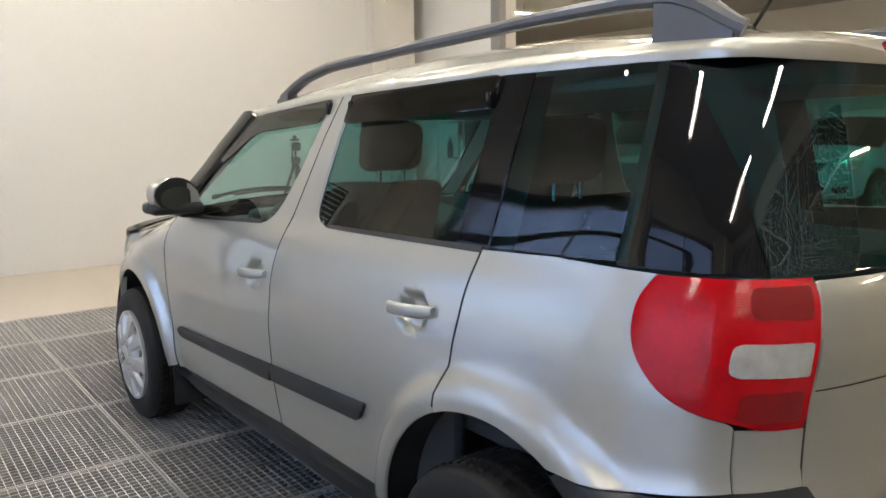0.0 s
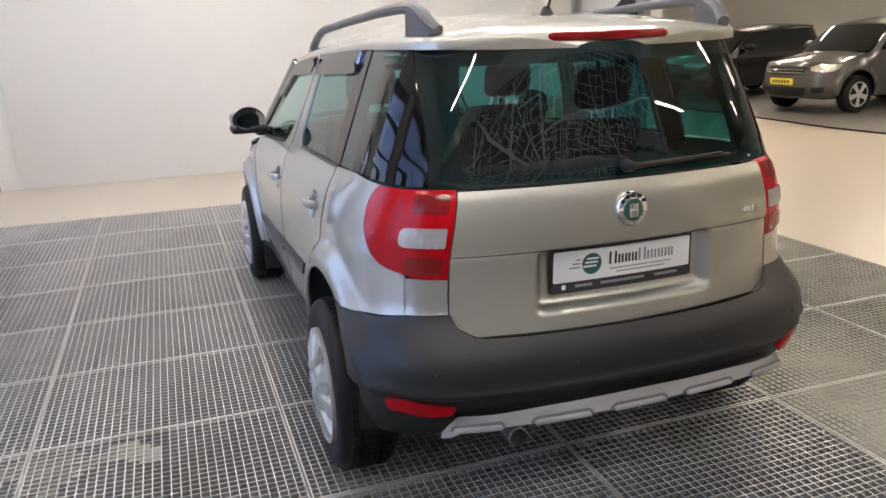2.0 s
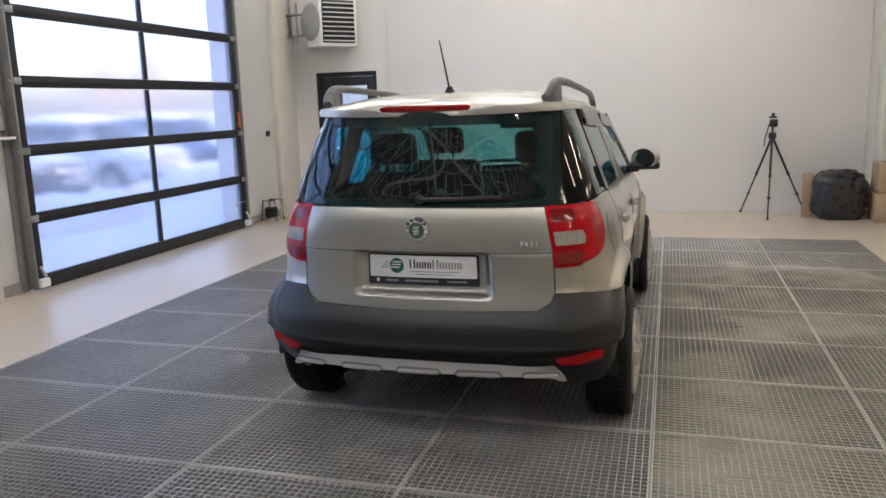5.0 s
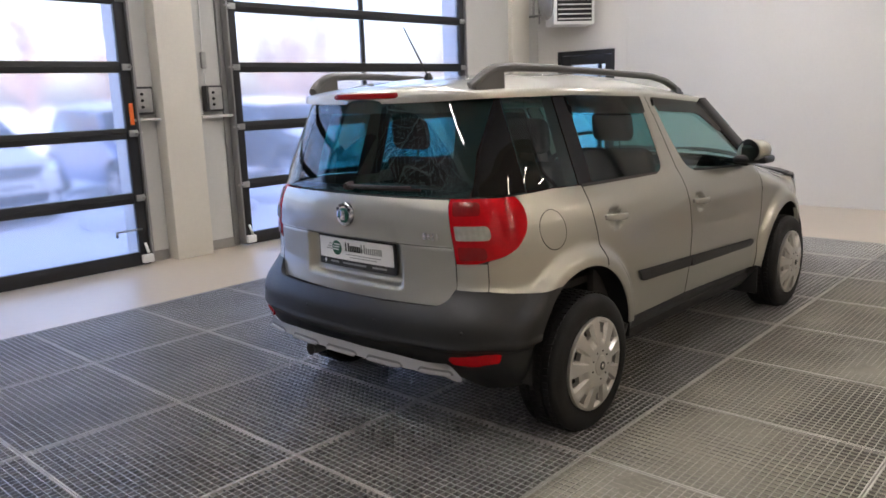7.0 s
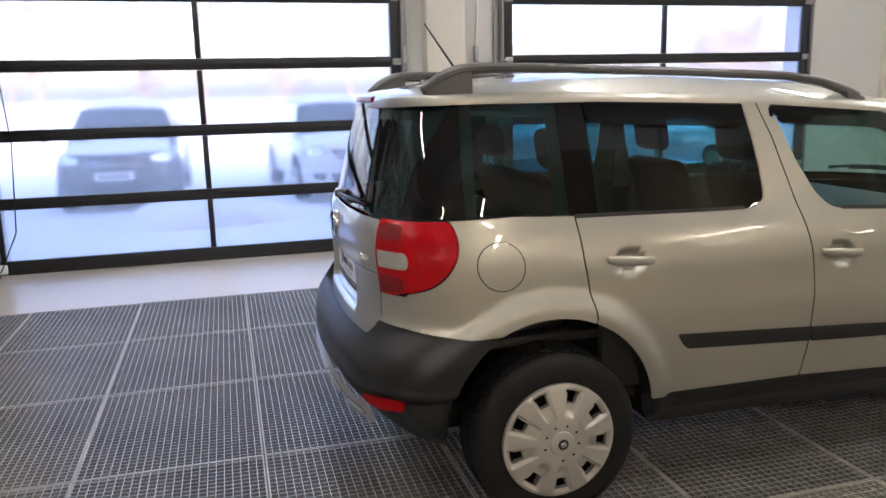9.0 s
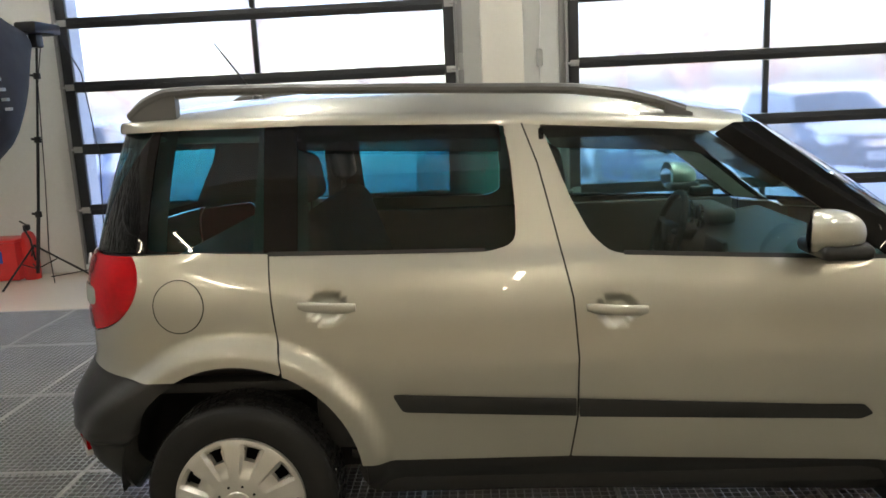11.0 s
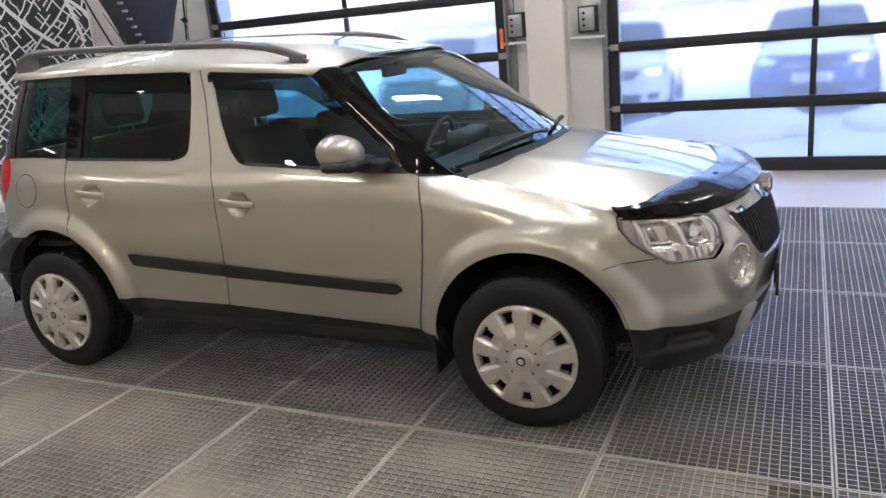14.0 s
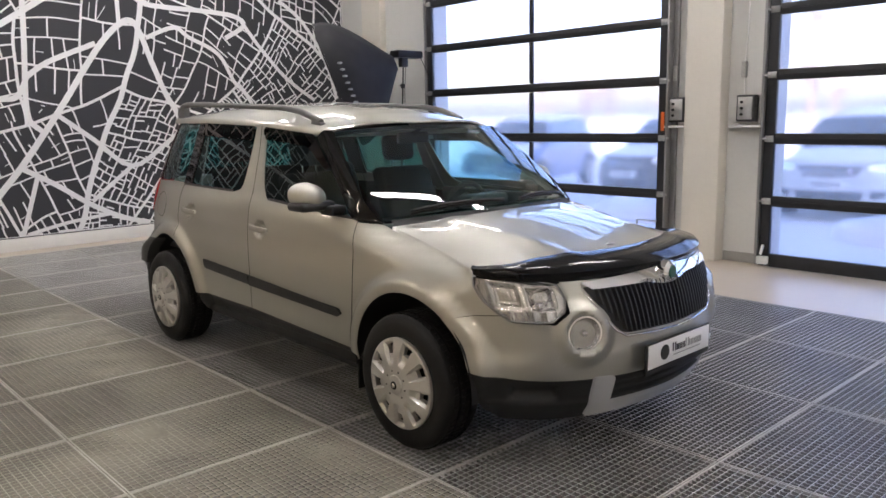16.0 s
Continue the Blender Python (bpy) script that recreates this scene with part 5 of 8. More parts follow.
def roof():
    front = [(0.400 + 0.095 * (1 - min(1.0, abs(y) / 0.6) ** 2), y, 0) for y in (-0.634, -0.6, -0.45, -0.3, -0.15, 0, 0.15, 0.3, 0.45, 0.6, 0.634)]
    rear = [(-1.60, 0.634, 0.0), (-1.60, -0.634, 0.0)]
    rf = panel("roof", rounded(front + rear, 0.0), roof_point, PAINT, car, 0.02, 0.012, 0, None, 0.0005, out=(-0.5, 0, 0.8))
    sp = [(-1.60, -0.634, 0), (-1.60, 0.634, 0), (-1.796, 0.634, 0), (-1.796, -0.634, 0)]
    spoiler = panel("roof_spoiler", rounded(sp, 0.0), roof_point, PAINT, car, 0.0125, 0.012, 0, None, 0.0005, out=(-0.5, 0, 0.8))
    # high brake lamp
    bm = bmesh.new()
    rows = []
    for k in range(25):
        y = -0.21 + 0.42 * k / 24
        xe = -1.8015 + 0.30 * max(0.0, abs(y) - 0.02) ** 2 + 0.004 * smooth(0.19, 0.21, abs(y))
        zl, zh = 1.527 + 0.006 * smooth(0.19, 0.21, abs(y)), 1.553 - 0.006 * smooth(0.19, 0.21, abs(y))
        rows.append([bm.verts.new(p) for p in ((xe + 0.03, y, zl - 0.002), (xe + 0.001, y, zl), (xe - 0.002, y, 1.536), (xe + 0.001, y, zh - 0.004), (xe + 0.008, y, zh), (xe + 0.04, y, zh + 0.002))])
    for a, b in zip(rows, rows[1:]):
        for i in range(5):
            bm.faces.new((a[i], a[i + 1], b[i + 1], b[i]))
    bm.faces.new(rows[0])
    bm.faces.new(rows[-1][::-1])
    bmesh.ops.recalc_face_normals(bm, faces=bm.faces)
    part("brake_lamp", bm, RED_DARK, spoiler, "long dark red high brake lamp")
    # antenna
    bm = bmesh.new()
    b = roof_point(-1.36, 0.0)
    lathe_into(bm, [(0, 0.028), (0.012, 0.026), (0.020, 0.010), (0.026, 0.0)], 20, "Z", b)
    tube_into(bm, [b + Vector((-0.005, 0, 0.015)), b + Vector((-0.16, 0, 0.235))], [0.0055, 0.003], 8)
    part("antenna", bm, BLACK_METAL, car)
    # roof rails
    for s in (1, -1):
        prof = [(-1.665, 0.008, 0.020), (-1.60, 0.056, 0.023), (-1.53, 0.080, 0.022), (-1.40, 0.084, 0.019), (-1.0, 0.072, 0.017), (-0.5, 0.068, 0.017), (-0.15, 0.070, 0.018), (0.02, 0.056, 0.019), (0.14, 0.030, 0.020), (0.25, 0.004, 0.018)]
        path, radii = [], []
        for i in range(len(prof) - 1):
            for k in range(4):
                t = k / 4
                x = prof[i][0] + (prof[i + 1][0] - prof[i][0]) * t
                h_ = curve(x, [p[0] for p in prof], [p[1] for p in prof])
                yy = s * (0.560 - 0.01 * smooth(-0.2, 0.2, x))
                base = roof_point(x, yy)
                path.append(Vector((x, base.y, base.z + h_)))
                radii.append(curve(x, [p[0] for p in prof], [p[2] for p in prof]))
        bm = bmesh.new()
        tube_into(bm, path, radii, 10)
        for x0, x1 in ((-1.655, -1.49), (0.155, 0.245)):
            rows = []
            for k in range(9):
                x = x0 + (x1 - x0) * k / 8
                hh = curve(x, [p[0] for p in prof], [p[1] for p in prof])
                yy = s * (0.560 - 0.01 * smooth(-0.2, 0.2, x))
                b_ = roof_point(x, yy)
                yy = b_.y
                rows.append([bm.verts.new((x, yy + o, zz)) for o, zz in ((-0.021, b_.z - 0.006), (-0.018, b_.z + max(0.004, hh)), (0.018, b_.z + max(0.004, hh)), (0.021, b_.z - 0.016))])
            for a, b2 in zip(rows, rows[1:]):
                for i in range(3):
                    bm.faces.new((a[i], a[i + 1], b2[i + 1], b2[i]))
            bm.faces.new(rows[0])
            bm.faces.new(rows[-1][::-1])
        bmesh.ops.recalc_face_normals(bm, faces=bm.faces)
        part("roof_rail", bm, RAIL_GREY, car, "grey arched roof rail")


roof()


# ---- windscreen, pillars ----
def screen_edge(v, s):
    x, z = 0.985 + (0.432 - 0.985) * v, 1.015 + (1.462 - 1.015) * v
    return hull(at_x(x, z, s)[0], z)


EDGE_ROWS = [screen_edge(k / 20, 1) for k in range(21)]


def screen_point(q, v):
    """q from -1 (right) to 1 (left), v from the base to the top."""
    e = EDGE_ROWS[0] * (2 * v - 1) * (v - 1) + EDGE_ROWS[10] * 4 * v * (1 - v) + EDGE_ROWS[20] * v * (2 * v - 1)
    bulge = 0.20 * (1 - v) + 0.085 * v
    return Vector((e.x + bulge * (1 - q * q), e.y * q, e.z + 0.03 * (1 - q * q) + 0.012 * math.sin(math.pi * v)))


def pillar_round(a, b):
    d = ((hull(a, b).x - 0.372) * 0.627 + (b - 1.447) * 0.779) / 0.055
    return 0.006 * (1 - min(1.0, d * d))


def windscreen():
    ws = panel("windscreen", rounded([(-0.985, 0.02), (0.985, 0.02), (0.985, 0.985, 0.03), (-0.985, 0.985, 0.03)], 0.01), screen_point, GLASS, car, 0.06, 0.004, -0.002, None, 0, "green tinted windscreen", out=(0.2, 0, 0.8))
    for lo, hi in (((-0.985, 0.005), (0.985, 0.055)), ((-0.985, 0.94), (0.985, 0.995))):
        panel("screen_border", [Vector(p) for p in (lo, (hi[0], lo[1]), hi, (lo[0], hi[1]))], screen_point, GLOSS_BLACK, ws, 0.06, 0, -0.008, None, 0, out=(0.2, 0, 0.8))
    for s in (1, -1):
        pil = [(0.435, 1.462, 0), (0.985, 1.014, 0), (0.80, 1.034, 0), (0.62, 1.18, 0), (0.30, 1.432, 0), (0.36, 1.462, 0)]
        panel("a_pillar_trim", side_poly(pil, s, 0.0), hull, GLOSS_BLACK, car, 0.012, 0.012, 0.0, pillar_round, 0.0, "gloss black windscreen pillar", out=CORE)
        lin = [(0.40, 1.452, 0), (0.93, 1.035, 0), (0.83, 1.045, 0), (0.60, 1.21, 0), (0.30, 1.42, 0)]
        panel("pillar_lining", side_poly(lin, s, 0.0), hull, LINING, car, 0.05, 0, -0.036, None, 0, out=CORE)
    # inner mirror
    bm = bmesh.new()
    box_into(bm, (0.36, -0.12, 1.375), (0.385, 0.12, 1.44), 0.012)
    tube_into(bm, [(0.375, 0, 1.43), (0.47, 0, 1.475)], 0.012)
    part("inner_mirror", bm, PLASTIC_DARK, ws)
    # wipers
    for q0, q1, v1 in ((-0.10, -0.82, 0.07), (0.72, 0.06, 0.07)):
        bm = bmesh.new()
        pts = [screen_point(q0 + (q1 - q0) * k / 8, 0.035 + (v1 - 0.035) * math.sin(math.pi * k / 8) * 0.8) + Vector((0.015, 0, 0.028)) for k in range(9)]
        tube_into(bm, pts, [0.012] + [0.008] * 7 + [0.005], 8)
        w = part("wiper", bm, PLASTIC_DARK, car)
        bm = bmesh.new()
        tube_into(bm, [p + Vector((0.0, 0.0, -0.014)) for p in pts[2:]], 0.006, 6)
        part("wiper_blade", bm, RUBBER, w)
    # cowl under the screen
    bm = bmesh.new()
    rows = []
    for k in range(25):
        q = -0.94 + 1.88 * k / 24
        a = screen_point(q, 0.03)
        rows.append([bm.verts.new(a + d) for d in (Vector((0, 0, -0.004)), Vector((0.03, 0, -0.030)), Vector((0.07, 0, -0.055)), Vector((0.08, 0, -0.15)))])
    for a, b in zip(rows, rows[1:]):
        for i in range(3):
            bm.faces.new((a[i], a[i + 1], b[i + 1], b[i]))
    bmesh.ops.recalc_face_normals(bm, faces=bm.faces)
    part("cowl", bm, PLASTIC_DARK, car)


windscreen()


# ---- bonnet ----
def hood_point(x, y):
    xs = (0.9, 1.05, 1.2, 1.39, 1.6, 1.8, 1.92, 2.0, 2.06, 2.12)
    c = curve(x, xs, (1.055, 1.052, 1.045, 1.025, 0.988, 0.945, 0.912, 0.884, 0.862, 0.835))
    crown = curve(x, xs, (0.045, 0.052, 0.08, 0.107, 0.118, 0.092, 0.065, 0.045, 0.03, 0.02))
    yh = soft(x, HOOD_X, HOOD_EDGE_Y)
    q = min(1.1, abs(y) / yh)
    ridge = 0.008 * math.exp(-((abs(y) - 0.42 + 0.05 * (x - 1.2)) / 0.05) ** 2)
    return Vector((x, y, c - crown * q ** 2.3 + ridge))


def hood_outline(extra=0.0):
    half = []
    for y in (0.0, 0.2, 0.4, 0.55, 0.66, 0.712):
        q = y / 0.74
        half.append((1.190 - 0.195 * q * q + 0.022, y))
    half += [(x, soft(x, HOOD_X, HOOD_EDGE_Y)) for x in (1.10, 1.25, 1.39, 1.5, 1.6)]
    for k in range(1, 13):
        t = k / 12
        p = hull(at_x(1.63, 0.862, 1)[0] * (1 - t) + U_MAX * t, 0.862)
        half.append((p.x, max(0.0, p.y)))
    return half


def bonnet():
    half = hood_outline()
    poly = [Vector(p) for p in half] + [Vector((x, -y)) for x, y in half[-2:0:-1]]
    hood = panel("bonnet", poly, hood_point, PAINT, car, 0.05, 0.02, 0, None, 0.003, out=(1.5, 0, 0.5))
    # smoked stone deflector along the front edge
    def edge_pt(u, z, fwd):
        p = hull(u, z)
        n = (hull(u, z) - Vector((1.2, 0, z))).normalized()
        return p + n * fwd
    bm = bmesh.new()
    ua = at_x(1.622, 0.86, 1)[0]
    rows = []
    for k in range(61):
        t = -1 + 2 * k / 60
        s = 1 if t >= 0 else -1
        u = s * (ua + (U_MAX - ua) * (1 - abs(t)))
        p = hull(u, 0.862)
        p.y = max(0.0, abs(p.y)) * s
        back = hood_point(p.x - 0.13 * smooth(1.0, 0.55, abs(t)) - 0.015, p.y * (0.955 - 0.02 * abs(t)))
        lift = 0.008 * smooth(1.0, 0.85, abs(t)) + 0.010
        dip = 0.030 * math.exp(-(t / 0.16) ** 2)
        drop = 0.030 + 0.020 * smooth(0.9, 0.5, abs(t)) + dip
        fr = p + Vector((0.018, 0, -drop + 0.012))
        tip = p + Vector((0.036 * (1 - 0.5 * abs(t)), 0.0, lift * 0.55))
        rows.append([bm.verts.new(q) for q in (back + Vector((0, 0, 0.006)), back.lerp(p, 0.5) + Vector((0, 0, lift + 0.012)), p + Vector((0.004, 0, lift + 0.010)), tip, fr)])
    for a, b in zip(rows, rows[1:]):
        for i in range(4):
            bm.faces.new((a[i], a[i + 1], b[i + 1], b[i]))
    bmesh.ops.recalc_face_normals(bm, faces=bm.faces)
    part("stone_deflector", bm, STONE_BLACK, car, "gloss black stone deflector on the bonnet edge")
    part("deflector_print", bar_on_hood(), GREY_PRINT, car)
    return hood


def bar_on_hood():
    bm = bmesh.new()
    for k in range(2):
        c = hood_point(1.93, -0.17 - 0.02 * k) + Vector((0.0, 0, 0.040))
        box_into(bm, c - Vector((0.012, 0.004, 0.002)), c + Vector((0.012, 0.004, 0.002)), 0.001)
    return bm


bonnet()


# ---- front ----
def front_end():
    uf = lambda y, z: at_front(y, z)[0]
    half = [Vector(at_x(x, z, 1)) for x, z, _ in arch_points(0, 16, 53, 8)] + [Vector(at_x(x, z, 1)) for x, z in ((1.62, 0.676), (1.70, 0.688), (1.785, 0.697))]
    half += [Vector(at_front(y, z)) for y, z in ((0.735, 0.666), (0.615, 0.664), (0.562, 0.712), (0.548, 0.775), (0.562, 0.85), (0.30, 0.85), (0.0, 0.85))]
    low = [Vector(at_front(y, z)) for y, z in ((0.0, 0.415), (0.3, 0.418), (0.55, 0.425))] + [Vector(at_x(x, z, 1)) for x, z in ((1.85, 0.432), (1.70, 0.444))]
    ring = half + low
    # two halves keep the outline simple
    fog_u = uf(0.515, 0.622)

    def d(a, b):
        q = math.hypot(abs(a) - fog_u, b - 0.622)
        bulge = 0.026 * (1 - smooth(0.085, 0.155, q)) - 0.040 * (1 - smooth(0.068, 0.085, q))
        slot = -0.0
        return bulge + slot
    for s in (1, -1):
        poly = [Vector((s * p.x, p.y)) for p in ring]
        fb = panel("front_bumper", poly, hull, PAINT, car, 0.016, 0.030, 0.0, d, 0.0, out=CORE)
        # fog lamp
        c = hull(s * fog_u, 0.622)
        n = (hull(s * (fog_u + 0.01), 0.628) - hull(s * (fog_u - 0.01), 0.628)).cross(Vector((0, 0, 1))).normalized()
        if n.x < 0:
            n = -n
        rot = Vector((1, 0, 0)).rotation_difference(n).to_matrix().to_4x4()
        fog = lathe("fog_lamp", [(0.0, -0.03), (0.05, -0.02), (0.066, 0.0), (0.070, 0.006)], REFLECTOR, car, 32, "X", label="round clear fog lamp")
        fog.matrix_basis = Matrix.Translation(c + n * -0.004) @ rot
        lens = lathe("fog_lens", [(0.0, 0.024), (0.03, 0.021), (0.055, 0.013), (0.067, 0.003)], LAMP_CLEAR, fog, 32, "X")
        lathe("bulb", [(0.0, 0.012), (0.012, 0.008), (0.016, -0.01), (0.016, -0.028)], CHROME, fog, 16, "X")
        lathe("bezel", [(0.066, -0.004), (0.070, 0.010), (0.077, 0.010), (0.082, -0.006)], CHROME, fog, 36, "X")
        # headlamp
        hp = [Vector(at_x(x, z, s)) for x, z in ((1.637, 0.857), (1.653, 0.810), (1.700, 0.754), (1.760, 0.711))]
        hp += [Vector((s * p.x, p.y)) for p in [Vector(at_front(y, z)) for y, z in ((0.735, 0.672), (0.62, 0.670), (0.570, 0.715), (0.556, 0.775), (0.575, 0.828), (0.66, 0.850))]]
        hp = rounded([tuple(p) for p in hp], 0.013, 4)
        cups = [(abs(uf(y, z)), z, r) for y, z, r in ((0.735, 0.780, 0.050), (0.640, 0.772, 0.046))]

        def facets(a, b, cups=cups):
            v = 0.002 * math.sin(a * 70) + 0.0016 * math.sin(a * 330) * smooth(0.74, 0.72, b) - 0.006 * smooth(0.815, 0.822, b)
            for cu, cz, r in cups:
                v -= 0.030 * (1 - smooth(r * 0.7, r * 1.05, max(abs(abs(a) - cu) * 0.8, abs(b - cz))))
            return v
        hl = panel("headlamp", hp, hull, REFLECTOR, car, 0.014, 0.035, -0.012, facets, 0.0, "large clear headlamp", out=CORE)
        panel("headlamp_lens", hp, hull, LAMP_CLEAR, hl, 0.03, 0.008, 0.003, None, 0.001, out=CORE)
        rim_bm = bmesh.new()
        loop = [hull(p.x, p.y) for p in shrunk(hp, 0.004)]
        tube_into(rim_bm, loop + [loop[0]], 0.0035, 6)
        part("headlamp_rim", rim_bm, TRIM_GREY, hl)
        for y, z, r in ((0.635, 0.772, 0.036),):
            c2 = hull(s * uf(y, z), z)
            n2 = Vector((0.86, s * 0.5, 0.0)).normalized()
            rot2 = Vector((1, 0, 0)).rotation_difference(n2).to_matrix().to_4x4()
            bowl_ = lathe("reflector_bowl", [(0.0, -0.045), (r * 0.5, -0.038), (r * 0.85, -0.02), (r, 0.0), (r + 0.004, -0.004)], CHROME, hl, 28, "X")
            bowl_.matrix_basis = Matrix.Translation(c2 - n2 * 0.022) @ rot2
        box("indicator", hull(s * uf(0.625, 0.735), 0.735) + Vector((-0.05, -0.03, -0.018)), hull(s * uf(0.625, 0.735), 0.735) + Vector((-0.028, 0.03, 0.018)), CHROME, hl, 0.006)
        # black lower corner with its slot
        lc = [Vector(at_x(x, z, s)) for x, z, _ in arch_points(0, 0, 14.5, 4)] + [Vector(at_x(x, z, s)) for x, z in ((1.70, 0.440), (1.85, 0.428))] + [Vector((s * uf(0.545, 0.42), 0.420)), Vector((s * uf(0.475, 0.42), 0.425)), Vector((s * uf(0.475, 0.42), 0.228)), Vector((s * uf(0.70, 0.30), 0.228)), Vector(at_x(1.74, 0.228, s)), Vector(at_x(1.70, 0.28, s))]
        s0, s1 = s * uf(0.60, 0.37), s * uf(0.735, 0.37)

        def slot_d(a, b, lo=min(abs(s0), abs(s1)), hi=max(abs(s0), abs(s1))):
            e = min(abs(a) - lo, hi - abs(a))
            return -0.040 * smooth(-0.004, 0.02, e) * smooth(0.335, 0.350, b) * (1 - smooth(0.385, 0.392, b)) + 0.008 * smooth(0.33, 0.31, b)
        lowc = panel("lower_corner", lc, hull, PLASTIC, car, 0.02, 0.02, -0.006, slot_d, 0.002, "black plastic lower bumper corner", out=CORE)
    # lower intake and number plate
    # silver lower frame: two uprights and a bottom lip, on each half of the chart
    for s in (1, -1):
        a0, a1, am = uf(0.475, 0.42), uf(0.375, 0.40), U_MAX
        fr = [(s * a0, 0.432, 0.012), (s * a1, 0.425, 0.02), (s * a1, 0.292, 0.03), (s * am, 0.276, 0), (s * am, 0.236, 0), (s * uf(0.40, 0.26), 0.234, 0.02), (s * a0, 0.236, 0.02)]
        panel("skid_frame", rounded(fr, 0.0), hull, SILVER, car, 0.03, 0.03, 0.010, None, 0.0, "silver painted lower bumper frame", out=CORE)
        it = [(s * a1, 0.425, 0), (s * am, 0.418, 0), (s * am, 0.272, 0), (s * a1, 0.288, 0)]
        panel("lower_intake", rounded(it, 0.0), hull, PLASTIC_DARK, car, 0.05, 0.0, -0.012, None, 0, out=CORE)
        for z in (0.312, 0.352, 0.392):
            sl = [(s * a1, z + 0.006, 0), (s * am, z + 0.002, 0), (s * am, z - 0.010, 0), (s * a1, z - 0.006, 0)]
            panel("intake_slat", rounded(sl, 0.0), hull, PLASTIC, car, 0.06, 0.012, 0.004, None, 0, out=CORE)
        # grille: dark field, bars, chrome line
        g = [(s * uf(0.480, 0.79), 0.806, 0.01), (s * am, 0.812, 0), (s * am, 0.596, 0), (s * uf(0.335, 0.60), 0.602, 0.03), (s * uf(0.385, 0.645), 0.645, 0.04)]
        gr = panel("grille", rounded(g, 0.0), hull, PLASTIC_DARK, car, 0.04, 0.01, 0.004, None, 0, "black grille with upright bars", out=CORE)
        for k in range(16):
            y = 0.016 + 0.027 * k
            zt, zb = 0.800, (0.608 if y < 0.33 else 0.608 + (y - 0.33) * 1.40)
            rows = []
            bm = bmesh.new()
            for j in range(9):
                z = zb + (zt - zb) * j / 8
                yy = y + (z - 0.69) * 0.10 * (k / 16)
                p = hull(s * uf(yy, z), z)
                rows.append([bm.verts.new(p + Vector((0.004, o, 0)) + Vector((f_, 0, 0))) for o, f_ in ((-0.0075, 0.0), (-0.004, 0.016), (0.004, 0.016), (0.0075, 0.0))])
            for a, b in zip(rows, rows[1:]):
                for i in range(3):
                    bm.faces.new((a[i], a[i + 1], b[i + 1], b[i]))
            bmesh.ops.recalc_face_normals(bm, faces=bm.faces)
            part("grille_bar", bm, PLASTIC, gr)
        ch = [hull(s * uf(y, z), z) + Vector((0.010, 0, 0)) for y, z in ((0.492, 0.800), (0.455, 0.730), (0.415, 0.668), (0.385, 0.625), (0.33, 0.593), (0.15, 0.584), (0.0, 0.582))]
        bm = bmesh.new()
        tube_into(bm, ch, [0.002, 0.003, 0.004, 0.005, 0.006, 0.006, 0.006], 8)
        part("chrome_surround", bm, CHROME, gr)
        lip = rounded([(s * uf(0.482, 0.80), 0.822, 0.005), (s * am, 0.840, 0), (s * am, 0.768, 0), (s * uf(0.06, 0.77), 0.772, 0.02), (s * uf(0.16, 0.79), 0.790, 0.03), (s * uf(0.44, 0.79), 0.794, 0.005)], 0.0)
        panel("chrome_lip", lip, hull, CHROME, gr, 0.03, 0.012, 0.018, None, 0, "broad chrome lip over the grille", out=CORE)
    p = hull(U_MAX, 0.82)
    em = lathe("emblem", [(0, p.x + 0.052), (0.035, p.x + 0.049), (0.050, p.x + 0.038), (0.052, p.x + 0.0)], CHROME, car, 36, "X", at=(0, 0, 0.822), label="round chrome emblem on the grille")
    lathe("emblem_centre", [(0, p.x + 0.056), (0.026, p.x + 0.0545), (0.030, p.x + 0.049)], GREEN_PRINT, em, 28, "X", at=(0, 0, 0.822))
    xpl = hull(U_MAX, 0.48).x + 0.022
    thing_plate(xpl)


def thing_plate(x):
    bm = bmesh.new()
    box_into(bm, (x - 0.012, -0.265, 0.405), (x, 0.265, 0.545), 0.004)
    pl = part("front_plate", bm, BLACK_PRINT, car, "white plate in a black frame with printed bars")
    box("plate_face", (x + 0.0004, -0.254, 0.432), (x + 0.003, 0.254, 0.539), WHITE_PLATE, pl, 0.001)
    lathe("emblem_disc", [(0, x + 0.0052), (0.034, x + 0.005), (0.034, x + 0.003)], BLACK_PRINT, pl, 28, "X", at=(0, -0.125, 0.487))
    y = -0.062
    for k, w in enumerate((0.030, 0.022, 0.022, 0.022, 0.030, 0.024, 0.024, 0.024, 0.022)):
        tall = 0.040 if k in (0, 4) else 0.028
        m_ = BLACK_PRINT if k < 4 else GREY_PRINT
        bm = bmesh.new()
        for lo, hi in (((y, 0.476), (y + 0.007, 0.476 + tall)), ((y + w - 0.010, 0.476), (y + w - 0.003, 0.476 + tall))):
            box_into(bm, (x + 0.0032, *lo), (x + 0.0046, *hi))
        part("print_bar", bm, m_, pl)
        y += w + 0.003
    box("print_line", (x + 0.0032, -0.055, 0.458), (x + 0.0044, 0.175, 0.462), GREY_PRINT, pl)
    for k in range(2):
        box("plate_strip", (x - 0.022, -0.2 + 0.3 * k, 0.44), (x - 0.0122, -0.1 + 0.3 * k, 0.50), PLASTIC, pl, 0.002)
    return pl


front_end()


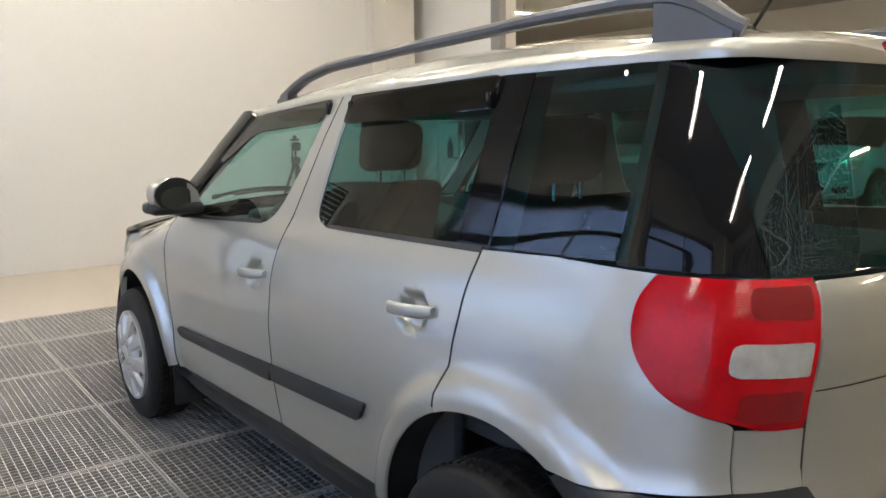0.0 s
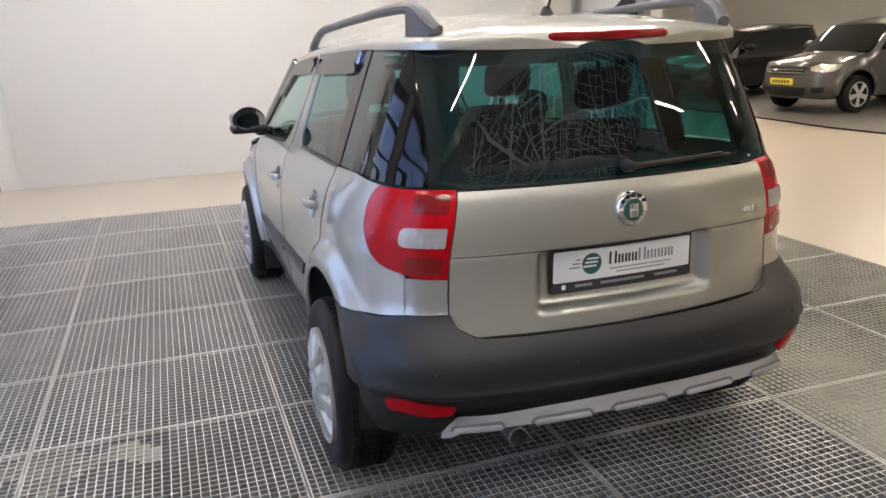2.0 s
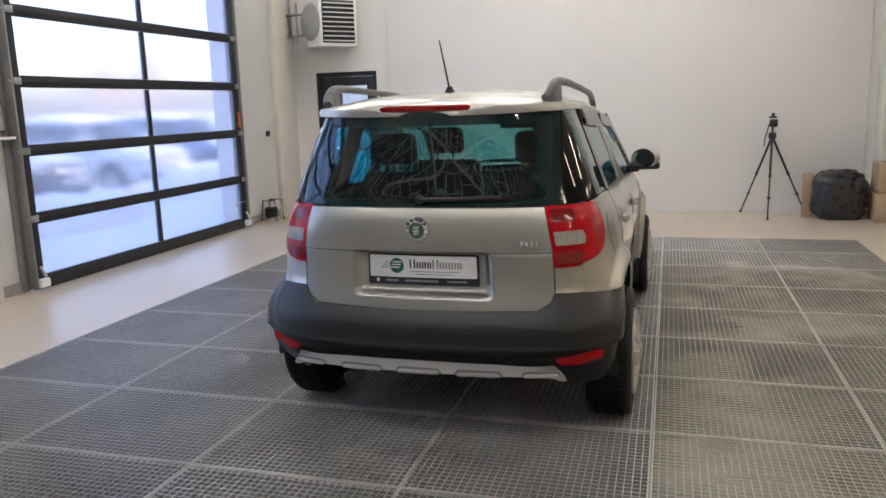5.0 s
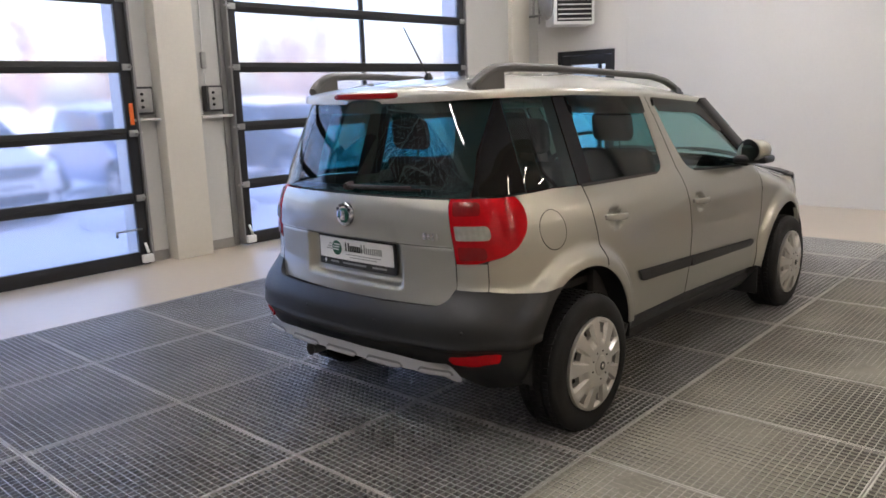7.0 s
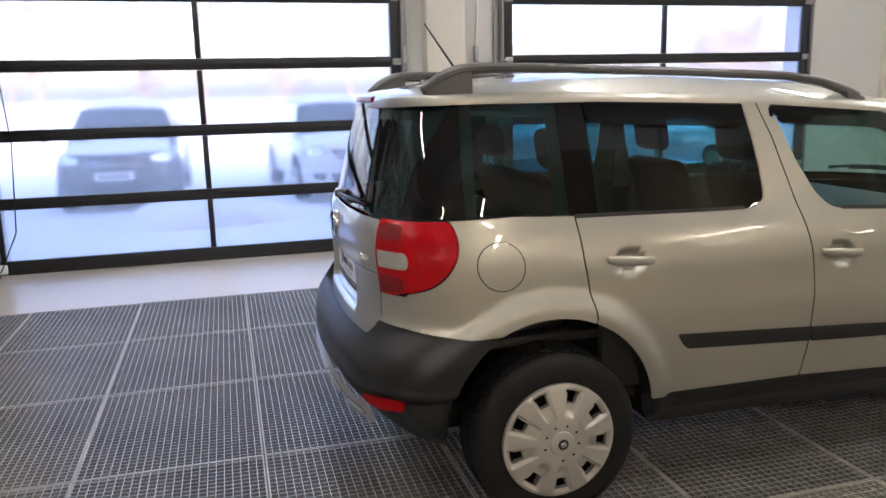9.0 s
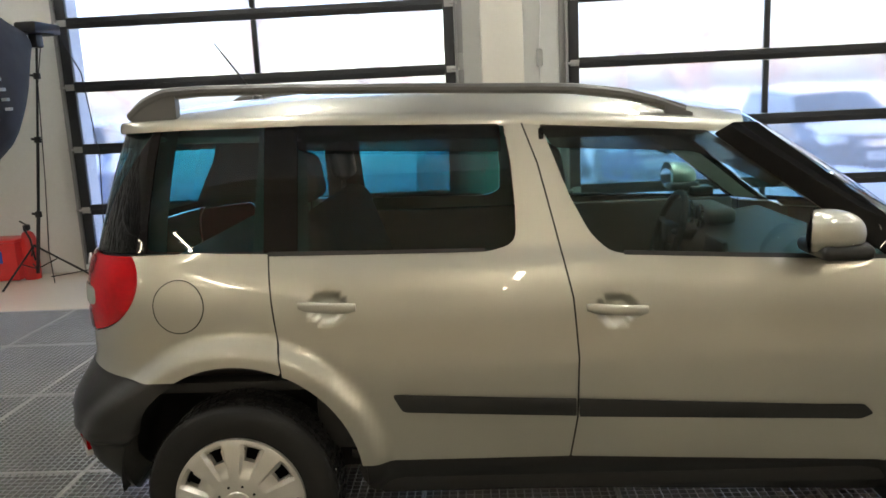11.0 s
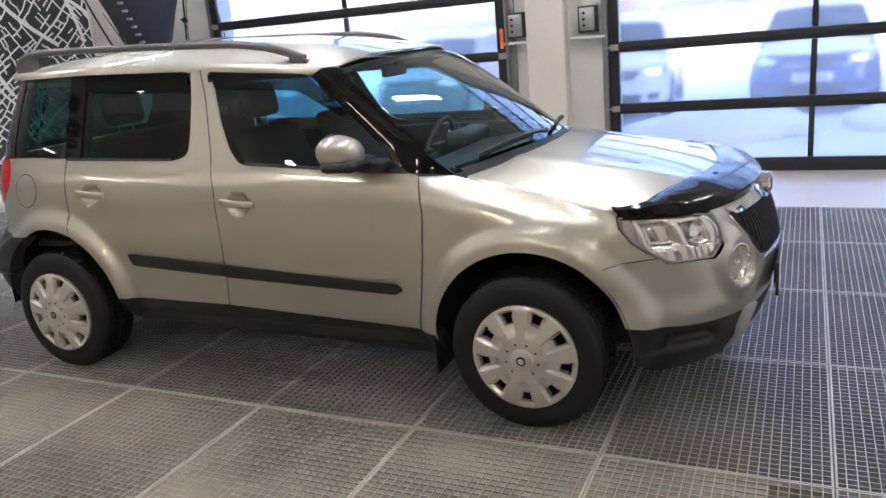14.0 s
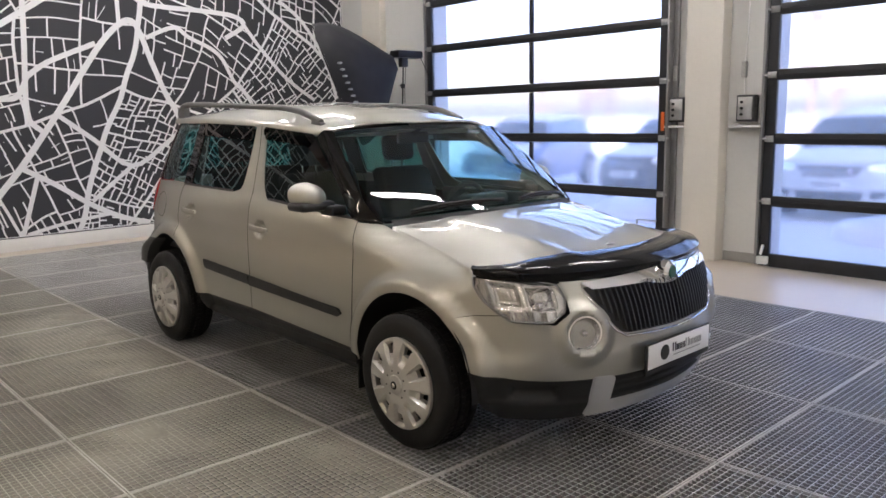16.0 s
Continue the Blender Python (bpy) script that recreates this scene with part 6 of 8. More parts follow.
# ---- mirrors ----
def mirror(s):
    bm = bmesh.new()
    bmesh.ops.create_uvsphere(bm, u_segments=32, v_segments=18, radius=1.0)
    c = Vector((0.565, s * 0.885, 1.134))
    for v in bm.verts:
        x, y, z = v.co
        rear = smooth(-0.35, -0.9, x)
        x = max(x, -0.38)
        y, z = math.copysign(abs(y) ** 0.82, y), math.copysign(abs(z) ** 0.85, z)
        v.co = c + Vector((x * (0.100 if x > 0 else 0.120), s * y * 0.098 * (1 - 0.15 * max(0, x)), z * 0.074 * (1 - 0.14 * abs(y)) + 0.010 * y))
        if v.co.z < 1.088:
            v.co.z = 1.088 + (v.co.z - 1.088) * 0.15
    turn_ = Matrix.Translation(c) @ Matrix.Rotation(s * radians(24 if s < 0 else 4), 4, "Z") @ Matrix.Translation(-c)
    bmesh.ops.transform(bm, matrix=turn_, verts=bm.verts)
    shell = part("mirror_shell", bm, PAINT_FLAT, car, "painted door mirror on a black foot")
    bm = bmesh.new()
    box_into(bm, (0.512, min(s * 0.77, s * 0.982), 1.064), (0.664, max(s * 0.77, s * 0.982), 1.112), 0.022, 3)
    box_into(bm, (0.60, min(s * 0.745, s * 0.84), 1.040), (0.72, max(s * 0.745, s * 0.84), 1.090), 0.015, 3)
    part("mirror_foot", bm, PLASTIC, shell)
    bm = bmesh.new()
    bmesh.ops.create_circle(bm, cap_ends=True, segments=36, radius=1)
    for v in bm.verts:
        a, b = v.co.x, v.co.y
        v.co = Vector((0.5130 - s * a * 0.008, c.y + a * 0.070, 1.130 + b * 0.046))
    bmesh.ops.transform(bm, matrix=turn_, verts=bm.verts)
    part("mirror_glass", bm, CHROME, shell, "mirror glass")
    bm = bmesh.new()
    bmesh.ops.create_circle(bm, cap_ends=True, segments=36, radius=1)
    for v in bm.verts:
        v.co = Vector((0.5165 - s * v.co.x * 0.006, c.y + v.co.x * 0.091, 1.142 + v.co.y * 0.069 * (1 - 0.15 * v.co.x * v.co.x)))
    bmesh.ops.transform(bm, matrix=turn_, verts=bm.verts)
    part("mirror_surround", bm, PLASTIC, shell)
    box("indicator", (0.562, s * 0.966 - 0.008, 1.102), (0.63, s * 0.966 + 0.008, 1.114), LAMP_CLEAR, shell, 0.004)


both(mirror)


# ---- wheels ----
R_TYRE, HUB_Z = 0.322, 0.322


def tyre_mesh():
    bm = bmesh.new()
    prof = [(0.200, -0.075), (0.208, -0.096), (0.235, -0.106), (0.275, -0.108), (0.300, -0.100), (0.312, -0.088), (0.3155, -0.075)]
    mid = [(0.3165, -0.040), (0.309, -0.038), (0.309, -0.030), (0.3170, -0.028), (0.3170, 0.028), (0.309, 0.030), (0.309, 0.038), (0.3165, 0.040)]
    lathe_into(bm, prof + mid + [(r, -h_) for r, h_ in prof[::-1]], 72)
    bmesh.ops.recalc_face_normals(bm, faces=bm.faces)
    return bm


def tread_mesh():
    bm = bmesh.new()
    for k in range(64):
        a = 2 * math.pi * k / 64
        for y0, y1, sk in ((-0.098, -0.072, 0.0), (-0.068, -0.044, 0.02), (-0.026, -0.002, -0.02), (0.002, 0.026, 0.02), (0.044, 0.068, -0.02), (0.072, 0.098, 0.0)):
            vs = []
            edge = abs(y0 + y1) > 0.16
            for r in (0.309, R_TYRE - (0.006 if edge else 0.0)):
                for y, da in ((y0, -0.031), (y1, -0.031), (y1, 0.031), (y0, 0.031)):
                    rr = r - (0.013 if abs(y) > 0.09 else 0.0)
                    t = a + da + sk * (y - y0) * 20 + (0.049 if abs(y0 + y1) < 0.1 else 0.0)
                    vs.append(bm.verts.new((rr * math.cos(t), y, rr * math.sin(t))))
            for q in ((4, 5, 6, 7), (0, 1, 5, 4), (1, 2, 6, 5), (2, 3, 7, 6), (3, 0, 4, 7)):
                bm.faces.new([vs[i] for i in q])
    bmesh.ops.recalc_face_normals(bm, faces=bm.faces)
    return bm


def cover_mesh():
    """Nine-spoke wheel cover; outer side towards -y."""
    bm = bmesh.new()
    n, nr = 216, 16
    radii = [0.030 + (0.214 - 0.030) * k / nr for k in range(nr + 1)]

    def depth(r, ang):
        base = -0.004 - 0.022 * (1 - (r / 0.214) ** 2)
        spoke = abs(((ang / (2 * math.pi / 9)) + 0.5) % 1 - 0.5)
        groove = smooth(0.20, 0.30, spoke) * smooth(0.095, 0.12, r)
        return base + 0.015 * groove * (1 - smooth(0.196, 0.206, r)) + 0.004 * smooth(0.205, 0.214, r)
    grid = [[bm.verts.new((r * math.sin(a), depth(r, a), r * math.cos(a))) for a in (2 * math.pi * k / n for k in range(n))] for r in radii]
    for i in range(nr):
        rm = (radii[i] + radii[i + 1]) / 2
        for k in range(n):
            am = 2 * math.pi * (k + 0.5) / n
            spoke = abs(((am / (2 * math.pi / 9)) + 0.5) % 1 - 0.5)
            if 0.142 < rm < 0.186 and spoke > 0.335 - 0.03 * (rm - 0.142) / 0.044:
                continue
            bm.faces.new((grid[i][k], grid[i][(k + 1) % n], grid[i + 1][(k + 1) % n], grid[i + 1][k]))
    ed = [e for e in bm.edges if len(e.link_faces) == 1]
    ext = bmesh.ops.extrude_edge_only(bm, edges=ed)["geom"]
    for v in ext:
        if isinstance(v, bmesh.types.BMVert):
            v.co.y += 0.022
    bmesh.ops.recalc_face_normals(bm, faces=bm.faces)
    return bm


def wheel():
    tyre_bm = tyre_mesh()
    w = part("wheel", tyre_bm, RUBBER, car, "black tyre with a silver nine-spoke wheel cover")
    tagged(part("tread", tread_mesh(), RUBBER, w), kind="stuff")
    cov = part("wheel_cover", cover_mesh(), WHEEL_SILVER, w)
    cov.matrix_basis = pose(0, -0.114, 0)
    b = lathe("rim", [(0.03, -0.03), (0.14, -0.03), (0.19, -0.050), (0.205, -0.085), (0.210, -0.085), (0.205, 0.085)], BLACK_METAL, w, 48)
    lathe("cap", [(0.0, -0.150), (0.022, -0.149), (0.030, -0.147), (0.044, -0.143), (0.048, -0.138), (0.048, -0.11)], WHEEL_SILVER, w, 36)
    lathe("cap_mark", [(0.0, -0.1525), (0.018, -0.152), (0.020, -0.1495), (0.020, -0.146)], BLACK_METAL, w, 28)
    lathe("cap_emblem", [(0.0, -0.1545), (0.009, -0.1540), (0.012, -0.1522)], CHROME, w, 20)
    for k in range(9):
        a = 2 * math.pi * (k + 0.5) / 9
        if k in (4,):
            continue
        lathe("bolt_hole", [(0.0, -0.1395), (0.0045, -0.1395), (0.0055, -0.135), (0.0055, -0.11)], BLACK_METAL, w, 10, at=(0.066 * math.sin(a), 0, 0.066 * math.cos(a)))
    return w


first_wheel = wheel()
first_wheel.matrix_basis = pose(1.291, -0.788, HUB_Z - 0.003)
for x, y, turn in ((-1.289, -0.788, 0), (1.291, 0.782, 180), (-1.289, 0.782, 180)):
    copy_thing(first_wheel, pose(x, y, HUB_Z, 0, 37 if turn == 0 else 15, turn))

# ---- underbody and cabin ----
bm_ = bmesh.new()
box_into(bm_, (-1.62, -0.52, 0.24), (1.75, 0.52, 0.36), 0.03)
box_into(bm_, (-0.85, -0.78, 0.27), (0.84, 0.78, 0.36), 0.02)
part("underbody", bm_, PLASTIC_DARK, car)
for x in (-1.289, 1.291):
    tube("axle", [(x, -0.70, HUB_Z), (x, 0.70, HUB_Z)], 0.035, BLACK_METAL, car, 10)
bm_ = bmesh.new()
box_into(bm_, (-1.70, -0.70, 0.62), (-0.95, 0.70, 0.66), 0.01)
box_into(bm_, (-0.95, -0.70, 0.36), (0.70, 0.70, 0.40), 0.01)
box_into(bm_, (0.78, -0.70, 0.36), (0.82, 0.70, 0.95), 0.01)
part("cabin_floor", bm_, DASH, car)


def seat(x, y, w, name, headrest=True):
    st = new(name)
    st.empty_display_size = 0.1
    st.parent = car
    bm = bmesh.new()
    box_into(bm, (x - 0.02, y - w / 2, 0.50), (x + 0.48, y + w / 2, 0.68), 0.06, 4)
    part("cushion", bm, DARK_CLOTH, st)
    bm = bmesh.new()
    box_into(bm, (-0.06, y - w / 2 + 0.02, 0.0), (0.06, y + w / 2 - 0.02, 0.60), 0.05, 4)
    for v in bm.verts:
        v.co.x += x - 0.36 * v.co.z
        v.co.z += 0.60
    part("backrest", bm, DARK_CLOTH, st)
    hx = x - 0.235
    for o in ((0.0,) if w < 0.6 else (-w / 3.1, w / 3.1)):
        bm = bmesh.new()
        box_into(bm, (-0.045, -0.125, -0.085), (0.045, 0.125, 0.085), 0.045, 4)
        for v in bm.verts:
            v.co.x += hx - 0.15 * v.co.z
            v.co.y += y + o
            v.co.z += 1.325
        h_ = part("headrest", bm, DARK_CLOTH, st)
        for q in (-0.05, 0.05):
            tube("headrest_post", [(hx, y + o + q, 1.17), (hx, y + o + q, 1.26)], 0.006, CHROME, h_, 6)
    return st


seat(0.02, -0.36, 0.50, "front_seat")
seat(0.02, 0.36, 0.50, "front_seat")
seat(-0.86, 0.0, 1.22, "rear_bench")


def dashboard():
    bm = bmesh.new()
    box_into(bm, (0.50, -0.70, 0.72), (0.95, 0.70, 1.0), 0.06, 4)
    for v in bm.verts:
        v.co.z -= 0.06 * smooth(0.75, 0.5, v.co.x)
    d = part("dashboard", bm, DASH, car)
    bm = bmesh.new()
    box_into(bm, (0.52, 0.20, 0.98), (0.66, 0.54, 1.055), 0.03, 3)
    part("instrument_hood", bm, DASH, d)
    for y in (0.29, 0.45):
        g = lathe("gauge", [(0.045, 0.0), (0.052, -0.012), (0.056, 0.0)], CHROME, d, 24, "X", at=(0.525, y, 1.01))
    bm = bmesh.new()
    box_into(bm, (0.49, -0.12, 0.80), (0.52, 0.12, 0.97), 0.015)
    part("centre_console", bm, PLASTIC_DARK, d)
    bm = bmesh.new()
    ring = [(0.40 + 0.06 * math.sin(t), 0.37 + 0.185 * math.cos(t), 0.935 + 0.175 * math.sin(t)) for t in (2 * math.pi * k / 36 for k in range(37))]
    tube_into(bm, ring, 0.016, 10)
    for a in (0.2, math.pi - 0.2, -math.pi / 2):
        tube_into(bm, [(0.41, 0.37, 0.93), (0.40 + 0.06 * math.sin(a), 0.37 + 0.18 * math.cos(a), 0.935 + 0.17 * math.sin(a))], 0.014, 8)
    box_into(bm, (0.38, 0.31, 0.88), (0.44, 0.43, 0.98), 0.02)
    tube_into(bm, [(0.43, 0.37, 0.93), (0.58, 0.37, 0.90)], 0.03, 10)
    part("steering_wheel", bm, PLASTIC_DARK, car)
    bm = bmesh.new()
    box_into(bm, (-1.62, -0.55, 1.47), (0.30, 0.55, 1.50), 0.02)
    for v in bm.verts:
        v.co.z += 0.03 * (1 - (v.co.y / 0.55) ** 2) - 0.05 * smooth(-0.2, 0.3, v.co.x)
    part("headliner", bm, LINING, car)
    bm = bmesh.new()
    box_into(bm, (-1.62, -0.66, 0.66), (-1.16, 0.66, 1.06), 0.03)
    part("boot_cover", bm, DASH, car)


dashboard()

# ---- parked cars ----
LOT_GREY = material("dark grey metallic paint", (0.10, 0.098, 0.095), 0.32, 0.5, 0.05, 2, 500, 0, 1.0)
LOT_BLACK = material("black car paint", (0.012, 0.012, 0.014), 0.25, 0.2, 0.1, 2, 500, 0, 1.0)
LOT_WHITE = material("white car paint", (0.70, 0.70, 0.69), 0.3, 0, 0.03, 2, 500, 0, 1.0)
LOT_BLUE = material("blue car paint", (0.05, 0.10, 0.28), 0.3, 0.3, 0.05, 2, 500, 0, 1.0)
DARK_GLASS = material("dark car glass", (0.012, 0.015, 0.016), 0.05, 0, 0.1, 2, 50, 0, 0.5)


def parked_car():
    c = thing("parked_car", "parked dark grey crossover with a yellow plate", "car", "parked cars")
    for s in (1, -1):
        side = [(-1.70, 1.03, 0), (-1.86, 0.60, 0.05), (-1.72, 0.34, 0)] + arch_points(1, 183, -3, 14) + [(-0.87, 0.28, 0), (0.87, 0.28, 0)] + arch_points(0, 183, -3, 14) + [(1.74, 0.34, 0)]
        top = [(1.70, 0.70, 0)] + [(x, soft(x, HOOD_X, HOOD_EDGE_Z) - 0.004, 0) for x in (1.62, 1.5, 1.35, 1.2, 1.05)] + [(0.95, 1.02, 0), (0.3, 1.055, 0), (-1.0, 1.10, 0)]
        panel("body_side", [Vector(at_x(x, z, s)) for x, z, _ in side + top], hull, LOT_GREY, c, 0.08, 0.02, 0, None, 0, out=CORE)
        win = [(-1.50, 1.125, 0.05), (0.78, 1.05, 0.03), (0.36, 1.44, 0.06), (-1.40, 1.50, 0.08)]
        panel("side_window", side_poly(win, s), hull, DARK_GLASS, c, 0.08, 0.01, 0.004, None, 0, out=CORE)
        fr = [(-1.72, 1.03, 0), (-1.62, 1.522, 0), (-0.6, 1.506, 0), (0.43, 1.458, 0), (0.98, 1.01, 0), (0.3, 1.05, 0), (-1.0, 1.09, 0)]
        panel("upper_frame", side_poly(fr, s, 0), hull, LOT_GREY, c, 0.08, 0.02, 0, None, 0, out=CORE)
        hp = [Vector(at_x(x, z, s)) for x, z in ((1.62, 0.84), (1.70, 0.775), (1.77, 0.73))] + [Vector((s * at_front(y, z)[0], z)) for y, z in ((0.70, 0.715), (0.50, 0.735), (0.47, 0.80), (0.60, 0.845))]
        panel("headlamp", hp, hull, REFLECTOR, c, 0.04, 0.01, 0.012, lambda a, b: 0.004 * math.sin(a * 70), 0, out=CORE)
        fogp = [Vector((s * at_front(y, z)[0], z)) for y, z in ((0.70, 0.47), (0.52, 0.46), (0.54, 0.36), (0.68, 0.38))]
        panel("fog_trim", rounded([tuple(p) for p in fogp], 0.03), hull, PLASTIC, c, 0.06, 0.01, 0.010, None, 0, out=CORE)
        bm = bmesh.new()
        bmesh.ops.create_uvsphere(bm, u_segments=18, v_segments=10, radius=1)
        for v in bm.verts:
            v.co = Vector((0.62 + max(v.co.x, -0.6) * 0.11, s * (0.91 + v.co.y * 0.11), 1.13 + v.co.z * 0.075))
        part("mirror_shell", bm, LOT_GREY, c)
        am = U_MAX
        nose = [Vector(at_x(1.60, 0.66, s))] + [Vector(at_x(1.68, 0.72, s)), Vector(at_x(1.70, 0.80, s)), Vector((s * at_front(0.60, 0.855)[0], 0.855)), Vector((s * am, 0.858)), Vector((s * am, 0.27)), Vector((s * at_front(0.6, 0.28)[0], 0.275)), Vector(at_x(1.73, 0.30, s)), Vector(at_x(1.70, 0.45, s))]
        panel("front_bumper", nose, hull, LOT_GREY, c, 0.06, 0.01, 0.003, None, 0, out=CORE)
        gr = [Vector((s * at_front(0.44, 0.80)[0], 0.800)), Vector((s * am, 0.805)), Vector((s * am, 0.66)), Vector((s * at_front(0.34, 0.67)[0], 0.67))]
        panel("grille", gr, hull, PLASTIC_DARK, c, 0.08, 0.01, 0.012, None, 0, out=CORE)
        lo = [Vector((s * at_front(0.46, 0.46)[0], 0.46)), Vector((s * am, 0.46)), Vector((s * am, 0.31)), Vector((s * at_front(0.40, 0.31)[0], 0.31))]
        panel("lower_intake", lo, hull, PLASTIC_DARK, c, 0.08, 0.01, 0.012, None, 0, out=CORE)
        for z in (0.705, 0.755):
            tube("grille_bar", [hull(s * at_front(y, z)[0], z) + Vector((0.018, 0, 0)) for y in (0.38, 0.25, 0.12, 0.0)], 0.010, CHROME, c, 6)
    half = hood_outline()
    panel("bonnet", [Vector(p) for p in half] + [Vector((x, -y)) for x, y in half[-2:0:-1]], hood_point, LOT_GREY, c, 0.10, 0.02, 0, None, 0.003, out=(1.5, 0, 0.5))
    rp = [(0.405 + 0.10 * (1 - (y / 0.6) ** 2), y, 0) for y in (-0.63, -0.3, 0, 0.3, 0.63)] + [(-1.70, 0.60, 0.03), (-1.78, 0, 0), (-1.70, -0.60, 0.03)]
    panel("roof", rounded(rp, 0.0), roof_point, LOT_GREY, c, 0.12, 0.03, 0, None, 0, out=(-0.5, 0, 0.8))
    panel("windscreen", [Vector(p) for p in ((-0.97, 0.02), (0.97, 0.02), (0.97, 0.98), (-0.97, 0.98))], screen_point, DARK_GLASS, c, 0.12, 0.004, 0.0, None, 0, out=(0.2, 0, 0.8))
    rear = [Vector(at_rear(y, z)) for y, z in ((-0.73, 0.32), (0.73, 0.32), (0.70, 1.05), (0.56, 1.50), (-0.56, 1.50), (-0.70, 1.05))]
    panel("tail_panel", rear, hull, LOT_GREY, c, 0.10, 0.02, 0.002, None, 0, out=CORE)
    bm = bmesh.new()
    x = hull(U_MAX, 0.5).x + 0.02
    box_into(bm, (x - 0.012, -0.26, 0.50), (x, 0.26, 0.61), 0.004)
    pl = part("number_plate", bm, YELLOW_PLATE, c)
    for k in range(6):
        box("print_bar", (x + 0.001, -0.20 + k * 0.068, 0.53), (x + 0.003, -0.16 + k * 0.068, 0.58), BLACK_PRINT, pl)
    bm = bmesh.new()
    box_into(bm, (-1.7, -0.6, 0.24), (1.8, 0.6, 0.75), 0.05)
    part("underbody", bm, PLASTIC_DARK, c)
    for s in (1, -1):
        for cx in (1.291, -1.289):
            w = new("wheel", first_wheel.data)
            w.parent = c
            w.matrix_basis = pose(cx, s * 0.765, HUB_Z, 0, 20, 0 if s < 0 else 180)
            bm = bmesh.new()
            for k in range(5):
                a = 2 * math.pi * k / 5
                d, e = Vector((math.cos(a), 0, math.sin(a))), Vector((-math.sin(a), 0, math.cos(a)))
                vs = [bm.verts.new(d * r + e * o + Vector((0, yy, 0))) for r, o, yy in ((0.03, -0.03, -0.11), (0.03, 0.03, -0.11), (0.205, 0.048, -0.095), (0.205, -0.048, -0.095))]
                bm.faces.new(vs)
            lathe_into(bm, [(0.0, -0.115), (0.045, -0.113), (0.05, -0.10)], 16)
            lathe_into(bm, [(0.195, -0.10), (0.214, -0.104), (0.214, -0.08)], 36)
            rim = part("rim", bm, SILVER, w)
            b2 = new("brake_disc", bpy.data.objects["rim"].data)
            b2.parent = w
    return c


lot_car = parked_car()
lot_car.matrix_basis = pose(7.35, -11.2, 0, 0, 0, 92)


def repaint(ob, paint, label, snow=False):
    tagged(ob, label)
    for o in ob.children_recursive:
        if snow and o.type == "MESH" and o.material_slots and o.material_slots[0].material == YELLOW_PLATE:
            o.material_slots[0].link = "OBJECT"
            o.material_slots[0].material = WHITE_PLATE
        if o.type == "MESH" and o.material_slots and o.material_slots[0].material == LOT_GREY:
            o.material_slots[0].link = "OBJECT"
            o.material_slots[0].material = SNOW if snow and o.name.split(".")[0] in ("roof", "bonnet") else paint
    return ob


repaint(copy_thing(lot_car, pose(11.0, -11.2, 0, 0, 0, 96) @ Matrix.Diagonal((1.02, 1.0, 0.95, 1))), LOT_BLACK, "parked black crossover with a yellow plate")
repaint(copy_thing(lot_car, pose(14.2, -11.6, 0, 0, 0, 100)), LOT_WHITE, "parked white crossover in the workshop row")
repaint(copy_thing(lot_car, pose(3.6, -11.6, 0, 0, 0, 90)), LOT_WHITE, "parked white crossover at the end of the row")
repaint(copy_thing(lot_car, pose(8.6, -17.0, 0, 0, 0, 95) @ Matrix.Diagonal((1.05, 1.03, 1.1, 1))), LOT_BLACK, "parked black estate behind the front row")
repaint(copy_thing(lot_car, pose(5.0, -17.4, 0, 0, 0, 88) @ Matrix.Diagonal((1.05, 1.03, 1.1, 1))), LOT_BLACK, "parked black van behind the front row")
for x, y, r, p_, w_ in ((-7.5, 10.2, -75, LOT_BLUE, "blue"), (-3.9, 10.6, -90, LOT_GREY, "grey"), (-0.6, 10.4, -85, LOT_WHITE, "white"), (2.4, 10.8, -92, LOT_BLUE, "blue"), (5.4, 10.5, -88, LOT_GREY, "grey"), (8.6, 10.6, -95, LOT_WHITE, "white"), (12, 10.8, -90, LOT_BLUE, "blue")):
    repaint(copy_thing(lot_car, pose(x, y, -0.05, 0, 0, r)), p_, "parked %s car under fresh snow in the yard" % w_, True)


# ---- two-post lift in the workshop ----
def car_lift():
    l_ = thing("car_lift", "dark two-post vehicle lift in the workshop", "car lift")
    for x, y in ((20.0, -12.9), (17.2, -13.1)):
        box("post", (x - 0.18, y - 0.16, 0), (x + 0.18, y + 0.16, 3.8), BLACK_METAL, l_, 0.02)
        box("foot_plate", (x - 0.35, y - 0.3, 0.0), (x + 0.35, y + 0.3, 0.03), BLACK_METAL, l_, 0.005)
    box("crossbeam", (17.2, -13.04, 3.8), (20.0, -12.96, 3.86), BLACK_METAL, l_, 0.015)
    return l_


car_lift()


